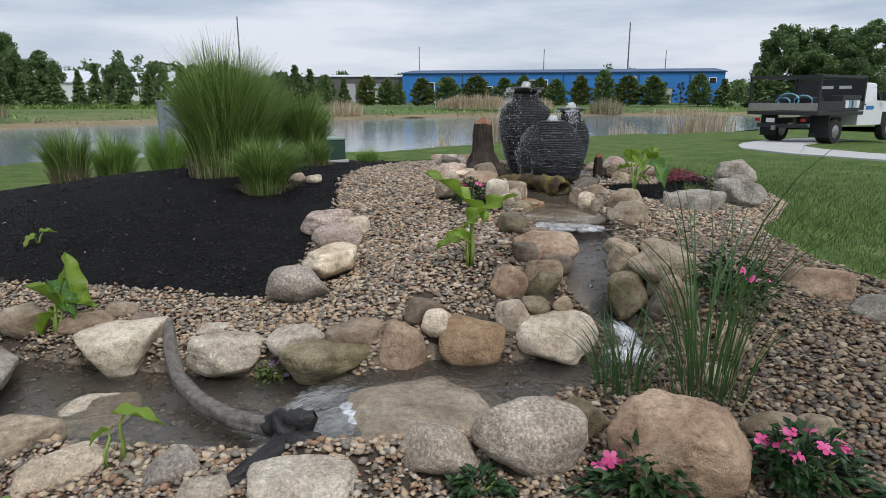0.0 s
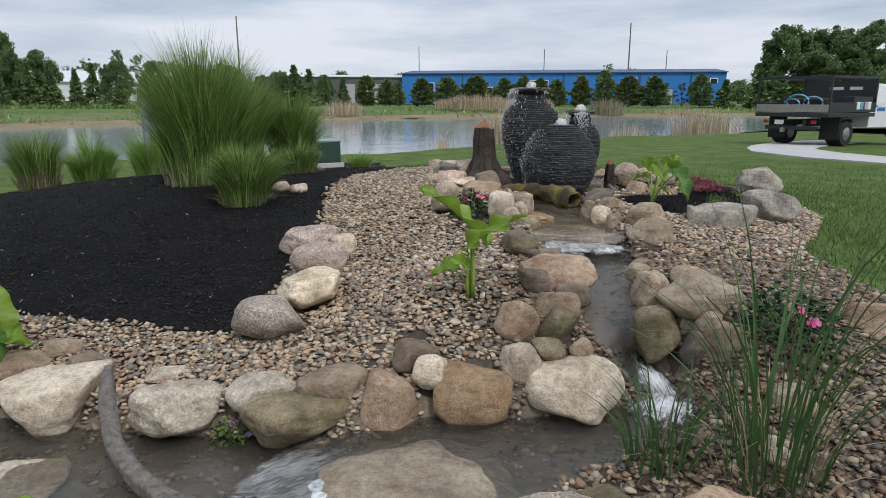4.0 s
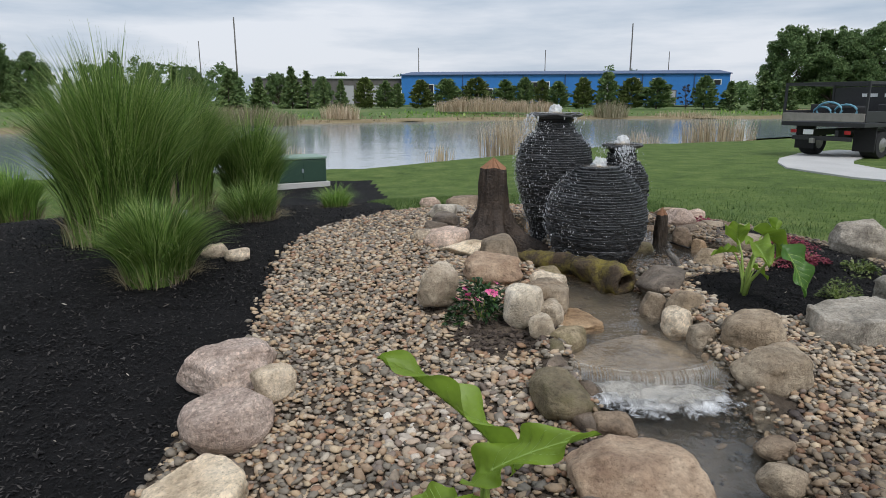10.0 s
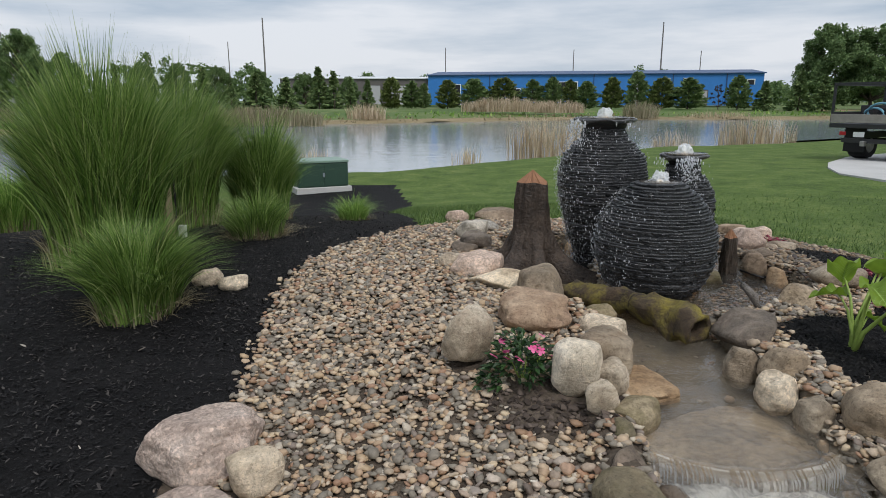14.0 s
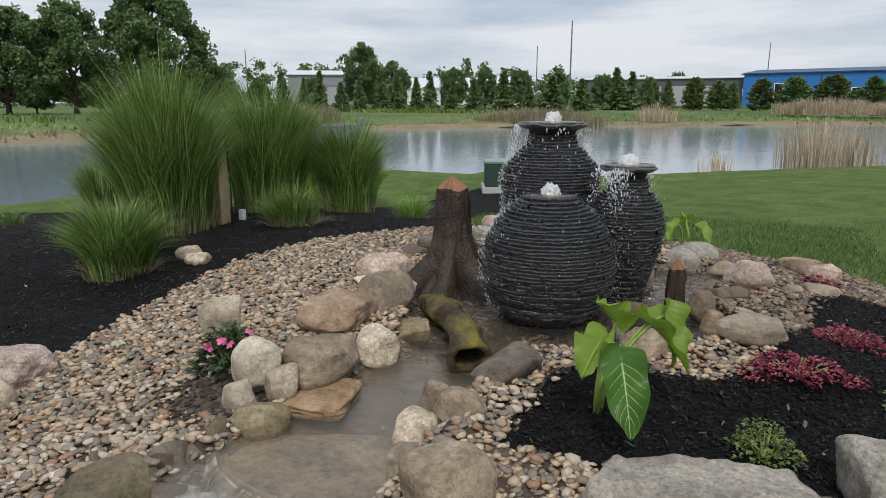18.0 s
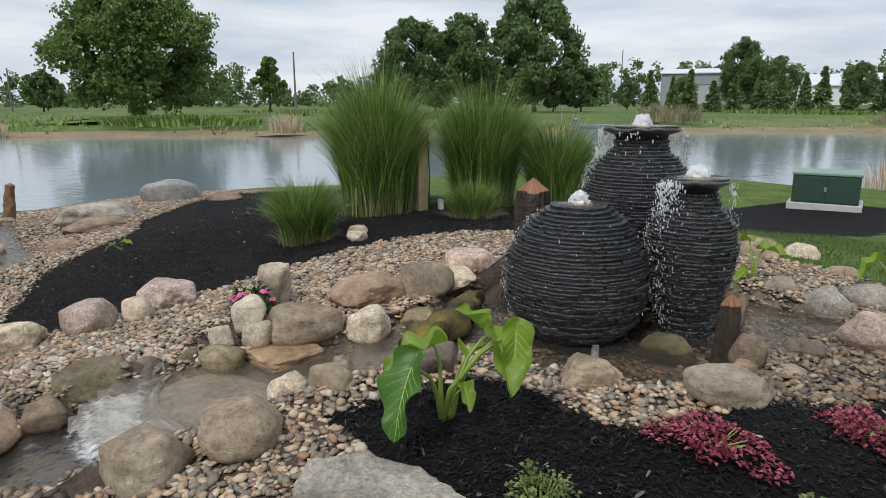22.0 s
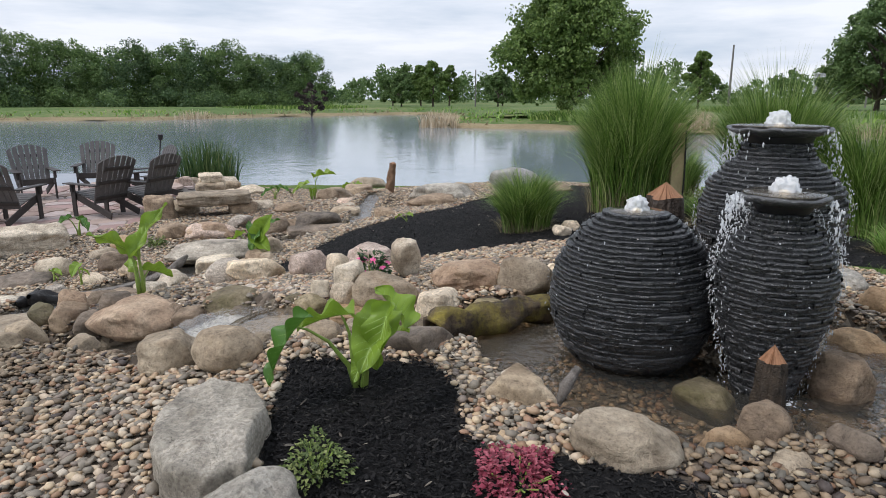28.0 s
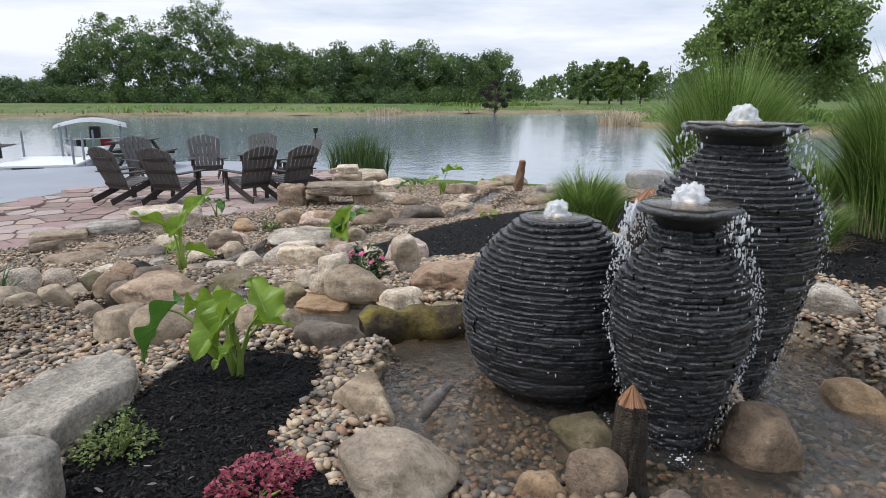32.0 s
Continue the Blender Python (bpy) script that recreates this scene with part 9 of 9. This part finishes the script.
# ---- adirondack chairs ----
CHAIR_WOOD = plain("dark_stained_wood", (0.040, 0.034, 0.031), 0.6, vary=0.3, scale=8)
CHAIR_GREY = plain("weathered_grey_slat", (0.095, 0.088, 0.085), 0.7, vary=0.3, scale=8)


def chair():
    """Faces +y; the origin is on the floor under the seat."""
    c = thing("adirondack_chair", (0, 0, 0), "dark-stained wooden adirondack chair on the patio", "chair", "adirondack chairs round the patio")
    tilt = Matrix.Translation((0, -0.20, 0.27)) @ Matrix.Rotation(radians(24), 4, "X")
    for k in range(7):
        x = (k - 3) * 0.083
        bm = box(bmesh.new(), -0.0395, 0.0395, -0.010, 0.010, -0.04, 0.80, 0.004)
        for v in bm.verts:
            if v.co.z > 0.5:
                v.co.z -= 1.35 * (x + v.co.x) ** 2
        bmesh.ops.transform(bm, matrix=tilt @ Matrix.Translation((x, 0, 0)) @ Matrix.Rotation(radians((k - 3) * 1.6), 4, "Y"), verts=list(bm.verts))
        part("back_slat", bm, CHAIR_GREY, c)
    for k in range(6):
        y = -0.16 + 0.088 * k
        bm = box(bmesh.new(), -0.27, 0.27, -0.038, 0.038, -0.010, 0.010, 0.005)
        bmesh.ops.transform(bm, matrix=Matrix.Translation((0, y, 0.285 + 0.021 * k)) @ Matrix.Rotation(radians(13), 4, "X"), verts=list(bm.verts))
        part("seat_slat", bm, CHAIR_GREY, c)
    for s in (-1, 1):
        bm = box(bmesh.new(), -0.011, 0.011, -0.50, 0.46, -0.055, 0.055, 0.006)
        bmesh.ops.transform(bm, matrix=Matrix.Translation((s * 0.26, -0.07, 0.215)) @ Matrix.Rotation(radians(19), 4, "X"), verts=list(bm.verts))
        part("rear_leg", bm, CHAIR_WOOD, c)
        part("front_leg", box(bmesh.new(), s * 0.285 - 0.012, s * 0.285 + 0.012, 0.24, 0.34, 0.0, 0.53, 0.006), CHAIR_WOOD, c)
        part("arm_rest", box(bmesh.new(), s * 0.32 - 0.068, s * 0.32 + 0.068, -0.36, 0.40, 0.53, 0.552, 0.010), CHAIR_WOOD, c)
        part("arm_bracket", box(bmesh.new(), s * 0.31 - 0.01, s * 0.31 + 0.03, 0.26, 0.32, 0.40, 0.53, 0.006), CHAIR_WOOD, c)
    for z in (0.06, 0.34, 0.58):
        bm = box(bmesh.new(), -0.29 if z < 0.5 else -0.24, 0.29 if z < 0.5 else 0.24, -0.034, -0.010, z - 0.03, z + 0.03, 0.005)
        bmesh.ops.transform(bm, matrix=tilt, verts=list(bm.verts))
        part("back_brace", bm, CHAIR_WOOD, c)
    part("front_apron", box(bmesh.new(), -0.28, 0.28, 0.30, 0.322, 0.30, 0.40, 0.005), CHAIR_WOOD, c)
    return c


first = chair()
spots = [(-4.70, -2.28, 8), (-4.95, -1.42, -10), (-5.74, -0.42, 6), (-6.22, 0.10, -8), (-7.25, -2.87, 0), (-8.45, -2.45, 10), (-6.45, -3.75, -12), (-7.6, -0.75, 5)]
for k, (x, y, a) in enumerate(spots):
    face = math.degrees(math.atan2(-1.9 - y, -6.4 - x)) + a
    m = pose(x, y, height(x, y) + 0.02, 0, 0, face - 90)
    if k == 0:
        first.matrix_world = m
    else:
        copy_thing(first, m)

# ---- picnic table, torches, dock and boat ----
table = thing("picnic_table", (-8.9, -7.0, -0.13), "dark wooden picnic table on the concrete apron", "table", turn=28)
for k in range(5):
    part("top_board", box(bmesh.new(), -0.9, 0.9, -0.36 + 0.146 * k, -0.225 + 0.146 * k, 0.72, 0.76, 0.005), CHAIR_WOOD, table)
for s in (-1, 1):
    for k in range(2):
        part("bench_board", box(bmesh.new(), -0.9, 0.9, s * 0.70 - 0.14 + 0.145 * k, s * 0.70 - 0.005 + 0.145 * k, 0.43, 0.47, 0.005), CHAIR_WOOD, table)
    part("bench_support", box(bmesh.new(), s * 0.62 - 0.03, s * 0.62 + 0.03, -0.84, 0.84, 0.36, 0.43, 0.005), CHAIR_WOOD, table)
    for q in (-1, 1):
        part("leg", rod(bmesh.new(), (s * 0.62, q * 0.70, 0.0), (s * 0.62, q * 0.24, 0.72), 0.05, 0.05, 6), CHAIR_WOOD, table)
for x, y, h, lx in [(-10.1, -6.9, 1.0, 0.0), (-9.45, -1.7, 1.05, 0.25)]:
    t = thing("garden_torch", (x, y, height(x, y) - 0.02), "thin black garden torch on a pole", "torch", "garden torches")
    part("pole", rod(bmesh.new(), (0, 0, 0), (lx * 0.5, lx, h), 0.014, 0.014, 8), BLACK_STEEL, t)
    part("bowl", rod(bmesh.new(), (lx * 0.5, lx, h), (lx * 0.52, lx * 1.04, h + 0.12), 0.045, 0.06, 12), BLACK_STEEL, t)
dock = thing("dock", (-9.9, -12.0, WATER_Z), "white floating dock beside a boat lift", "dock", turn=42)
for k in range(11):
    part("deck_board", box(bmesh.new(), -1.6 + 0.30 * k, -1.32 + 0.30 * k, -1.1, 1.1, 0.18, 0.24, 0.006), WHITE_PAINT, dock)
for s in (-1.0, 1.0):
    part("float", box(bmesh.new(), -1.6, 1.7, s * 0.8 - 0.25, s * 0.8 + 0.25, -0.25, 0.18, 0.03), PALE_DOOR, dock)
for x, y in ((-1.5, 1.05), (0.2, 1.05), (1.6, 1.05), (-1.5, -1.05), (1.6, -1.05)):
    part("mooring_post", rod(bmesh.new(), (x, y, -0.6), (x, y, 1.1), 0.035, None, 8), GREY_STEEL, dock)
bench = thing("dock_bench", (-9.3, -13.6, WATER_Z + 0.24), "grey slatted bench on the dock", "bench", turn=42)
for k in range(4):
    part("slat", box(bmesh.new(), -0.6, 0.6, -0.03, 0.0, 0.55 + 0.11 * k, 0.63 + 0.11 * k, 0.004), CHAIR_GREY, bench)
for s in (-0.5, 0.5):
    part("leg", box(bmesh.new(), s - 0.03, s + 0.03, -0.05, 0.02, 0.0, 1.0, 0.004), CHAIR_WOOD, bench)
part("seat", box(bmesh.new(), -0.6, 0.6, 0.0, 0.42, 0.42, 0.46, 0.006), CHAIR_GREY, bench)
CANVAS = plain("white_canvas", (0.66, 0.68, 0.70), 0.7, vary=0.06)
lift = thing("boat_lift", (-12.4, -13.1, WATER_Z - 0.15), "steel boat lift with a white canvas canopy", "boat lift", turn=50)
for x in (-1.1, 1.1):
    for y in (-0.9, 0.9):
        part("post", rod(bmesh.new(), (x, y, -0.6), (x, y, 1.42), 0.04, None, 8), GREY_STEEL, lift)
bm = bmesh.new()
rows = []
for i in range(9):
    x = -1.3 + 2.6 * i / 8
    rows.append([bm.verts.new((x, -1.1 + 2.2 * j / 8, 1.38 + 0.24 * math.cos((j - 4) / 4 * 1.45) - 0.10 * (abs(i - 4) / 4) ** 3)) for j in range(9)])
for a, b in zip(rows, rows[1:]):
    for j in range(8):
        bm.faces.new((a[j], a[j + 1], b[j + 1], b[j]))
bmesh.ops.solidify(bm, geom=list(bm.faces), thickness=0.03)
part("canopy", bm, CANVAS, lift, "white arched canvas canopy", smooth=True)
for y in (-0.9, 0.9):
    part("rail", box(bmesh.new(), -1.1, 1.1, y - 0.04, y + 0.04, 0.02, 0.12, 0.006), GREY_STEEL, lift)
boat = thing("boat", (-12.4, -13.1, WATER_Z - 0.13), "small pale motor boat under the canopy", "boat", turn=50)
bm = bmesh.new()
rows = []
for x, w, k in ((-1.7, 0.80, 0.10), (-0.8, 0.88, 0.05), (0.4, 0.86, 0.06), (1.3, 0.62, 0.16), (1.95, 0.10, 0.34)):
    rows.append([bm.verts.new((x, y * w, z)) for y, z in ((-1, 0.72), (-0.94, 0.42), (-0.55, k), (0, k - 0.06), (0.55, k), (0.94, 0.42), (1, 0.72))])
for a, b in zip(rows, rows[1:]):
    for j in range(6):
        bm.faces.new((a[j], b[j], b[j + 1], a[j + 1]))
bm.faces.new(rows[0])
bmesh.ops.solidify(bm, geom=list(bm.faces), thickness=0.04)
part("hull", bm, WHITE_PAINT, boat, smooth=True)
part("outboard_motor", box(bmesh.new(), -2.0, -1.65, -0.2, 0.2, 0.55, 1.25, 0.06), BLACK_STEEL, boat, "black outboard motor")
for k, (x, y, m) in enumerate([(-0.6, 0.35, RED_LENS), (-0.6, -0.35, BLACK_STEEL), (0.4, 0.0, GREEN_LID)]):
    part("seat", box(bmesh.new(), x - 0.25, x + 0.25, y - 0.22, y + 0.22, 0.40, 0.86, 0.05), m, boat)
part("rail", tube_bm([(-1.6, 0.84, 0.74), (0.4, 0.88, 0.92), (1.5, 0.5, 0.95), (1.9, 0.0, 0.98), (1.5, -0.5, 0.95), (0.4, -0.88, 0.92), (-1.6, -0.84, 0.74)], [0.018] * 7, 6), RIM, boat)

# ---- billboard seen from behind ----
bb = thing("billboard", (-106.4, 53.6, height(-106.4, 53.6)), "white lattice back of a roadside billboard", "billboard", turn=67)
bb.scale = (0.85, 0.85, 0.88)
for k in range(4):
    part("post", box(bmesh.new(), -3.9 + 2.6 * k, -3.6 + 2.6 * k, -0.15, 0.15, 0, 5.8), POLE, bb)
part("panel", box(bmesh.new(), -4.6, 4.6, 0.2, 0.3, 2.4, 6.0), PALE_DOOR, bb)
for k in range(13):
    part("stud", box(bmesh.new(), -4.6 + 0.76 * k, -4.5 + 0.76 * k, -0.02, 0.2, 2.4, 6.0), WHITE_PAINT, bb)
for k in range(6):
    part("girt", box(bmesh.new(), -4.6, 4.6, -0.06, -0.02, 2.4 + 0.7 * k, 2.52 + 0.7 * k), WHITE_PAINT, bb)
